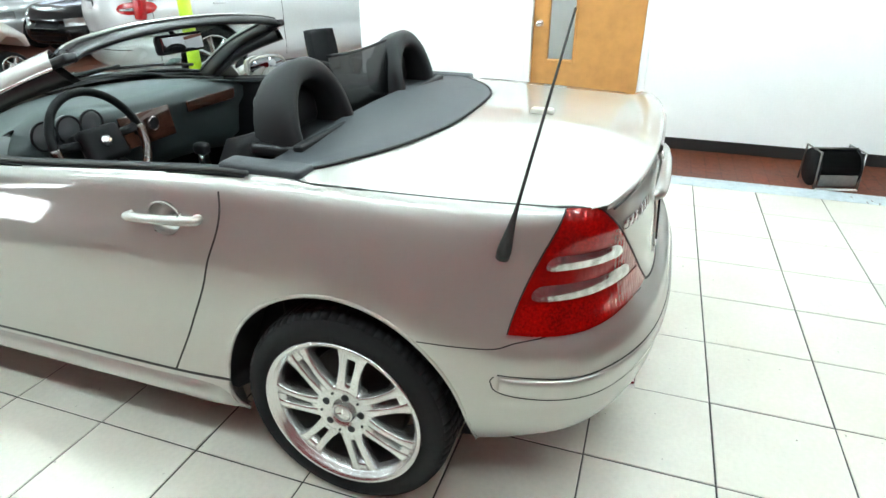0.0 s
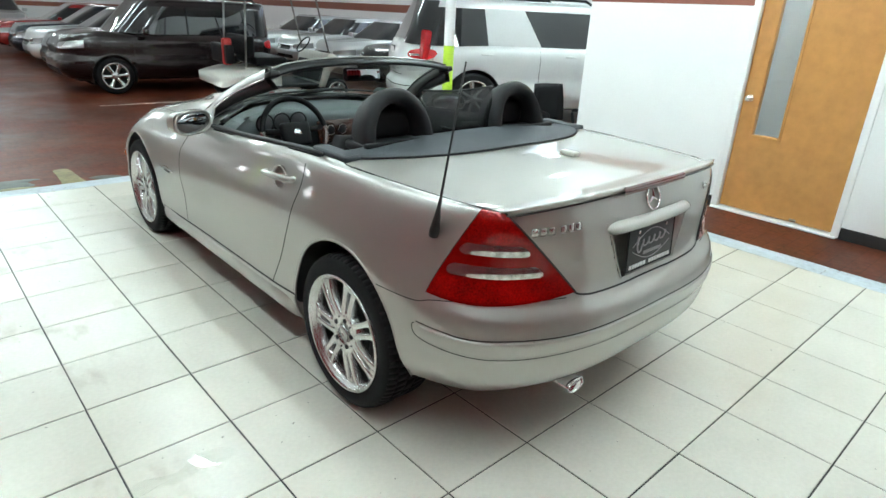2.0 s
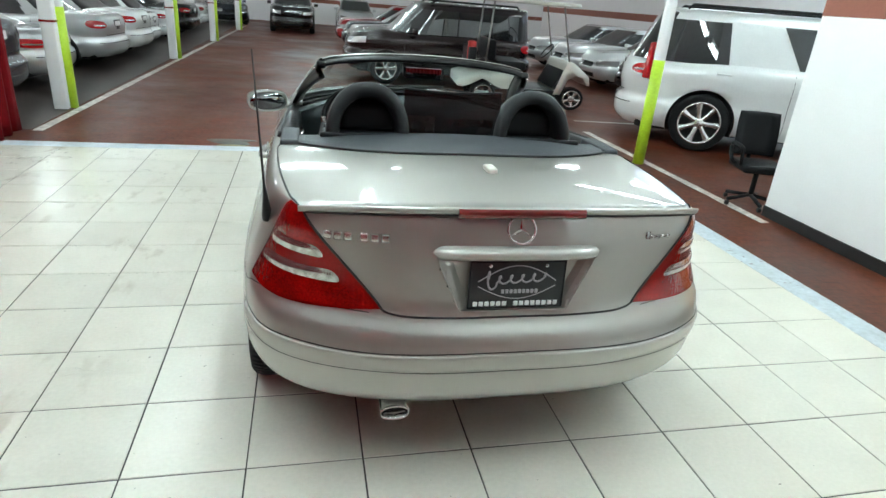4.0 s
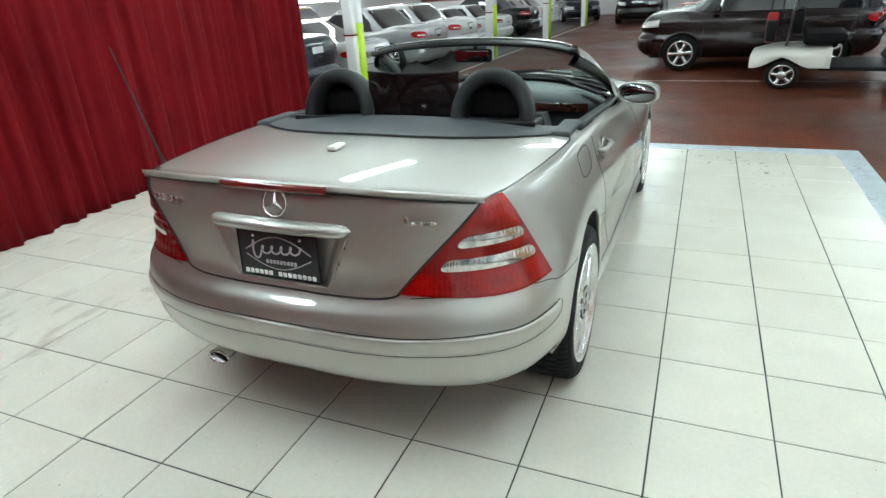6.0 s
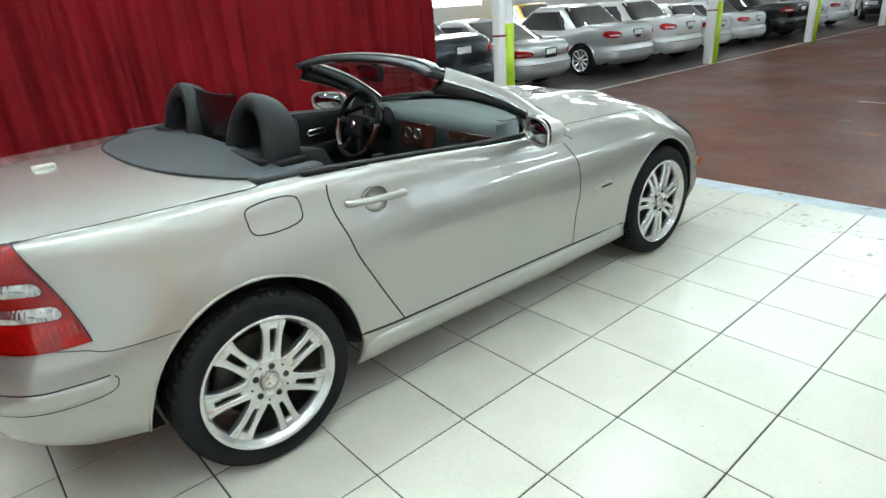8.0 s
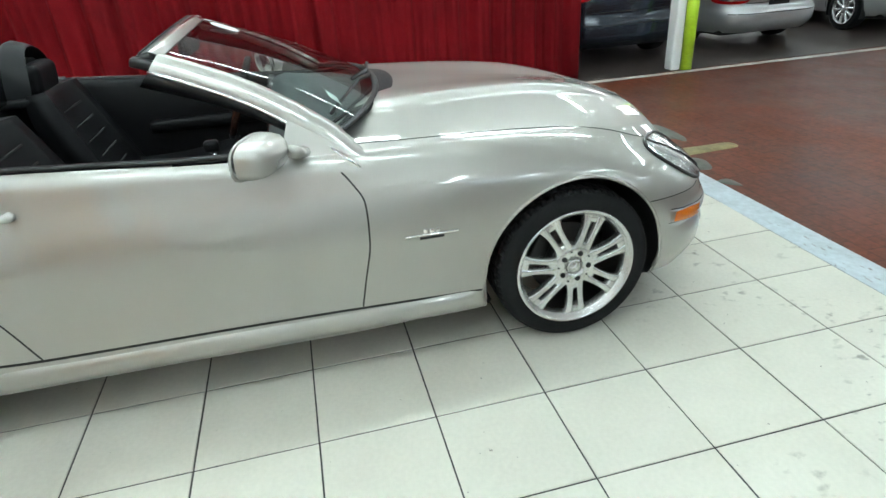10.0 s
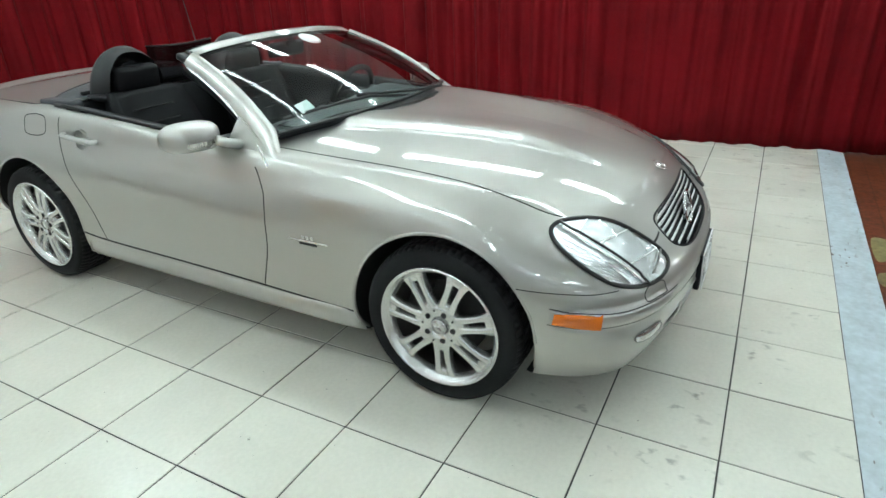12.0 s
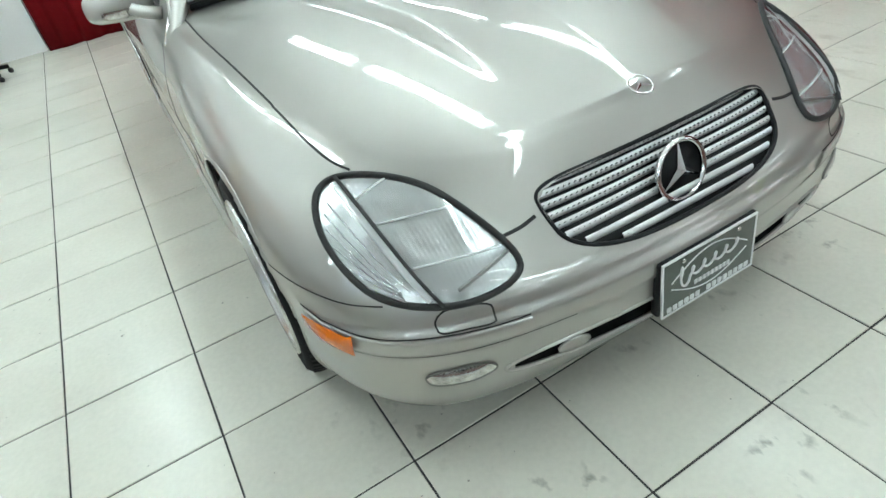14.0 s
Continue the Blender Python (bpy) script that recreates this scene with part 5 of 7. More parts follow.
# exhaust tip
rows = []
for hw_, hh_, y_ in ((.044, .022, .10), (.047, .024, 0), (.050, .027, -.022), (.047, .024, -.027), (.043, .020, -.020), (.041, .018, .03), (.002, .001, .035)):
    row = []
    for k in range(32):
        ca, sa = math.cos(k * math.pi / 16), math.sin(k * math.pi / 16)
        row.append((-.358 + hw_ * math.copysign(abs(ca) ** .95, ca), -1.925 + y_, .281 + 1.05 * hh_ * math.copysign(abs(sa) ** .95, sa)))
    rows.append(row)
bm = grid_mesh(rows[:6], close_v=True)
bmesh.ops.recalc_face_normals(bm, faces=bm.faces)
ex = part("exhaust_tip", bm, M_CHROME, car, "flattened oval chrome exhaust tip")
# bore in the same near-black as the panel joints
part("exhaust_bore", grid_mesh(rows[5:], close_v=True), M_SEAM, ex, "near-black inside of the tip")
bm = tube([(-.358, -1.86, .283), (-.345, -1.2, .26)], .020, 10)
part("exhaust_pipe", bm, M_IRON, car)
# side skirts
for sgn in (1, -1):
    rows = []
    skirt = ((-.004, .318), (.010, .309), (.022, .293), (.027, .272), (.024, .25), (.010, .228), (-.03, .207), (-.06, .200))
    for k in range(-1, 42):
        f = min(max(k, 0), 40) / 40
        w = -1.0 if k in (-1, 41) else 1.0
        row = []
        for a, z_ in skirt:
            z_ = z_ - .014 * f
            yy = -1.2 + math.sqrt(.379 ** 2 - (z_ - .312) ** 2)
            ye = 1.2 - math.sqrt(.367 ** 2 - (z_ - .312) ** 2)
            wt = min(1, (1 - abs(2 * f - 1)) / .14 + .05) ** .6
            row.append((sgn * (.836 + (a * wt if a > 0 and w > 0 else a if w > 0 else -.05)), yy + (ye - yy) * f, z_))
        rows.append(row)
    bm = grid_mesh(rows)
    bmesh.ops.recalc_face_normals(bm, faces=bm.faces)
    part("side_skirt", bm, M_PAINT, panel_obs[10 + (0 if sgn > 0 else 1)], "rounded side skirt")
part("underbody", box(1.16, 3.2, .06, (0, 0, .27), .02), M_RUBBER, car, "dark underbody")
part("nose_liner", box(1.1, .12, .42, (0, 1.74, .40), .03), M_RUBBER, car)

# ---------------------------------------------------------------- grille, front plate
gr = empty("grille")
gr.parent = car
tagged(gr, "silver grille of six perforated bars with a star in a ring")


for k in range(8):
    z_ = .5165 + .0178 * k
    w = float(grille_half(z_)) - .002
    rows = []
    for t in range(41):
        a = -1 + 2 * t / 40
        yy = shoot((a * w, 1.2, z_), (a * w, 1.9, z_), -.013)[0].y
        rows.append([(a * w, yy - .006, z_ + .0089), (a * w, yy - .0015, z_ + .0078), (a * w, yy, z_), (a * w, yy - .0015, z_ - .0078), (a * w, yy - .006, z_ - .0089)])
    bm = grid_mesh(rows)
    bmesh.ops.recalc_face_normals(bm, faces=bm.faces)
    part("bar", bm, M_GRILLE, gr, "satin silver bar")
    dots = bmesh.new()
    for t in range(52):
        xx = -.3445 + t * .0135 + (.00675 if k % 2 else 0)
        if abs(xx) > w - .008:
            continue
        yy = shoot((xx, 1.2, z_), (xx, 1.9, z_), -.0085)[0].y
        dots = join(dots, disc(.0045, .011, 8, (xx, yy - .0095, z_ + .001), "Y"))
    part("perforation", dots, M_BLACK, gr, "row of dark punched holes", smooth=False)
rimp = []
for k in range(80):
    a = 2 * math.pi * k / 80
    ca, sa = math.cos(a), math.sin(a)
    e_ = 6.0 if sa > 0 else 2.6
    zz = GR_Z + GR_H * math.copysign(abs(sa) ** (2 / e_), sa)
    xx = GR_W * (1 - .10 * (1 - (zz - GR_Z) / GR_H) / 2) * math.copysign(abs(ca) ** (2 / e_), ca)
    rimp.append(shoot((xx, 1.2, zz), (xx, 1.93, zz), -.002)[0])
part("grille_rim", tube(rimp, .0055, 8, True), M_BLACK, gr, "black rim")
for sgn in (1, -1):
    part("bonnet_gap", ribbon([(sgn * .352, 1.83, .60), (sgn * .39, 1.83, .59), (sgn * .432, 1.825, .585)], .008), M_SEAM, panel_obs[0])
rows = []
for t in range(21):
    xx = -.375 + .75 * t / 20
    rows.append([(xx, shoot((xx, 1.2, z_), (xx, 1.9, z_), -.03)[0].y, z_) for z_ in (.47, .53, .55, .57, .60, .63, .68)])
bm = grid_mesh(rows)
part("backing", bm, M_BLACK, gr)
emblem(.067, .013, car, Matrix.Translation((0, 1.884, .580)) @ pose(0, 0, 0, 90, 0, 180) @ pose(0, 0, 0, -14, 0, 0), "grille_star", True)
# lower intake: a dark slot with rounded ends
io = []
for k in range(96):
    a = 2 * math.pi * k / 96
    xx = IN_W * math.copysign(abs(math.cos(a)) ** .6, math.cos(a))
    io.append((xx, IN_Z + math.copysign(IN_H * (1 - (abs(xx) / IN_W) ** 4) ** .5, math.sin(a))))
ring = [shoot((q[0] * .6, 1.3, q[1]), (q[0], 1.93, q[1]), -.001)[0] for q in io]
back_ = [q + Vector((-q.x * .06, -.07, 0)) for q in ring]
bm = grid_mesh([[a, b_] for a, b_ in zip(ring, back_)], close_u=True)
bm.verts.ensure_lookup_table()
for k in range(2, 48):
    bm.faces.new([bm.verts[2 * j + 1] for j in (k - 1, k, 95 - k, (96 - k) % 96)])
bmesh.ops.recalc_face_normals(bm, faces=bm.faces)
intake = part("air_intake", bm, M_BLACK, car, "black lower air intake")
part("intake_rim", tube(ring, .0055, 6, True), M_PAINT, intake)
for s_ in (1, -1):
    q, n = shoot((s_ * .22, 1.3, .318), (s_ * .35, 1.93, .325), .004)
    o = part("tow_cover", disc(.020, .008, 24, (0, 0, 0), "Z", .002), M_PAINT, car)
    o.matrix_basis = look(q, q - n) @ Matrix.Diagonal((2.0, 1.05, 1, 1))
plate("front_plate", Matrix.Translation((0, 1.982, .374)) @ pose(0, 0, 0, 90, 0, 180) @ pose(0, 0, 0, -3, 0, 0) @ Matrix.Scale(.95, 4), mat("plate_grey", (0.085, 0.095, 0.08), .35), M_WHITEMARK, M_WHITEMARK)
part("plate_base", box(.300, .022, .150, (0, 1.968, .374), .006), M_BLACK, car, "black front plate holder")


# ---------------------------------------------------------------- wheels
def tread(R, hw):
    """Blocks of the tread, slanted, in five rows parted by grooves."""
    vs, fs = [], []
    rows = ((-hw + .012, -hw + .046, 72, .10, True), (-hw + .051, -.023, 60, .35, False), (-.017, .017, 30, .0, False), (.023, hw - .051, 60, -.35, False), (hw - .046, hw - .012, 72, -.10, True))
    for x0, x1, n, slant, shoulder in rows:
        for k in range(n):
            c0 = k * 2 * math.pi / n + (.03 if shoulder else 0)
            w_ = math.pi / n * (.86 if n == 60 else .93)
            base = len(vs)
            for top in (0, 1):
                for x_ in (x0, (x0 + x1) / 2, x1):
                    far = max(0.0, abs(x_) - (hw - .052)) / .044
                    r_ = R - .0025 - .011 * far ** 2 - (.0 if top else .004)
                    for d in (-w_, w_):
                        a = c0 + d + slant * (x_ - x0)
                        vs.append((x_, r_ * math.cos(a), r_ * math.sin(a)))
            b_ = base
            for i in (0, 2):
                fs.append((b_ + 6 + i, b_ + 7 + i, b_ + 9 + i, b_ + 8 + i))
                fs.append((b_ + i, b_ + 2 + i, b_ + 8 + i, b_ + 6 + i))
                fs.append((b_ + 1 + i, b_ + 7 + i, b_ + 9 + i, b_ + 3 + i))
            fs.append((b_, b_ + 6, b_ + 7, b_ + 1))
            fs.append((b_ + 4, b_ + 5, b_ + 11, b_ + 10))
    me = bpy.data.meshes.new("tread_blocks")
    me.from_pydata(vs, [], fs)
    bm = bmesh.new()
    bm.from_mesh(me)
    bpy.data.meshes.remove(me)
    bmesh.ops.recalc_face_normals(bm, faces=bm.faces)
    return bm


def wheel(side, tyre_w=.235, R=.313):
    """Seven double spokes in silver, facing +x (side 1) or -x."""
    e = empty("wheel")
    s = side
    hw = tyre_w / 2
    prof = [(.226, -hw + .012), (.255, -hw + .002), (.287, -hw), (R - .013, -hw + .014), (R - .007, -hw + .035), (R - .005, -hw + .06), (R - .005, hw - .06), (R - .007, hw - .035),
            (R - .013, hw - .014), (.287, hw), (.255, hw - .002), (.226, hw - .012)]
    t = part("tyre", lathe(prof, 72), M_TYRE, e, "low-profile black tyre")
    part("tread", tread(R, hw), M_TYRE, e, "worn block tread")
    tr = [(.237, hw - .004), (.237, hw + .002), (.234, hw + .005), (.228, hw + .004), (.222, hw - .005), (.215, hw - .013), (.209, hw - .020), (.206, hw - .045)]
    # alloy barrel given the dark iron colour, in place of shade behind the spokes
    part("barrel", lathe([(.206, s * (hw - .045)), (.203, -s * .06), (.222, s * (-hw + .01))], 60), M_IRON, e, "inner rim barrel, coloured dark for the shade inside the wheel")
    part("rim", lathe([(r, h * s) for r, h in tr], 72), M_ALLOY, e, "silver alloy rim")
    face = hw - .012
    sp_ = bmesh.new()
    for k in range(7):
        a0 = math.pi / 2 + k * 2 * math.pi / 7
        for d in (-1, 1):
            rows = []
            for r_, w_, off, th in ((.055, .034, .0185, -.003), (.088, .0275, .0195, .001), (.105, .0245, .0195, .002), (.135, .0225, .0205, .002), (.165, .0225, .0225, .0005), (.185, .0270, .0245, -.001), (.203, .036, .0270, -.003), (.222, .050, .0300, -.007)):
                cen = Vector((0, math.cos(a0), math.sin(a0))) * r_ + Vector((0, -math.sin(a0), math.cos(a0))) * off * d
                tt = Vector((0, -math.sin(a0), math.cos(a0)))
                zf_ = face + th
                rows.append([cen - tt * w_ / 2 + Vector((s * (zf_ - .03), 0, 0)), cen - tt * w_ / 2 + Vector((s * (zf_ - .004), 0, 0)), cen - tt * (w_ / 2 - .003) + Vector((s * zf_, 0, 0)),
                             cen + tt * (w_ / 2 - .003) + Vector((s * zf_, 0, 0)), cen + tt * w_ / 2 + Vector((s * (zf_ - .004), 0, 0)), cen + tt * w_ / 2 + Vector((s * (zf_ - .03), 0, 0))])
            sp_ = grid_mesh(rows)
            bmesh.ops.recalc_face_normals(sp_, faces=sp_.faces)
            part("spoke", sp_, M_ALLOY, e)
            sp_ = bmesh.new()
        rows = []
        for r_, w_, dep in ((.06, .022, .002), (.088, .024, .000), (.098, .022, .002), (.104, .020, .008), (.107, .018, .030)):
            cen = Vector((0, math.cos(a0), math.sin(a0))) * r_ + Vector((s * (face - dep), 0, 0))
            tt = Vector((0, -math.sin(a0), math.cos(a0)))
            rows.append([cen - tt * w_ / 2, cen, cen + tt * w_ / 2])
        wb = grid_mesh(rows)
        bmesh.ops.recalc_face_normals(wb, faces=wb.faces)
        part("spoke_web", wb, M_ALLOY, e)
        rows = []
        for r_, w_, dep in ((.180, .020, .030), (.184, .024, .008), (.190, .028, .003), (.203, .030, .004), (.226, .020, .007)):
            cen = Vector((0, math.cos(a0), math.sin(a0))) * r_ + Vector((s * (face - dep), 0, 0))
            tt = Vector((0, -math.sin(a0), math.cos(a0)))
            rows.append([cen - tt * w_ / 2, cen, cen + tt * w_ / 2])
        wb = grid_mesh(rows)
        bmesh.ops.recalc_face_normals(wb, faces=wb.faces)
        part("spoke_web", wb, M_ALLOY, e)
    sp_.free()
    part("hub", lathe([(.092, s * (face - .035)), (.086, s * (face - .004)), (.080, s * face), (.034, s * (face + .001)), (.033, s * (face - .003)), (.0001, s * (face - .003))], 48), M_ALLOY, e)
    part("centre_cap", disc(.031, .006, 32, (s * (face + .001), 0, 0), "X", .002), M_ALLOY, e)
    for k in range(5):
        a = math.pi / 2 + k * 2 * math.pi / 5
        part("bolt_hole", disc(.0105, .004, 14, (s * (face + .001), .056 * math.cos(a), .056 * math.sin(a)), "X"), M_SEAM, e)
        a += math.pi / 5
        part("pin_hole", disc(.0036, .004, 10, (s * (face + .001), .066 * math.cos(a), .066 * math.sin(a)), "X"), M_SEAM, e)
    star = bmesh.new()
    for k in range(3):
        a = math.pi / 2 + k * 2 * math.pi / 3
        d0, d1 = Vector((0, math.cos(a), math.sin(a))), Vector((0, -math.sin(a), math.cos(a)))
        c0 = Vector((s * (face + .0045), 0, 0))
        vs = [star.verts.new(q) for q in (c0 + d0 * .022, c0 + d1 * .004, c0 - d1 * .004, c0 + Vector((s * .002, 0, 0)))]
        star.faces.new((vs[0], vs[1], vs[3]))
        star.faces.new((vs[0], vs[3], vs[2]))
    bmesh.ops.recalc_face_normals(star, faces=star.faces)
    part("cap_star", star, M_CHROME, e, smooth=False)
    part("cap_ring", tube([(s * (face + .004), .025 * math.cos(2 * math.pi * k / 28), .025 * math.sin(2 * math.pi * k / 28)) for k in range(28)], .0016, 6, True), M_STEEL, e)
    part("brake_disc", disc(.15, .022, 48, (s * .01, 0, 0), "X", .002), M_IRON, e, "dark iron brake disc")
    part("caliper", box(.06, .07, .16, (s * .02, -.13, .03), .012), M_IRON, e)
    return e


WXC = .838 - .1055
wr = wheel(1)
wr.parent = car
wr.matrix_basis = pose(WXC, AX_R, .313, -14, 0, 0)
wl = wheel(-1)
wl.parent = car
wl.matrix_basis = pose(-WXC, AX_R, .313, 12, 0, 0)
for src, xx, rx in ((wr, WXC - .004, -22), (wl, -WXC + .004, 5)):
    c = copy_thing(src, pose(xx, AX_F, .313, rx, 0, 0))
    c.parent = car


# ---------------------------------------------------------------- windscreen and its frame
WB = [(.665, .395, .900), (.55, .475, .918), (.30, .565, .935), (0, .595, .940)]       # foot of the glass, right half
WT_ = [(.550, -.120, 1.168), (.46, -.095, 1.186), (.25, -.070, 1.204), (0, -.062, 1.210)]  # head of the glass


def full(h):
    return [Vector(q) for q in h] + [Vector((-q[0], q[1], q[2])) for q in h[-2::-1]]


foot = catmull(full(WB), 41)
head = catmull(full(WT_), 41)
ws = empty("windscreen")
ws.parent = car
tagged(ws, "raked windscreen in a champagne frame")
rows = []
for a, b_ in zip(foot, head):
    rows.append([a.lerp(b_, t) + Vector((0, .024 * math.sin(math.pi * t), .017 * math.sin(math.pi * t))) for t in [k / 12 for k in range(13)]])
bm = grid_mesh(rows)
gl = part("glass", bm, M_GLASS, ws, "clear windscreen glass")
gl.visible_shadow = False
for sgn in (1, -1):
    col = rows[0] if sgn > 0 else rows[-1]
    low = Vector((sgn * .738, .475, .822))
    pil = [low] + [Vector(q) for q in col]
    k = len(pil)
    P, edge_line = [], []
    for i, q in enumerate(pil):
        f = i / (k - 1)
        w = .070 * (1 - f) + .044 * f
        o = Vector((sgn * 1.0, -.30, .10)).normalized()
        u_ = Vector((0, .45, .75)).normalized()
        wi = 0.7 if i == 0 else 1.0
        w *= wi
        P.append([q - o * .006 + u_ * .004, q + o * .008 * wi + u_ * .021 * wi, q + o * w * .50 + u_ * .014, q + o * w * .85 - u_ * .014 * wi, q + o * w - u_ * .036 * wi, q + o * w * .93 - u_ * .046 * wi, q - u_ * .024 * wi])
        edge_line.append(q + o * (w + .002) - u_ * .040 * wi)
    bm = grid_mesh(P, close_v=True)
    bmesh.ops.recalc_face_normals(bm, faces=bm.faces)
    part("pillar", bm, M_PAINT, ws, "champagne windscreen pillar")
    part("pillar_trim", tube(edge_line, .0062, 8), M_CHROME, ws, "bright metal trim strip")
    liner = []
    for i, q in enumerate(edge_line[1:]):
        f = i / (len(edge_line) - 2)
        d = Vector((-sgn * .35, -.62, -.70)).normalized() * (.020 + .046 * f)
        h = Vector((-sgn * .030, .004, .004))
        liner.append([q + Vector((0, -.002, -.004)), q + d * .5 + Vector((sgn * .003, 0, 0)), q + d, q + d + h, q + h])
    bm = grid_mesh(liner, close_v=True)
    bmesh.ops.recalc_face_normals(bm, faces=bm.faces)
    part("inner_pillar", bm, M_GLOSSBLACK, ws, "black inner pillar liner")
    part("edge_seal", tube([q + Vector((-sgn * .004, .002, .003)) for q in pil[1:]], .006, 6), M_RUBBER, ws)
hr = []
for q in head:
    hr.append([q + Vector((0, .006, .002)), q + Vector((0, -.004, .013)), q + Vector((0, -.014, .020)), q + Vector((0, -.026, .024)), q + Vector((0, -.030, .015))])
bm = grid_mesh(hr)
bmesh.ops.recalc_face_normals(bm, faces=bm.faces)
part("header", bm, M_PAINT, ws, "champagne header rail")
hr = []
for q in head:
    hr.append([q + Vector((0, -.026, .020)), q + Vector((0, -.044, .020)), q + Vector((0, -.070, .012)), q + Vector((0, -.086, .000)), q + Vector((0, -.089, -.010)), q + Vector((0, -.080, -.017)),
               q + Vector((0, -.046, -.019)), q + Vector((0, -.014, -.016)), q + Vector((0, .000, -.004))])
bm = grid_mesh(hr, close_v=True)
for r0 in (0, len(hr) - 1):
    bm.verts.ensure_lookup_table()
    bm.faces.new([bm.verts[r0 * 9 + j] for j in range(9)])
bmesh.ops.recalc_face_normals(bm, faces=bm.faces)
part("header_lining", bm, M_GLOSSBLACK, ws, "glossy black header lining and top seal")
part("header_groove", tube([q + Vector((0, -.056, .0185)) for q in head], .0035, 6), M_RUBBER, ws)
for sgn in (1, -1):
    bm = box(.052, .080, .030, (sgn * .560, -.165, 1.158), .012, Matrix.Rotation(-.30, 4, "X"), seg=3)
    part("latch_end", bm, M_GLOSSBLACK, ws, "black moulded end of the header")
part("foot_seal", tube([q + Vector((0, .012, .002)) for q in foot], .012, 8, flat=.6), M_RUBBER, ws, "black cowl seal")
rows = []
for q in foot:
    rows.append([q + Vector((0, -.05, -.012)), q + Vector((0, .02, -.004)), Vector((q.x, float(cowl(q.x)) + .085, q.z - .004 - .06 * (abs(q.x) / .7) ** 2))])
part("cowl_panel", grid_mesh(rows), M_BLACK, ws, "black cowl panel under the wipers")
edge = []
for k in range(41):
    xx = -.66 + 1.32 * k / 40
    hit = TREE.ray_cast(Vector((xx, float(cowl(xx)) + .01, 1.5)), Vector((0, 0, -1)))
    if hit[0] is not None:
        edge.append(hit[0] + Vector((0, -.006, .001)))
part("cowl_edge", tube(edge, .008, 8), M_RUBBER, ws, "black seal along the bonnet edge")
# wiper
part("wiper", tube([(-.02, .60, .945), (.20, .53, .975), (.42, .46, .965), (.60, .385, .945)], .007, 6), M_RUBBER, ws, "black wiper blade")
part("wiper_arm", tube([(-.30, .62, .945), (-.02, .585, .965), (.25, .50, .985)], .008, 6), M_RUBBER, ws)
# white disc painted as an oval light reflection, paper tag, rear-view mirror
part("oval_reflection", disc(.055, .0012, 32, (0, 0, 0), "Z"), M_WHITEMARK, ws, "white oval painted for a light reflection on the glass").matrix_basis = look((-.02, .040, 1.189), (-.02, .040 - .38, 1.189 - .92)) @ pose(0, 0, 0, 0, 0, 0)
o = part("paper_tag", box(.09, .05, .0012, (0, 0, 0), .0004), mat("paper_tag", (.62, .74, .70), .6), ws, "pale green paper tag")
o.matrix_basis = look((.49, .405, .975), (.49, .10, .62)) @ pose(0, 0, 0, 0, 0, 8)
rm = part("rear_view_mirror", box(.225, .03, .07, (0, 0, 0), .022, seg=4), M_BLACK, ws, "black rear-view mirror")
rm.matrix_basis = pose(0, -.105, 1.140, -5, 0, -6)
part("mirror_glass", box(.20, .004, .054, (0, -.0165, 0), .0015), M_MIRROR, rm)
part("mirror_stalk", tube([(0, .01, .02), (0, .05, .06)], .009, 8), M_BLACK, rm)

# ---------------------------------------------------------------- cockpit
ck = empty("cockpit")
ck.parent = car
tagged(ck, "black leather cockpit with walnut trim")
# tub
part("floor_pan", box(1.36, 1.45, .03, (0, -.15, .30), .01), M_BLACK, ck)
part("firewall", box(1.40, .05, .5, (0, .58, .56), .01), M_BLACK, ck)
part("bulkhead", box(1.36, .05, .62, (0, -.955, .62), .01), M_BLACK, ck)
for s in (1, -1):
    rows = []
    for k in range(21):
        yy = -.93 + 1.37 * k / 20
        ex_ = float(np.interp(yy, [-.9, -.1, .45], [.754, .754, .735]))
        ez = float(np.interp(yy, [-.86, -.7, -.1, .45], [.935, .925, .878, .848]))
        rows.append([(s * (ex_ + .004), yy, ez + .003), (s * (ex_ - .02), yy, ez + .012), (s * (ex_ - .055), yy, ez + .008), (s * (ex_ - .075), yy, ez - .03), (s * (ex_ - .085), yy, ez - .20), (s * (ex_ - .07), yy, .32)])
    bm = grid_mesh(rows)
    bmesh.ops.recalc_face_normals(bm, faces=bm.faces)
    part("door_lining", bm, M_LEATHER, ck, "black leather door lining")
    part("belt_seal", tube([(q[1][0] + s * .012, q[1][1], q[1][2] - .002) for q in rows], .008, 8), M_RUBBER, ck, "black belt-line seal")
    part("armrest", box(.07, .55, .06, (s * .655, -.22, .68), .025, seg=3), M_LEATHER, ck)
    pull = [(.672, -.15, .78), (.66, -.14, .79), (.66, -.04, .795), (.672, -.03, .785), (.66, -.04, .765), (.66, -.14, .76), (.672, -.15, .78)]
    part("door_pull", tube([(s * x_, y_, z_) for x_, y_, z_ in pull], .006, 6), M_CHROME, ck, "chrome door pull")

# dashboard
rows = []
for k in range(33):
    a = -1 + 2 * k / 32
    xx = .69 * a
    hump = .03 * math.exp(-((xx + .36) / .17) ** 2)
    yf = float(cowl(xx)) - .03
    z0 = .905 - .05 * abs(a) ** 3
    rows.append([(xx, yf, z0 + .005), (xx, yf - .15, z0 + .005 + hump * .5), (xx, .24 - .02 * a * a, z0 + hump), (xx, .17 - .02 * a * a, z0 - .02 + hump), (xx, .155, z0 - .07), (xx, .19, z0 - .12), (xx, .21, z0 - .26), (xx, .33, z0 - .36)])
bm = grid_mesh(rows)
bmesh.ops.recalc_face_normals(bm, faces=bm.faces)
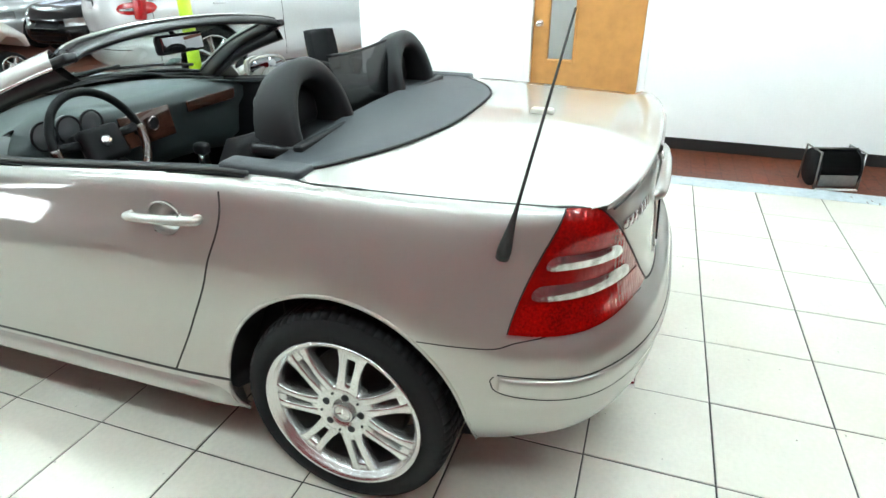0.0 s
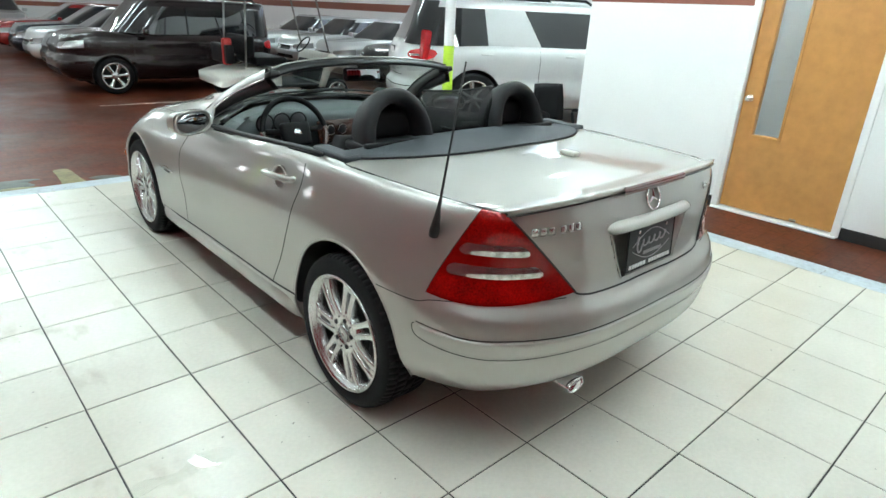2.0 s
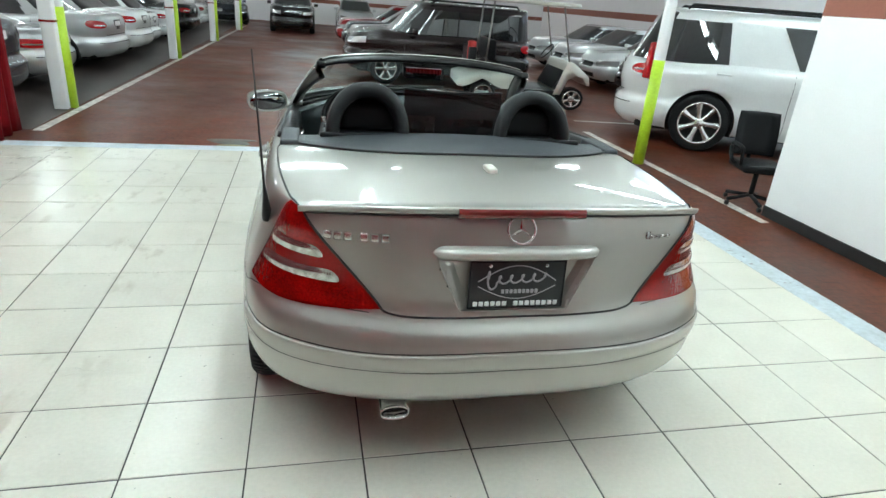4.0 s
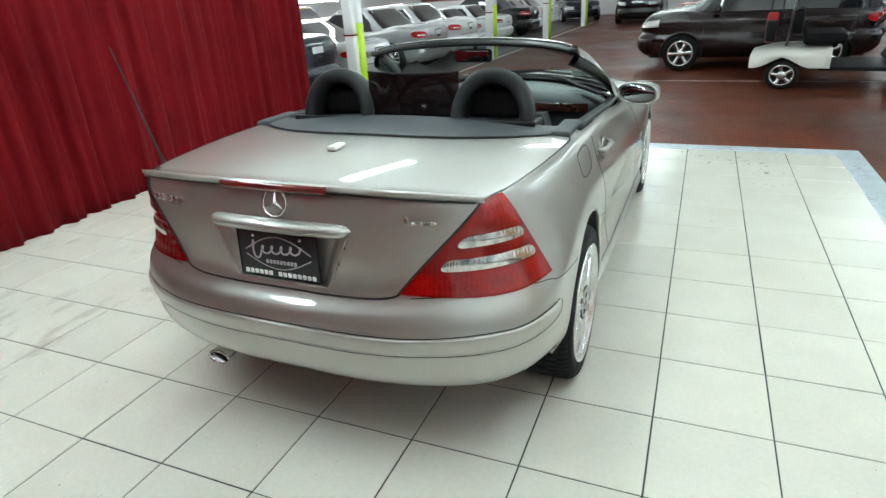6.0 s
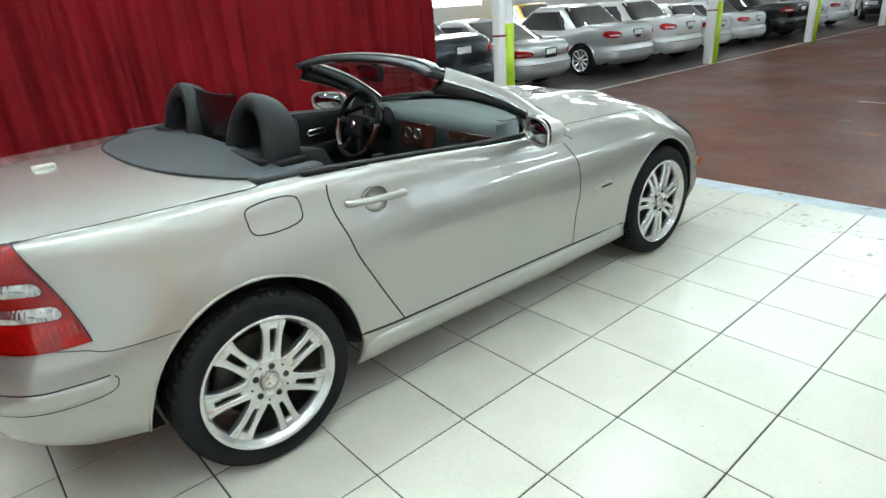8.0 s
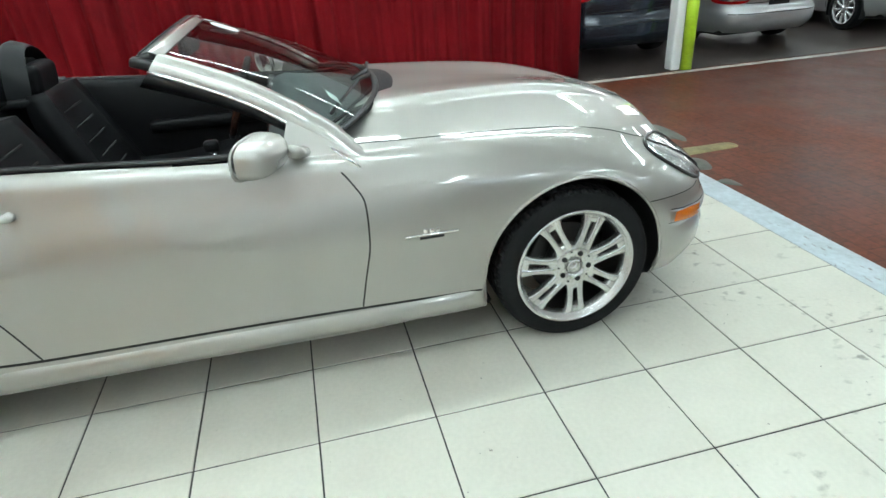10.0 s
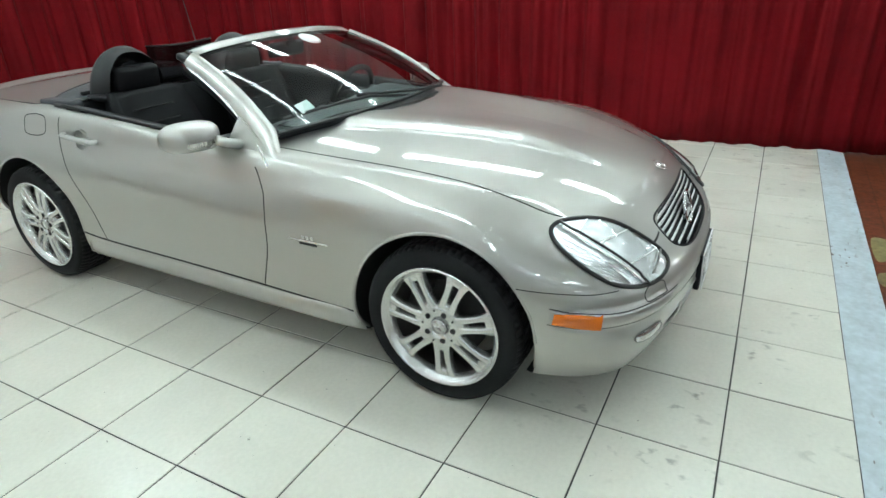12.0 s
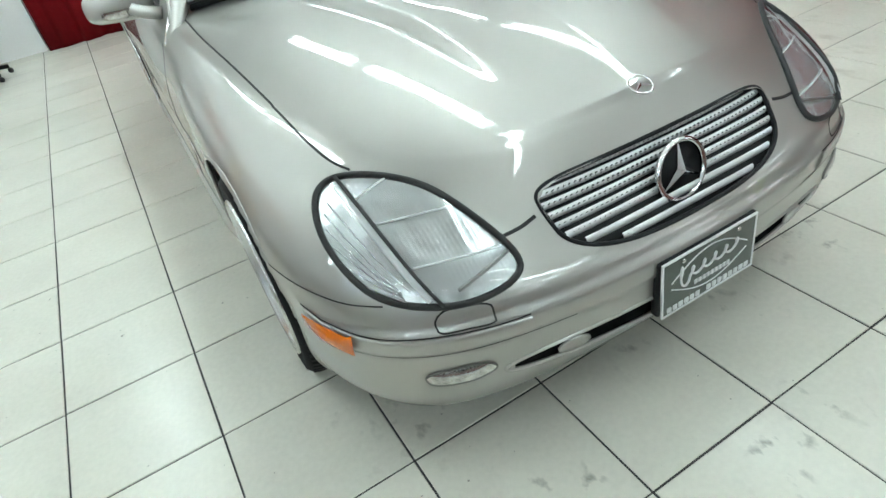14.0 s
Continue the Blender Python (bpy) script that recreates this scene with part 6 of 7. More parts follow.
part("dashboard", bm, M_DASH, ck, "dark grey soft dashboard")
part("airbag_seam", tube([(.18, .28, .902), (.52, .27, .893), (.54, .40, .895), (.22, .42, .905), (.18, .28, .902)], .002, 5), M_SEAM, ck)
part("wood_panel", box(.28, .012, .13, (0, .148, .79), .004, Matrix.Rotation(-.15, 4, "X")), M_WOOD, ck, "walnut centre panel")
part("wood_panel", box(.34, .010, .05, (.42, .152, .82), .004), M_WOOD, ck)
for xx in (-.06, 0.02):
    part("vent", disc(.027, .014, 24, (xx, .138, .80), "Y", .004), M_BLACK, ck)
    part("vent_ring", tube([(xx + .028 * math.cos(2 * math.pi * k / 24), .131, .80 + .028 * math.sin(2 * math.pi * k / 24)) for k in range(24)], .0028, 6, True), M_CHROME, ck, "bright vent ring")
for k, xx in enumerate((-.46, -.36, -.26)):
    part("gauge", disc(.052 if k == 1 else .045, .02, 28, (xx, .165, .865), "Y", .004), M_DIAL, ck, "round dial")
    part("gauge_ring", tube([(xx + .05 * math.cos(2 * math.pi * t / 24), .153, .865 + .05 * math.sin(2 * math.pi * t / 24)) for t in range(24)], .005, 6, True), M_BLACK, ck)
part("console", box(.22, .95, .26, (0, -.28, .47), .04, seg=3), M_LEATHER, ck, "black centre console")
part("console_wood", box(.15, .34, .012, (0, -.12, .605), .004), M_WOOD, ck)
part("gear_lever", tube([(0, -.10, .60), (0, -.115, .70)], .012, 8), M_CHROME, ck)
part("gear_knob", box(.05, .065, .05, (0, -.118, .72), .02, seg=3), M_LEATHER, ck)

# steering wheel
sw_ = empty("steering_wheel")
sw_.parent = ck
sw_.matrix_basis = pose(-.36, .005, .835, 68, 0, 0)
rim_pts = [(.185 * math.cos(2 * math.pi * k / 48), .185 * math.sin(2 * math.pi * k / 48), 0) for k in range(48)]
part("steering_rim", tube(rim_pts, .0155, 10, True), M_LEATHER, ck, "black leather rim").matrix_basis = sw_.matrix_basis
for a0, a1 in ((-.9, .1), (3.05, 4.05)):
    seg_ = [(.185 * math.cos(a0 + (a1 - a0) * k / 14), .185 * math.sin(a0 + (a1 - a0) * k / 14), 0) for k in range(15)]
    part("wood_grip", tube(seg_, .0168, 10), M_WOOD, ck, "walnut rim section").matrix_basis = sw_.matrix_basis
part("airbag_pad", box(.17, .13, .05, (0, -.01, .0), .022, seg=3), M_LEATHER, ck).matrix_basis = sw_.matrix_basis
part("wheel_badge", disc(.022, .006, 20, (0, -.005, .027), "Z", .002), M_CHROME, ck).matrix_basis = sw_.matrix_basis
for a in (0.1, math.pi - .1, -math.pi / 2 - .5, -math.pi / 2 + .5):
    part("steering_spoke", tube([(.06 * math.cos(a), .06 * math.sin(a), -.008), (.18 * math.cos(a), .18 * math.sin(a), 0)], .016, 8, flat=.5), M_LEATHER, ck).matrix_basis = sw_.matrix_basis
part("column_shroud", tube([(-.36, .03, .825), (-.36, .22, .76)], .055, 12), M_BLACK, ck)
bpy.data.objects.remove(sw_)


# seats
def seat(sx):
    e = empty("seat")
    e.parent = car
    tagged(e, "black leather sports seat with headrest")
    rows = []
    for k in range(15):
        f = k / 14
        yy = -.56 + .50 * f
        zz = .50 + .05 * f - .02 * math.sin(math.pi * f)
        rows.append([(sx + w, yy, zz + h) for w, h in ((-.25, -.12), (-.25, .03), (-.20, .055), (-.16, .02), (0, .01), (.16, .02), (.20, .055), (.25, .03), (.25, -.12))])
    bm = grid_mesh(rows)
    bmesh.ops.recalc_face_normals(bm, faces=bm.faces)
    part("cushion", bm, M_LEATHER, e)
    part("seat_base", box(.46, .5, .14, (sx, -.30, .40), .03), M_BLACK, e)
    rows = []
    for k in range(19):
        f = k / 18
        w = .25 - .05 * f ** 2
        yy = -.58 - .20 * f
        zz = .50 + .47 * f
        th = .11 * (1 - f ** 6 * .6)
        rows.append([(sx + w * c_, yy + (.045 * abs(c_) ** 2 if d_ else -th) , zz) for c_, d_ in ((-.9, 0), (-1, 1), (-.8, 1), (-.5, 1), (0, 1), (.5, 1), (.8, 1), (1, 1), (.9, 0), (0, 0))])
    bm = grid_mesh(rows, close_v=True)
    bm.verts.ensure_lookup_table()
    bm.faces.new([bm.verts[18 * 10 + j] for j in range(10)])
    bmesh.ops.recalc_face_normals(bm, faces=bm.faces)
    part("backrest", bm, M_LEATHER, e)
    for k in range(5):
        part("pleat", tube([(sx - .12, -.60 - .03 * k, .60 + .07 * k), (sx + .12, -.60 - .03 * k, .60 + .07 * k)], .004, 6), M_SEAM, e)
    part("headrest", box(.25, .085, .13, (sx, -.815, 1.02), .040, Matrix.Rotation(-.1, 4, "X"), seg=4), M_LEATHER, e, "padded headrest")
    for s in (-.05, .05):
        part("headrest_post", tube([(sx + s, -.805, .93), (sx + s, -.81, .98)], .007, 8), M_CHROME, e)
    return e


seat(.37)
seat(-.37)


# roll hoops with dark filling, and the net between them
def hoop(sx):
    e = empty("roll_hoop")
    e.parent = car
    tagged(e, "black padded roll hoop")
    def arch(w, h, z0, k):
        a = math.pi * k / 32
        ca, sa = math.cos(a), math.sin(a)
        return w * math.copysign(abs(ca) ** .92, ca), z0 + h * abs(sa) ** .88
    shell, mouth = [], []
    for k in range(33):
        row = []
        for w, h, yy in ((.160, .205, -.815), (.174, .220, -.855), (.182, .232, -.925), (.178, .228, -.952), (.168, .217, -.966), (.150, .198, -.967), (.134, .180, -.958), (.124, .168, -.935), (.120, .162, -.890), (.118, .158, -.840)):
            x_, z_ = arch(w, h, .945, k)
            f = (z_ - .945) / .232
            row.append((sx + x_, -.95 + (yy + .95) * (1 - .45 * f * f) + .055 * f, z_))
        shell.append(row)
        mouth.append(Vector(row[-1]))
    bm = grid_mesh(shell)
    bmesh.ops.recalc_face_normals(bm, faces=bm.faces)
    part("hoop", bm, M_HOOP, e, "grained black hoop")
    part("hoop_base", box(.385, .16, .035, (sx, -.885, .945), .014, seg=3), M_HOOP, e)
    c = Vector((sx, -.835, 1.00))
    bm = grid_mesh([[c, c.lerp(q, .5), q] for q in mouth])
    part("filling", bm, M_FABRIC, e, "dark fabric filling")
    return e


hoop(.375)
hoop(-.375)
rows = []
for k in range(17):
    xx = -.22 + .44 * k / 16
    rows.append([(xx, -.90, .95), (xx, -.895, 1.04), (xx, -.885, 1.158 - .010 * math.cos(math.pi * xx / .44))])
net = grid_mesh(rows)
part("draught_net", net, M_NET, car, "see-through black draught net").visible_shadow = False
part("net_rail", tube([(r[2][0], r[2][1], r[2][2]) for r in rows], .005, 6), M_BLACK, car)
part("hoop_rail", box(1.16, .03, .022, (0, -.975, .965), .008), M_BLACK, car, "black rail under the hoops")

# tonneau panel between hoops and boot lid
rows = []
for k in range(41):
    a = -1 + 2 * k / 40
    xx = .715 * a
    yr = -1.315 + .285 * abs(a) ** 2.5
    yf = -.94
    row = []
    for t in range(9):
        yy = yr + (yf - yr) * t / 8
        zz = TREE.ray_cast(Vector((xx, yy, 1.4)), Vector((0, 0, -1)))
        z0 = zz[0].z if zz[0] is not None else .93
        row.append((xx, yy, z0 + .004 + .006 * min(1, t / 2)))
    rows.append(row)
bm = grid_mesh(rows)
bmesh.ops.recalc_face_normals(bm, faces=bm.faces)
part("tonneau_panel", bm, M_TONNEAU, car, "grey vinyl tonneau panel")
part("tonneau_edge", tube([r[0] for r in rows], .005, 6), M_SEAM, car)
for s in (1, -1):
    part("hinge_cover", box(.075, .25, .034, (s * .70, -.955, .945), .014, Matrix.Rotation(0, 4, "Z"), seg=3), M_TONNEAU, car, "grey corner cover")

# ---------------------------------------------------------------- mirrors, handles, aerial
def side_mirror(s):
    e = empty("side_mirror")
    swing = Matrix.Translation((s * .80, .22, 0)) @ Matrix.Rotation(-s * .42, 4, "Z") @ Matrix.Translation((-s * .80, -.22, 0))
    e.parent = car
    tagged(e, "champagne door mirror with a clear indicator band")
    rows = []
    prof = [(0, .0), (.04, .35), (.14, .68), (.35, .88), (.65, .97), (1.0, 1.0)]
    for k in range(28):
        a = 2 * math.pi * k / 28
        ca, sa = math.cos(a), math.sin(a)
        ox = .113 * math.copysign(abs(ca) ** .58, ca)
        oz = (.060 if sa > 0 else .052) * math.copysign(abs(sa) ** .62, sa)
        row = []
        for d_, w in prof:
            row.append((s * (.893 + ox * w * (1.0 if ox * 1 > 0 else 1.0)), .255 - .092 * d_ + .03 * w * (0.905 - .905), .908 + oz * w))
        rows.append(row)
    bm = grid_mesh(rows, close_u=True)
    bmesh.ops.remove_doubles(bm, verts=bm.verts, dist=.0005)
    bmesh.ops.recalc_face_normals(bm, faces=bm.faces)
    part("shell", bm, M_PAINT, e, "champagne shell").matrix_basis = swing
    bm = disc(.1, .006, 40, (0, 0, 0), "Y", .001)
    bmesh.ops.scale(bm, vec=(1.04, 1, .50), verts=bm.verts)
    bmesh.ops.rotate(bm, matrix=Matrix.Rotation(s * .0, 3, "Z"), verts=bm.verts)
    bmesh.ops.translate(bm, vec=(s * .893, .152, .908), verts=bm.verts)
    part("mirror_glass", bm, M_MIRROR, e, "mirror glass").matrix_basis = swing
    rim_ = []
    for k in range(28):
        a = 2 * math.pi * k / 28
        ca, sa = math.cos(a), math.sin(a)
        rim_.append((s * (.893 + .112 * math.copysign(abs(ca) ** .7, ca)), .15, .908 + .055 * math.copysign(abs(sa) ** .75, sa)))
    part("mirror_rim", tube(rim_, .006, 6, True), M_PAINT, e).matrix_basis = swing
    rows = []
    for k in range(15):
        f = k / 14
        xx = .808 + .185 * f
        yy = .259 - .08 * max(0, (f - .55) / .45) ** 2 - .02 * max(0, (.2 - f) / .2)
        rows.append([(s * xx, yy - .004, .905), (s * xx, yy - .004 , .889), (s * xx, yy - .018, .873)])
    bm = grid_mesh(rows)
    bmesh.ops.recalc_face_normals(bm, faces=bm.faces)
    part("indicator_band", bm, M_CLEAR, e, "clear indicator band").matrix_basis = swing
    part("foot", tube([(s * .745, .27, .868), (s * .80, .255, .885), (s * .83, .24, .90)], .03, 10, flat=.7), M_PAINT, e)
    tri = bmesh.new()
    vs = [tri.verts.new(q) for q in ((s * .752, .44, .842), (s * .752, .20, .858), (s * .70, .24, .965), (s * .738, .44, .84), (s * .738, .20, .856), (s * .688, .24, .962))]
    for f in ((0, 1, 2), (3, 5, 4), (0, 3, 4, 1), (1, 4, 5, 2), (2, 5, 3, 0)):
        tri.faces.new([vs[q] for q in f])
    bmesh.ops.recalc_face_normals(tri, faces=tri.faces)
    part("mirror_triangle", tri, M_PAINT, e, smooth=False)
    return e


side_mirror(1)
side_mirror(-1)
for s, dpart in ((1, door_r), (-1, door_l)):
    q0, n0 = shoot((0, -.69, .812), (s * .83, -.69, .812), 0)
    cup = []
    for k in range(36):
        a = 2 * math.pi * k / 36
        ca, sa = CUP_A * math.cos(a), CUP_B * math.sin(a)
        rim_q = shoot((0, CUP_Y + ca, CUP_Z + sa), (s * .83, CUP_Y + ca, CUP_Z + sa), 0)[0]
        cup.append([rim_q] + [Vector((rim_q.x - s * dd, CUP_Y + ca * f, CUP_Z + sa * f)) for f, dd in ((.97, .012), (.85, .026), (.6, .036), (.3, .040), (.02, .041))])
    cup = grid_mesh(cup, close_u=True)
    bmesh.ops.recalc_face_normals(cup, faces=cup.faces)
    part("handle_cup", cup, M_PAINT, dpart)
    part("cup_edge", tube([q0 + Vector((s * .003, .054 * math.cos(2 * math.pi * k / 30), .046 * math.sin(2 * math.pi * k / 30))) for k in range(30)], .0028, 6, True), M_PAINT, dpart)
    ha, _ = shoot((0, -.80, .815), (s * .83, -.80, .820), .022)
    hb2, _ = shoot((0, -.585, .81), (s * .83, -.585, .804), .022)
    hm = ha.lerp(hb2, .5) + Vector((s * .006, 0, 0))
    part("door_handle", tube(catmull([ha - Vector((s * .018, .0, 0)), ha, hm, hb2, hb2 - Vector((s * .018, 0, 0))], 21), .0150, 12, flat=.85), M_PAINT, dpart, "champagne grab handle")
    part("handle_joint", tube([ha + Vector((s * .0, .04, .0175)), ha + Vector((s * .017, .04, 0)), ha + Vector((0, .04, -.0175))], .0015, 5), M_SEAM, dpart)
    part("jack_cover", ribbon([(s * .83, -.73, .275), (s * .83, -.67, .275), (s * .83, -.67, .245), (s * .83, -.73, .245)], .0025, closed=True, n=40), M_SEAM, car)
    part("jack_cover", ribbon([(s * .83, .56, .275), (s * .83, .62, .275), (s * .83, .62, .245), (s * .83, .56, .245)], .0025, closed=True, n=40), M_SEAM, car)
# whip aerial on the left rear wing
aq, an = snap((-.80, -1.62, .835), 0)
ad = Vector((-.03, -.22, 1)).normalized()
pts = [aq + ad * t for t in (0, .02, .06, .10, .14, .55)]
part("aerial", tube(pts, .004, 10, radii=[.016, .017, .012, .007, .004, .0022]), M_RUBBER, car, "black whip aerial")


# ---------------------------------------------------------------- other cars in the hall
def outline(a, b_, n=4.5, k=28):
    """Points of a rounded rectangle in plan, from the rear middle anticlockwise."""
    out = []
    for i in range(k):
        t = -math.pi / 2 + 2 * math.pi * i / k
        c, s = math.cos(t), math.sin(t)
        out.append((a * math.copysign(abs(c) ** (2 / n), c), b_ * math.copysign(abs(s) ** (2 / n), s)))
    return out


WHEEL_DATA = {}


def plain_wheel(parent, x, y, r, s, style, turn):
    """Tyre, rim and spokes of a parked car's wheel; meshes are shared."""
    key = (round(r, 3), s, style)
    if key not in WHEEL_DATA:
        hw, rr = .105, r * .70
        ty = lathe([(rr, -hw + .01), (r * .9, -hw), (r - .008, -hw + .015), (r, -hw + .05), (r, hw - .05), (r - .008, hw - .015), (r * .9, hw), (rr, hw - .01)], 36)
        rm_ = lathe([(rr + .008, s * (hw - .004)), (rr, s * (hw + .002)), (rr - .014, s * (hw - .004)), (rr - .02, s * .03), (rr - .01, -s * hw)], 36)
        n = {"five": 5, "six": 6, "seven": 7, "ten": 10}[style]
        sp_ = bmesh.new()
        for k in range(n):
            a0 = math.pi / 2 + 2 * math.pi * k / n
            w = .8 * math.pi * rr / n * .42
            rows = []
            for q, ww, z_ in ((.04, w * .8, hw - .02), (rr * .6, w * .75, hw - .012), (rr - .005, w * 1.25, hw - .014)):
                cen, tt = Vector((0, math.cos(a0), math.sin(a0))) * q, Vector((0, -math.sin(a0), math.cos(a0)))
                rows.append([cen - tt * ww + Vector((s * (z_ - .03), 0, 0)), cen - tt * ww * .8 + Vector((s * z_, 0, 0)), cen + tt * ww * .8 + Vector((s * z_, 0, 0)), cen + tt * ww + Vector((s * (z_ - .03), 0, 0))])
            g = grid_mesh(rows)
            bmesh.ops.recalc_face_normals(g, faces=g.faces)
            sp_ = join(sp_, g)
        sp_ = join(sp_, disc(.06, .04, 20, (s * (hw - .03), 0, 0), "X", .006))
        bk = disc(rr - .01, .01, 28, (s * .02, 0, 0), "X")
        out = []
        for nm, bm, m_ in (("tyre", ty, M_TYRE), ("rim", rm_, M_ALLOY), ("spokes", sp_, M_ALLOY), ("brake", bk, M_RUBBER)):
            me = bpy.data.meshes.new(nm)
            bm.to_mesh(me)
            bm.free()
            for p in me.polygons:
                p.use_smooth = True
            me.materials.append(m_)
            out.append((nm, me))
        WHEEL_DATA[key] = out
    e = empty("wheel", pose(x, y, r, turn, 0, 0))
    e.parent = parent
    for nm, me in WHEEL_DATA[key]:
        o = new(nm, me)
        o.parent = e
    return e


def parked_car(name, label, m, L, W, H, paint, deck, belt, hood, nose, base, top, axles, r=.32, style="five", inset=.22, n=5.0, group="", plate_m=None, lowtrim=None,
               tail=None, head=None, rails=False, boxy=1.0, pillars=((-1, .20), (.93, 2)), wrap=False, post=.50, post_m=None):
    """A closed car, nose to +y: body, glasshouse, wheels, lamps, plate. Heights: boot deck, belt, bonnet, nose edge.
    base and top: y range of the glasshouse at the belt and at the roof."""
    e = tagged(empty(name, m), label, "car", group)
    a, b_ = W / 2, L / 2

    def topz(y):
        return float(np.interp(y, [-b_, base[0] + .02, base[0] + .25, base[1] - .1, base[1] + .25, b_ - .25, b_], [deck - .03, deck, belt, belt, hood + .03, hood - .02, nose]))
    lv = []
    for zz, da, db in ((.24, .07, .12), (.34, .015, .02), (.50, 0, 0), (.545, .004, .012), (.575, .010, .048), (.68, .010, .052)):
        lv.append([(x, y, min(zz, topz(y) - .1)) for x, y in outline(a - da, b_ - db, n)])
    lv.append([(x, y, topz(y) - .06) for x, y in outline(a - .035, b_ - .075, n)])
    lv.append([(x, y, topz(y)) for x, y in outline(a - .10, b_ - .12, n)])
    for f in (.35, .7, 1.0):
        lv.append([(x * (1 - f), y * (1 - f * .25), topz(y * (1 - f * .25)) + .02 * (1 - (1 - f) ** 2)) for x, y in outline(a - .10, b_ - .12, n)])
    Kc = np.array(lv).transpose(1, 0, 2)
    U_, _, _ = spline_rows(Kc, 168, True)
    V_, _, _ = spline_rows(U_.transpose(1, 0, 2), 44, False)
    P = V_.transpose(1, 0, 2).copy()
    tree = BVHTree.FromPolygons([Vector(q) for q in P.reshape(-1, 3)], [(i * 44 + j, ((i + 1) % 168) * 44 + j, ((i + 1) % 168) * 44 + j + 1, i * 44 + j + 1) for i in range(168) for j in range(43)])
    cut = np.zeros(P.shape[:2], bool)
    ar = r + .045
    for ay in axles:
        dy, dz = P[..., 1] - ay, P[..., 2] - r
        d = np.hypot(dy, dz)
        inn = (d < ar) & (np.abs(P[..., 0]) > a * .6)
        near = inn & (d > ar - .085)
        sc = np.where(near, ar / np.maximum(d, 1e-6), 1.0)
        P[..., 1] = np.where(near, ay + dy * sc, P[..., 1])
        P[..., 2] = np.where(near, r + dz * sc, P[..., 2])
        cut |= inn & ~near
    fs, lo = [], []
    for i in range(168):
        k = (i + 1) % 168
        for j in range(43):
            if cut[i, j] or cut[k, j] or cut[i, j + 1] or cut[k, j + 1]:
                continue
            (lo if lowtrim and P[i, j, 2] < .50 else fs).append((i * 44 + j, k * 44 + j, k * 44 + j + 1, i * 44 + j + 1))
    for nm, ff, mm in (("body", fs, paint), ("lower_cladding", lo, lowtrim)):
        if not ff:
            continue
        me = bpy.data.meshes.new(nm)
        ids = sorted({v for f in ff for v in f})
        rmp = {v: q for q, v in enumerate(ids)}
        pf = P.reshape(-1, 3)
        me.from_pydata([tuple(pf[v]) for v in ids], [], [[rmp[v] for v in f] for f in ff])
        for p in me.polygons:
            p.use_smooth = True
        me.materials.append(mm)
        ob = new(nm, me)
        ob.parent = e
    part("chassis", box(W * .80, L * .88, .5, (0, 0, .45), .05), M_RUBBER, e, "dark underbody")
    # glasshouse
    GL, RF = [], []
    g0, g1 = np.array(base), np.array(top)
    rings = []
    NG = 112
    for f in (0, .3, .6, .80, .93, 1.0, 1.03):
        y0, y1 = g0 * (1 - min(f, 1) ** boxy) + g1 * min(f, 1) ** boxy
        if f > 1:
            y0, y1 = y0 + .12, y1 - .12
        wa = (a - .09) * (1 - min(f, 1)) + (a - inset) * min(f, 1) - (.0 if f < .93 else .02 if f < 1 else .06 if f == 1.0 else .18)
        zz = belt - .03 + (H - belt + .03) * (f if f <= 1 else 1.0) + (.012 if f > 1 else 0)
        rings.append([(x, y + (y0 + y1) / 2, zz if f > 0 else max(topz(y + (y0 + y1) / 2) - .03, .5)) for x, y in outline(wa, (y1 - y0) / 2, 6.5, NG)])
    mid = (top[0] + top[1]) / 2
    rings.append([(0, (y - mid) * .6 + mid, H + .022) for x, y, z in rings[-1]])
    nf = len(rings)
    glass_rows = bmesh.new()
    roof_bm, post_bm = bmesh.new(), bmesh.new()
    for j in range(nf - 1):
        for i in range(NG):
            k = (i + 1) % NG
            q = [Vector(rings[j][i]), Vector(rings[j][k]), Vector(rings[j + 1][k]), Vector(rings[j + 1][i])]
            c = sum(q, Vector()) / 4
            y0 = min(p[1] for p in rings[j])
            y1 = max(p[1] for p in rings[j])
            wx = max(p[0] for p in rings[j])
            t = (c.y - y0) / (y1 - y0)
            rx = abs(c.x) / wx
            if j >= 4:
                tgt = roof_bm
            elif rx > .90 and (j >= 3 or any(p0 < t < p1 for p0, p1 in pillars)):
                tgt = roof_bm
            elif rx > .78 and (t < .06 and not wrap or t > .97):
                tgt = roof_bm
            elif rx > .9 and abs(t - post) < .03:
                tgt = post_bm
            elif rx > .9 and j == 3 and False:
                tgt = roof_bm
            else:
                tgt = glass_rows
            tgt.faces.new([tgt.verts.new(p) for p in q])
    for bm in (glass_rows, roof_bm, post_bm):
        bmesh.ops.remove_doubles(bm, verts=bm.verts, dist=.0008)
        bmesh.ops.recalc_face_normals(bm, faces=bm.faces)
    part("glasshouse", glass_rows, M_DARKGLASS, e, "dark glass")
    part("roof", roof_bm, paint, e)
    part("door_post", post_bm, post_m or M_RUBBER, e)
    for s in (1, -1):
        for k, ay in enumerate(axles):
            plain_wheel(e, s * (a - .115), ay, r, s, style, 17 * k + 9)
            bm = grid_mesh([[(s * (a - .02), ay + ar * math.cos(radians(t)), r + ar * math.sin(radians(t))), (s * (a - .30), ay + ar * math.cos(radians(t)), r + ar * math.sin(radians(t)))] for t in range(-20, 201, 10)])
            part("wheel_house", bm, M_RUBBER, e)

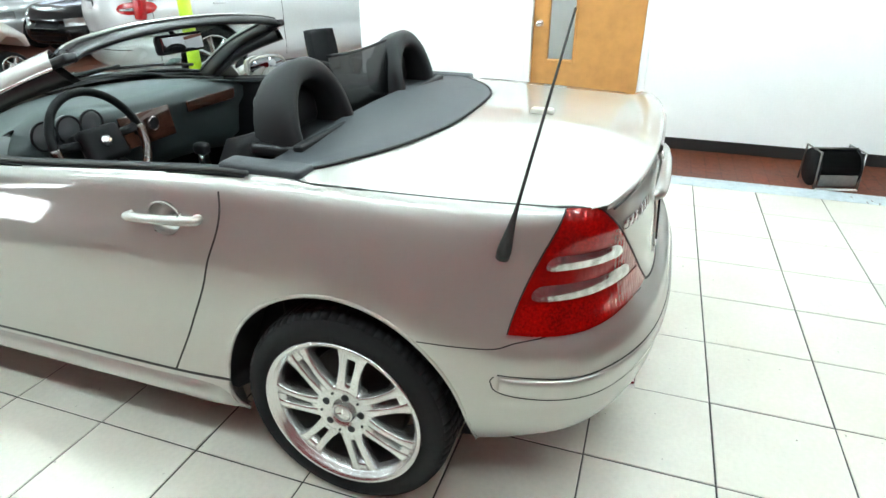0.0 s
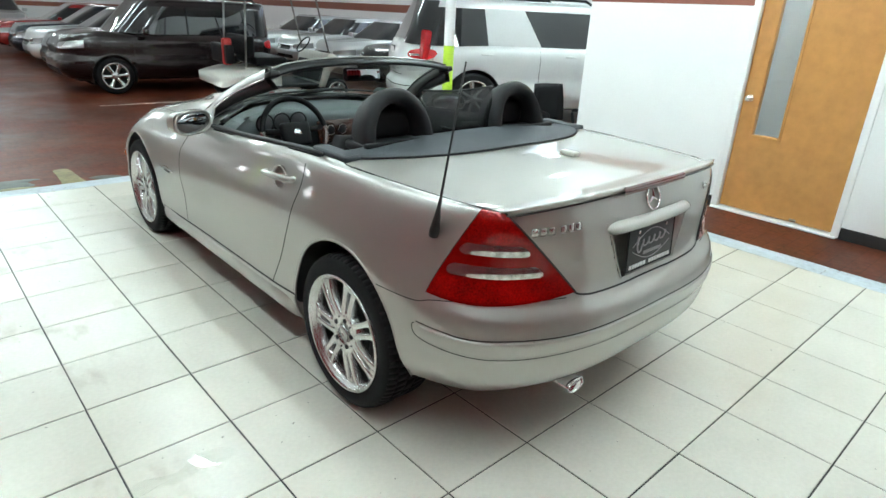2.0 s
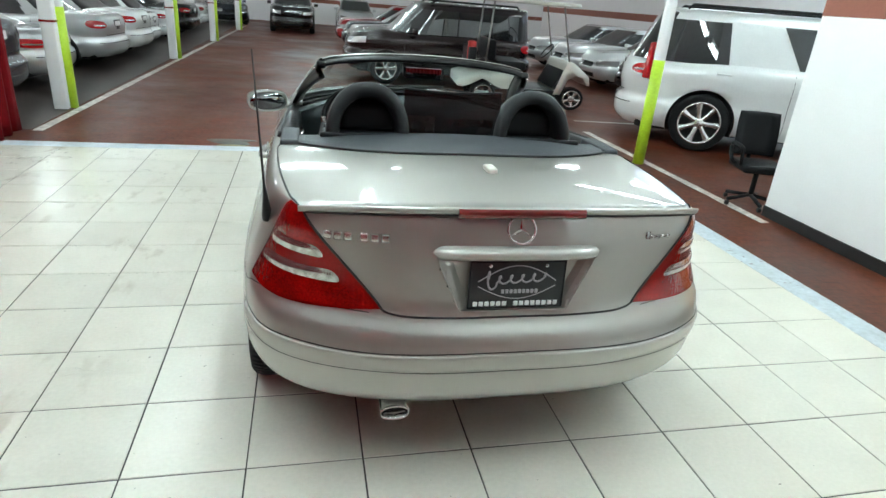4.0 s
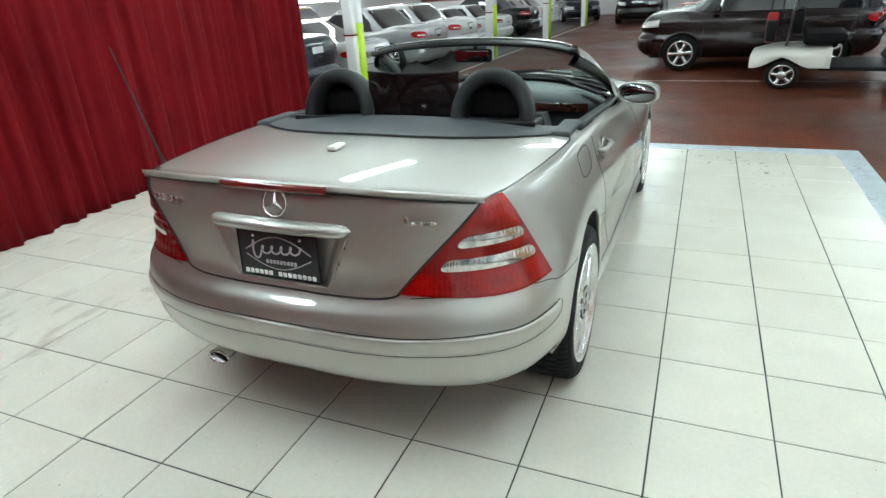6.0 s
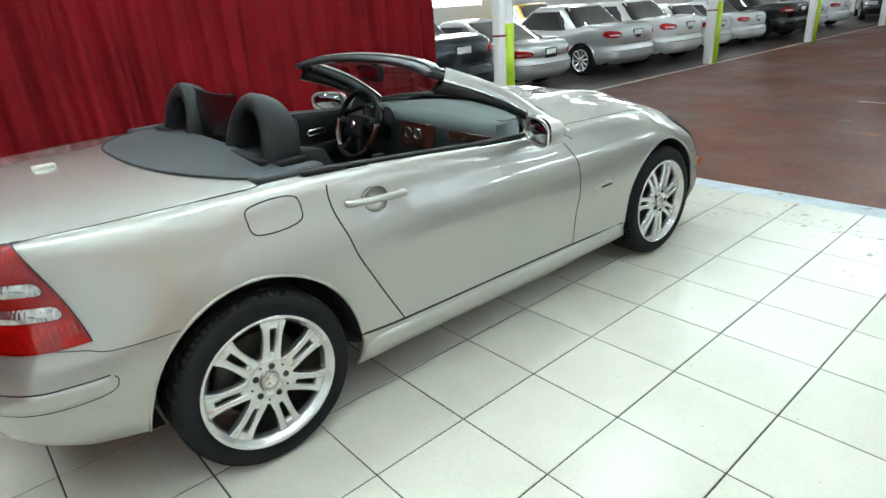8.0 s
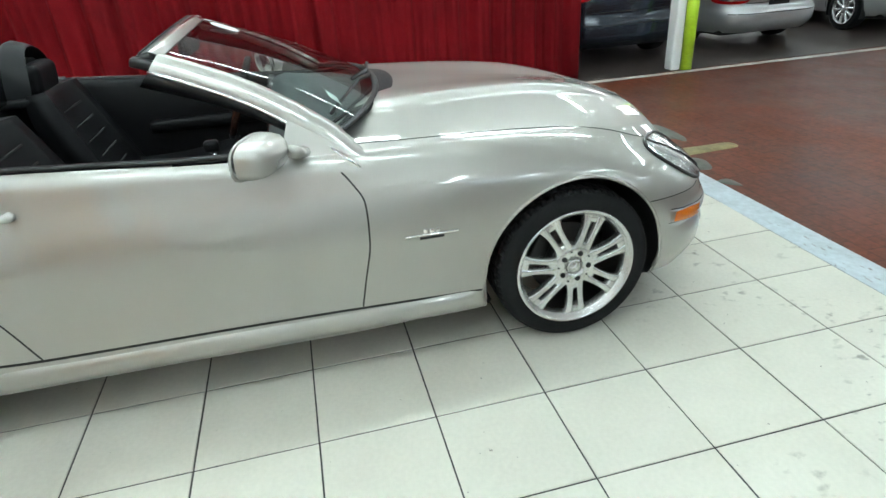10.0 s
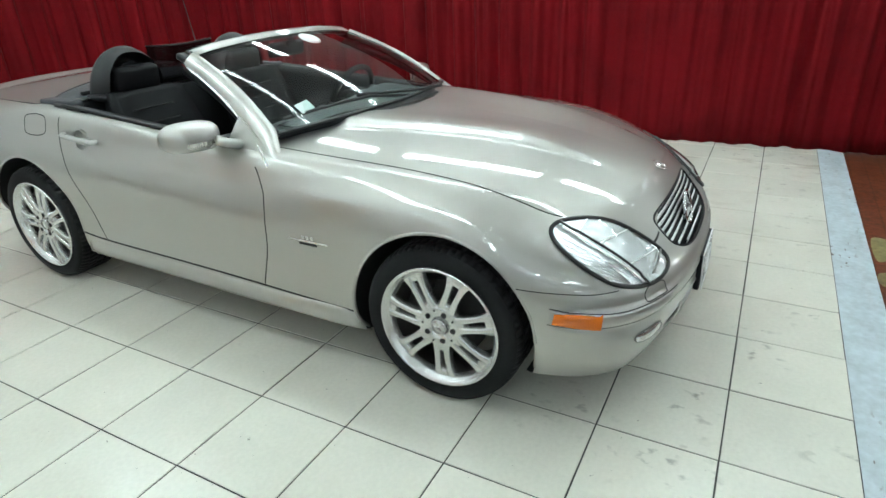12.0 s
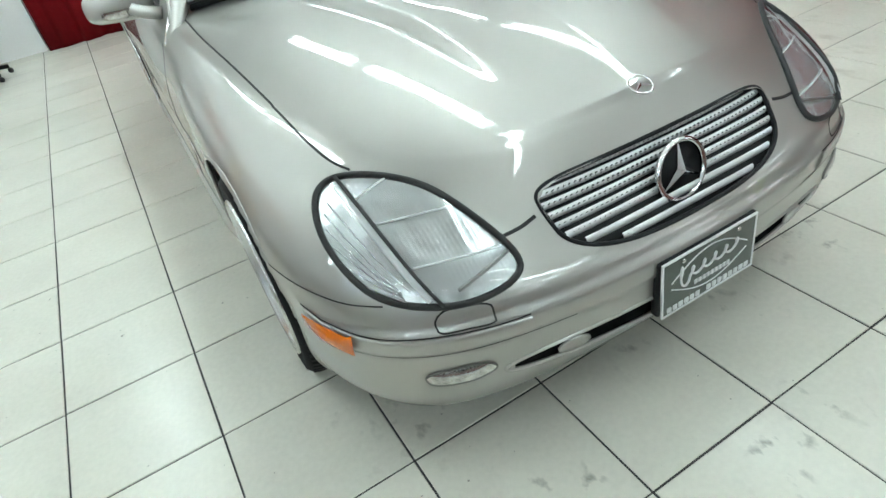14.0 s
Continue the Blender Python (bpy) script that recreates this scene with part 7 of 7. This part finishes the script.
    def lay(nm, corners, m_, nx, ny, lift=.004, lab="", oval=0.0):
        """A lamp or trim laid over the body: four corners, shot outwards from inside."""
        rows = []
        c0, c1, c2, c3 = (Vector(q) for q in corners)
        for i in range(nx):
            row = []
            u = abs(2 * i / (nx - 1) - 1)
            tall = 1 - oval * (1 - math.sqrt(max(0.0, 1 - u ** 2.6)))
            for j in range(ny):
                p = c0.lerp(c1, i / (nx - 1)).lerp(c3.lerp(c2, i / (nx - 1)), .5 + tall * (j / (ny - 1) - .5))
                o = Vector((p.x * .35, p.y * .72, p.z - .0))
                h = tree.ray_cast(o, (p - o).normalized())
                q = h[0] if h[0] is not None else p
                row.append(q + (p - o).normalized() * lift)
            rows.append(row)
        bm = grid_mesh(rows)
        bmesh.ops.recalc_face_normals(bm, faces=bm.faces)
        return part(nm, bm, m_, e, lab)
    tz0, tz1, tx0, ty0 = tail or (deck - .27, deck - .10, a - .36, -b_ + .24)
    hz0, hz1, hx0, hy0 = head or (nose - .14, nose + .01, a - .46, b_ - .42)
    for s in (1, -1):
        lay("tail_lamp", [(s * tx0, -b_, tz0 + .015), (s * a, ty0, tz0 + .02), (s * a, ty0, tz1 + .005), (s * tx0, -b_, tz1 - .025)], M_LAMPRED, 18, 7, .006, "red tail lamp", .9)
        lay("reversing_lens", [(s * (tx0 + .05), -b_, tz0 + .055), (s * (a - .06), ty0 - .14, tz0 + .06), (s * (a - .06), ty0 - .14, tz0 + .085), (s * (tx0 + .05), -b_, tz0 + .08)], M_CLEAR, 12, 4, .011, "pale reversing lens", .7)
        lay("headlamp", [(s * hx0, b_, hz0), (s * a, hy0, hz0 + .04), (s * a, hy0, hz1 + .03), (s * hx0, b_, hz1 - .02)], M_REFLECTOR, 14, 7, .006, "clear headlamp")
        # door handles and sill line
        for yy in (base[0] * .25 + base[1] * .75 - .55, base[0] * .6 + base[1] * .4 - .45):
            h = tree.ray_cast(Vector((0, yy, belt - .12)), Vector((s, 0, 0)))
            if h[0] is not None:
                part("door_handle", box(.025, .17, .025, h[0], .009), paint, e)
        mx = s * (a + .06)
        part("side_mirror", box(.17, .10, .12, (mx, base[1] - .42, belt + .05), .035, seg=3), paint, e)
        ys = [base[1] - .25, (base[0] + base[1]) / 2 - .05, base[0] + .35]
        for yy in ys:
            pts = []
            for zz in np.linspace(.32, belt - .06, 9):
                h = tree.ray_cast(Vector((0, yy, float(zz))), Vector((s, 0, 0)))
                if h[0] is not None:
                    pts.append(h[0] + Vector((s * .001, 0, 0)))
            if len(pts) > 2 and min(abs(yy - t) for t in axles) > ar - .05:
                part("door_gap", tube(pts, .004, 4), M_SEAM, e)
        if rails:
            part("roof_rail", tube([(s * (a - inset - .02), top[0] + .25, H), (s * (a - inset - .02), top[0] + .3, H + .05), (s * (a - inset - .02), top[1] - .3, H + .05), (s * (a - inset - .02), top[1] - .2, H)], .018, 8), M_BLACK, e, "black roof rail")
    lay("rear_bumper_line", [(-a * .95, -b_, .50), (a * .95, -b_, .50), (a * .95, -b_, .512), (-a * .95, -b_, .512)], M_SEAM, 24, 3, .002)
    lay("boot_line", [(-a * .62, -b_, .64), (a * .62, -b_, .64), (a * .62, -b_, .65), (-a * .62, -b_, .65)], M_SEAM, 20, 3, .002)
    lay("grille", [(-.30, b_, nose - .17), (.30, b_, nose - .17), (.30, b_, nose - .05), (-.30, b_, nose - .05)], M_BLACK, 12, 5, .004, "dark grille")
    lay("lower_grille", [(-.45, b_, .30), (.45, b_, .30), (.45, b_, .40), (-.45, b_, .40)], M_BLACK, 12, 5, .004)
    pz = .72 if deck > .9 else .60
    npl = part("number_plate", box(.33, .012, .175, (0, -b_ + .050, (tz0 + tz1) / 2 - .01), .003), M_PLATE, e, "dealer plate")
    part("plate_face", box(.27, .006, .09, (0, -b_ + .043, (tz0 + tz1) / 2 + .01), .003), plate_m or M_WHITEMARK, npl)
    return e


SC = .86             # the other cars, all compact ones


def at_rear(x, y, yaw, L, size=SC):
    """A pose that puts a car's rear middle at x, y with its nose turned to yaw."""
    t = radians(yaw)
    return pose(x - math.sin(t) * L * size / 2, y + math.cos(t) * L * size / 2, -.018, 0, 0, yaw) @ Matrix.Scale(size, 4)


P_SILVER = mat("silver_paint", (0.55, 0.56, 0.57), .28, .7, 1.0, vary=.04)
P_PALE = mat("pale_silver_paint", (0.66, 0.67, 0.68), .28, .55, 1.0, vary=.04)
P_WHITE = mat("white_paint", (0.72, 0.73, 0.73), .3, .15, 1.0, vary=.03)
P_NAVY = mat("dark_blue_paint", (0.018, 0.024, 0.036), .25, .4, .5, vary=.04)
P_BLACK = mat("black_paint", (0.008, 0.008, 0.009), .22, .2, .5, vary=.04)
P_MAROON = mat("dark_maroon_paint", (0.016, 0.008, 0.009), .25, .3, .5, vary=.04)
P_RED = mat("red_paint", (0.28, 0.01, 0.012), .25, .3, 1.0, vary=.04)
P_YELLOW = mat("taxi_yellow_paint", (0.7, 0.5, 0.02), .3, 0, 1.0)
SED = dict(L=4.52, W=1.80, H=1.42, deck=1.02, belt=.95, hood=.90, nose=.70, base=(-1.36, 1.02), top=(-.72, .20), axles=(-1.40, 1.36), r=.32)

# west row, tails to the aisle
parked_car("saloon", "dark blue saloon parked with its tail to the aisle", at_rear(-3.82, 4.08, 90, 4.8, .97), paint=P_NAVY, **{**SED, "L": 4.8, "W": 1.84})
parked_car("coupe", "silver grand-touring coupe parked tail-out", at_rear(-3.95, 6.10, 90, 4.75), L=4.75, W=1.83, H=1.30, paint=P_SILVER, deck=.90, belt=.86, hood=.84, nose=.62, base=(-1.75, .85),
           top=(-.75, .05), axles=(-1.33, 1.25), r=.32, style="ten", tail=(.62, .78, .50, -2.0))
s1 = parked_car("silver_saloon", "silver saloon parked tail-out in the row", at_rear(-3.84, 8.42, 86, 4.52), paint=P_SILVER, style="ten", **SED)
parked_car("black_saloon", "black saloon parked tail-out in the row", at_rear(-3.8, 15.9, 86, 4.52), paint=P_BLACK, **SED)
w1 = parked_car("white_saloon", "white saloon parked tail-out in the row", at_rear(-3.84, 10.30, 86, 4.52), paint=P_WHITE, group="white saloons in the row", **SED)
for y in (12.15, 13.95, 18.0, 19.9):
    copy_thing(w1, at_rear(-3.8, y, 86, 4.52))
# a second row behind it, seen over the boots
w2 = parked_car("taxi", "yellow car behind the row", at_rear(-9.4, 13.2, 80, 4.6), paint=P_YELLOW, **SED)
parked_car("dark_saloon", "dark saloon behind the row", at_rear(-9.3, 7.0, 84, 4.52), paint=P_NAVY, **SED)

# far end
parked_car("black_suv", "black off-road car facing the aisle", pose(-1.25, 21.8, -.018, 0, 0, 180) @ Matrix.Scale(SC, 4), L=4.7, W=1.86, H=1.68, paint=P_BLACK, deck=1.10, belt=1.08, hood=1.06, nose=.88, base=(-2.1, 1.1), top=(-1.9, .35),
           axles=(-1.4, 1.4), r=.36, inset=.24)
parked_car("dark_green_saloon", "dark saloon at the end of the aisle", pose(-4.2, 24.0, -.018, 0, 0, 200) @ Matrix.Scale(SC, 4), paint=P_NAVY, **SED)
parked_car("grey_saloon", "grey saloon at the end of the aisle", pose(1.3, 25.0, -.018, 0, 0, 180) @ Matrix.Scale(SC, 4), paint=P_SILVER, **SED)

# east row, noses to the aisle
parked_car("boxy_suv", "dark maroon boxy off-road car with roof rails, nose to the aisle", pose(1.83, 8.71, -.018, 0, 0, 90), L=3.64, W=1.53, H=1.47, paint=P_MAROON, deck=.95, belt=.93, hood=.91, nose=.78,
           base=(-1.74, 1.0), top=(-1.68, .47), axles=(-1.06, 1.08), r=.285, style="six", inset=.15, n=6.0, rails=True, lowtrim=None, head=(.68, .80, .42, 1.50), pillars=((-1, .05), (.30, .36), (.95, 2)))
parked_car("dark_saloon", "dark saloon with its nose to the aisle", pose(2.2, 10.8, -.018, 0, 0, 90) @ Matrix.Scale(SC, 4), paint=P_BLACK, **SED)
parked_car("silver_hatchback", "silver car with its nose to the aisle", pose(2.2, 12.7, -.018, 0, 0, 90) @ Matrix.Scale(SC, 4), paint=P_PALE, **SED)
parked_car("dark_saloon", "dark saloon with its nose to the aisle", pose(2.2, 14.6, -.018, 0, 0, 88) @ Matrix.Scale(SC, 4), paint=P_NAVY, **SED)
parked_car("red_saloon", "red saloon with its nose to the aisle", pose(2.1, 16.6, -.018, 0, 0, 88) @ Matrix.Scale(SC, 4), paint=P_RED, **SED)
# cars behind the boxy one
for k, (x, y, pm, lab, nm) in enumerate(((7.2, 7.3, P_BLACK, "black saloon facing the aisle", "black_saloon"), (7.3, 9.3, P_PALE, "pale silver saloon facing the aisle", "silver_saloon"),
                                         (7.4, 11.3, P_PALE, "pale silver saloon facing the aisle", "silver_saloon"), (7.4, 13.3, P_SILVER, "silver saloon facing the aisle", "silver_saloon"))):
    parked_car(nm, lab, pose(x, y, -.018, 0, 0, 90) @ Matrix.Scale(SC, 4), paint=pm, **SED)
# pearl white SUV beside the office
suv = parked_car("white_suv", "pearl white estate SUV parked behind the office wall", pose(5.87, 3.33, -.018, 0, 0, -118), L=5.05, W=1.82, H=1.68, paint=P_WHITE, deck=1.10, belt=1.09, hood=1.05, nose=.86,
           base=(-2.40, 1.50), top=(-2.10, .50), axles=(-1.45, 1.50), r=.36, style="seven", inset=.22, n=4.6, rails=True, tail=(.86, 1.02, .74, -2.08), pillars=((.27, .40), (.95, 2)), wrap=True, post=.62, post_m=P_WHITE)
for sg in (1, -1):
    part("tail_lamp", box(.10, .15, .44, (sg * .762, -2.15, 1.04), .035, Matrix.Rotation(sg * .7, 4, "Z") @ Matrix.Rotation(-.10, 4, "X"), seg=3), M_LAMPRED, suv, "tall red tail lamp")



# ---------------------------------------------------------------- golf cart
def golf_cart(m):
    e = tagged(empty("golf_cart", m), "small white golf cart with a white roof and a red bag", "golf cart")
    cream = mat("cream_plastic", (.76, .75, .69), .35, 0, .5, vary=.03)
    # rear body
    rows = []
    for k in range(13):
        f = k / 12
        yy = -1.12 + .92 * f
        hz = .55 - .08 * max(0, .3 - f) / .3 + .02 * f
        rows.append([(w, yy, z) for w, z in ((-.58, .30 + .16 * max(0, 1 - abs(f - .42) / .3)), (-.60, .45), (-.58, hz - .05), (-.50, hz), (0, hz + .01), (.50, hz), (.58, hz - .05), (.60, .45), (.58, .30 + .16 * max(0, 1 - abs(f - .42) / .3)))])
    bm = grid_mesh(rows)
    for r0 in (0, 12):
        bm.verts.ensure_lookup_table()
        bm.faces.new([bm.verts[r0 * 9 + j] for j in range(9)])
    bmesh.ops.recalc_face_normals(bm, faces=bm.faces)
    part("rear_body", bm, cream, e, "cream rear body")
    side = [(.42, .26), (.52, .26), (.62, .52), (.74, .60), (.86, .57), (.95, .44), (.99, .45), (.96, .59), (.84, .70), (.68, .82), (.60, .83), (.57, .76)]
    bm = grid_mesh([[(w, y, z) for y, z in side] for w in (-.58, -.56, 0, .56, .58)], close_v=True)
    for r0 in (0, 4):
        bm.verts.ensure_lookup_table()
        bm.faces.new([bm.verts[r0 * 12 + j] for j in range(12)])
    bmesh.ops.recalc_face_normals(bm, faces=bm.faces)
    part("front_cowl", bm, cream, e, "cream slanted front cowl")
    part("dash_panel", box(1.08, .05, .46, (0, .52, .56), .015, Matrix.Rotation(-.42, 4, "X")), M_BLACK, e, "black inner dash panel")
    part("floor_board", box(1.10, 1.0, .05, (0, .18, .29), .01), M_BLACK, e)
    part("seat_cushion", box(1.04, .48, .14, (0, -.30, .69), .05, seg=3), M_LEATHER, e)
    part("seat_back", box(1.04, .12, .34, (0, -.62, .92), .05, seg=3), M_LEATHER, e)
    for s in (1, -1):
        part("roof_post", tube([(s * .54, -.72, .60), (s * .52, -.66, 1.72)], .014, 8), M_STEEL, e)
        part("roof_post", tube([(s * .54, .62, .80), (s * .52, .42, 1.72)], .014, 8), M_STEEL, e)
        plain_wheel(e, s * .50, -.72, .20, s, "five", 10)
        plain_wheel(e, s * .50, .72, .20, s, "five", 40)
    part("canopy", box(1.14, 1.62, .06, (0, -.14, 1.74), .025, seg=3), cream, e, "white canopy roof")
    part("bag", box(.13, .13, .42, (.34, -.92, .84), .04, seg=3), mat("red_bag", (.4, .015, .012), .5), e, "red golf bag")
    part("bag_rack", box(.8, .12, .30, (.1, -.92, .80), .03), M_BLACK, e)
    part("steering_wheel", tube([(.27 + .15 * math.cos(2 * math.pi * k / 24), .30 + .09 * math.sin(2 * math.pi * k / 24), .96 + .12 * math.sin(2 * math.pi * k / 24)) for k in range(24)], .012, 6, True), M_BLACK, e)
    part("headlight", disc(.05, .02, 16, (.34, .975, .52), "Y", .004), M_CLEAR, e)
    part("headlight", disc(.05, .02, 16, (-.34, .975, .52), "Y", .004), M_CLEAR, e)
    return e


golf_cart(pose(2.94, 6.62, -.018, 0, 0, -96) @ Matrix.Diagonal((1.0, 1.04, .93, 1)))


# ---------------------------------------------------------------- office chairs, blower
def office_chair(m):
    e = tagged(empty("office_chair", m), "black office chair with arms on castors", "chair", "black office chairs")
    part("seat", box(.50, .48, .09, (0, 0, .46), .035, seg=3), M_BLACK, e)
    rows = []
    for k in range(11):
        f = k / 10
        w = .23 + .015 * math.sin(math.pi * f)
        rows.append([(w * c, -.25 - .09 * f + .05 * c * c + d, .54 + .48 * f) for c, d in ((-1, 0), (-.5, .01), (0, .0), (.5, .01), (1, 0), (.9, -.05), (0, -.07), (-.9, -.05))])
    bm = grid_mesh(rows, close_v=True)
    for r0 in (0, 10):
        bm.verts.ensure_lookup_table()
        bm.faces.new([bm.verts[r0 * 8 + j] for j in range(8)])
    bmesh.ops.recalc_face_normals(bm, faces=bm.faces)
    part("backrest", bm, M_BLACK, e)
    part("back_support", tube([(0, -.10, .42), (0, -.30, .46), (0, -.34, .66)], .025, 8), M_BLACK, e)
    part("gas_lift", tube([(0, 0, .10), (0, 0, .42)], .03, 10), M_BLACK, e)
    for s in (1, -1):
        part("armrest", tube(catmull([(s * .24, -.05, .46), (s * .30, -.06, .52), (s * .31, -.10, .68), (s * .30, .12, .69), (s * .29, .16, .64), (s * .25, .10, .48)], 24), .022, 8), M_BLACK, e)
    for k in range(5):
        a = 2 * math.pi * k / 5 + .3
        leg = part("leg", tube([(0, 0, .12), (.30 * math.cos(a), .30 * math.sin(a), .075)], .022, 8), M_BLACK, e)
        part("castor", disc(.028, .04, 14, (.30 * math.cos(a), .30 * math.sin(a), .028), "X", .006), M_RUBBER, leg)
    return e


ch = office_chair(pose(3.38, 1.10, -.018, 0, 0, 165) @ Matrix.Scale(.80, 4))
copy_thing(ch, pose(2.05, -3.85, 0, 0, 0, -30))


def blower(m):
    """Drum-shaped floor blower between two pale side plates."""
    e = tagged(empty("floor_blower", m), "black drum floor blower in a pale metal frame by the wall", "blower")
    rows = []
    for k in range(21):
        a = radians(-35 + 250 * k / 20)
        rows.append([(-.16, .15 * math.cos(a), .17 + .15 * math.sin(a)), (.16, .15 * math.cos(a), .17 + .15 * math.sin(a))])
    bm = grid_mesh(rows)
    bmesh.ops.solidify(bm, geom=bm.faces[:], thickness=.006)
    part("drum", bm, M_BLACK, e, "black curved drum")
    for s in (1, -1):
        part("side_plate", disc(.165, .012, 40, (s * .168, 0, .17), "X", .004), M_BLACK, e)
        part("stand", tube([(s * .178, -.15, .012), (s * .178, -.13, .33), (s * .178, .13, .33), (s * .178, .15, .012)], .009, 8), M_STEEL, e)
    part("top_bar", tube([(-.178, 0, .335), (.178, 0, .335)], .010, 8), M_STEEL, e)
    part("bottom_bar", tube([(-.178, -.15, .012), (.178, -.15, .012)], .010, 8), M_WALL, e, "pale bottom bar")
    part("outlet_grille", box(.31, .01, .10, (0, -.15, .09), .003), M_STEEL, e)
    return e


blower(pose(2.72, -3.10, -.018, 0, 0, -75) @ Matrix.Scale(.80, 4))

# a thin spill of water on the tiles
wp = [(-1.66, -1.20), (-1.60, -1.165), (-1.54, -1.20), (-1.47, -1.185), (-1.42, -1.15), (-1.33, -1.165), (-1.30, -1.215), (-1.36, -1.245), (-1.44, -1.235), (-1.50, -1.25), (-1.58, -1.225), (-1.64, -1.235)]
ring = catmull([(a, c_, .0008) for a, c_ in wp], 72, True)
mid = sum(ring, Vector()) / 72
bm = grid_mesh([[mid.lerp(q, f) + Vector((0, 0, .0012 * (1 - f * f))) for f in (.02, .4, .7, .9, 1.0)] for q in ring], close_u=True)
bmesh.ops.recalc_face_normals(bm, faces=bm.faces)
tagged(obj("water_spill", bm, glass("water_film", (.99, .99, .98))), "thin clear spill of water on the cream tiles", "spill")

# ---------------------------------------------------------------- tiles of the pad
b = bmesh.new()
S_ = TP - .0055
bmesh.ops.create_cube(b, size=1.0)
bmesh.ops.scale(b, vec=(S_, S_, .014), verts=b.verts)
bmesh.ops.bevel(b, geom=[e_ for e_ in b.edges if all(v_.co.z > 0 for v_ in e_.verts)], offset=.0018, segments=1, affect="EDGES")
tile_me = bpy.data.meshes.new("tile")
b.to_mesh(tile_me)
b.free()
tile_me.materials.append(M_TILE)
rng = random.Random(4)
for i in range(I0, I1):
    for j in range(J0, J1):
        c = on_pad(i + .5, j + .5)
        t_ = new("tile", tile_me)
        t_.parent = tile_bed
        t_.matrix_basis = pose(c.x + rng.uniform(-.0006, .0006), c.y + rng.uniform(-.0006, .0006), -.007 + rng.uniform(-.0004, .0004), rng.uniform(-.06, .06), rng.uniform(-.06, .06), math.degrees(TA) + rng.choice((0, 90, 180, 270)) + rng.uniform(-.12, .12))
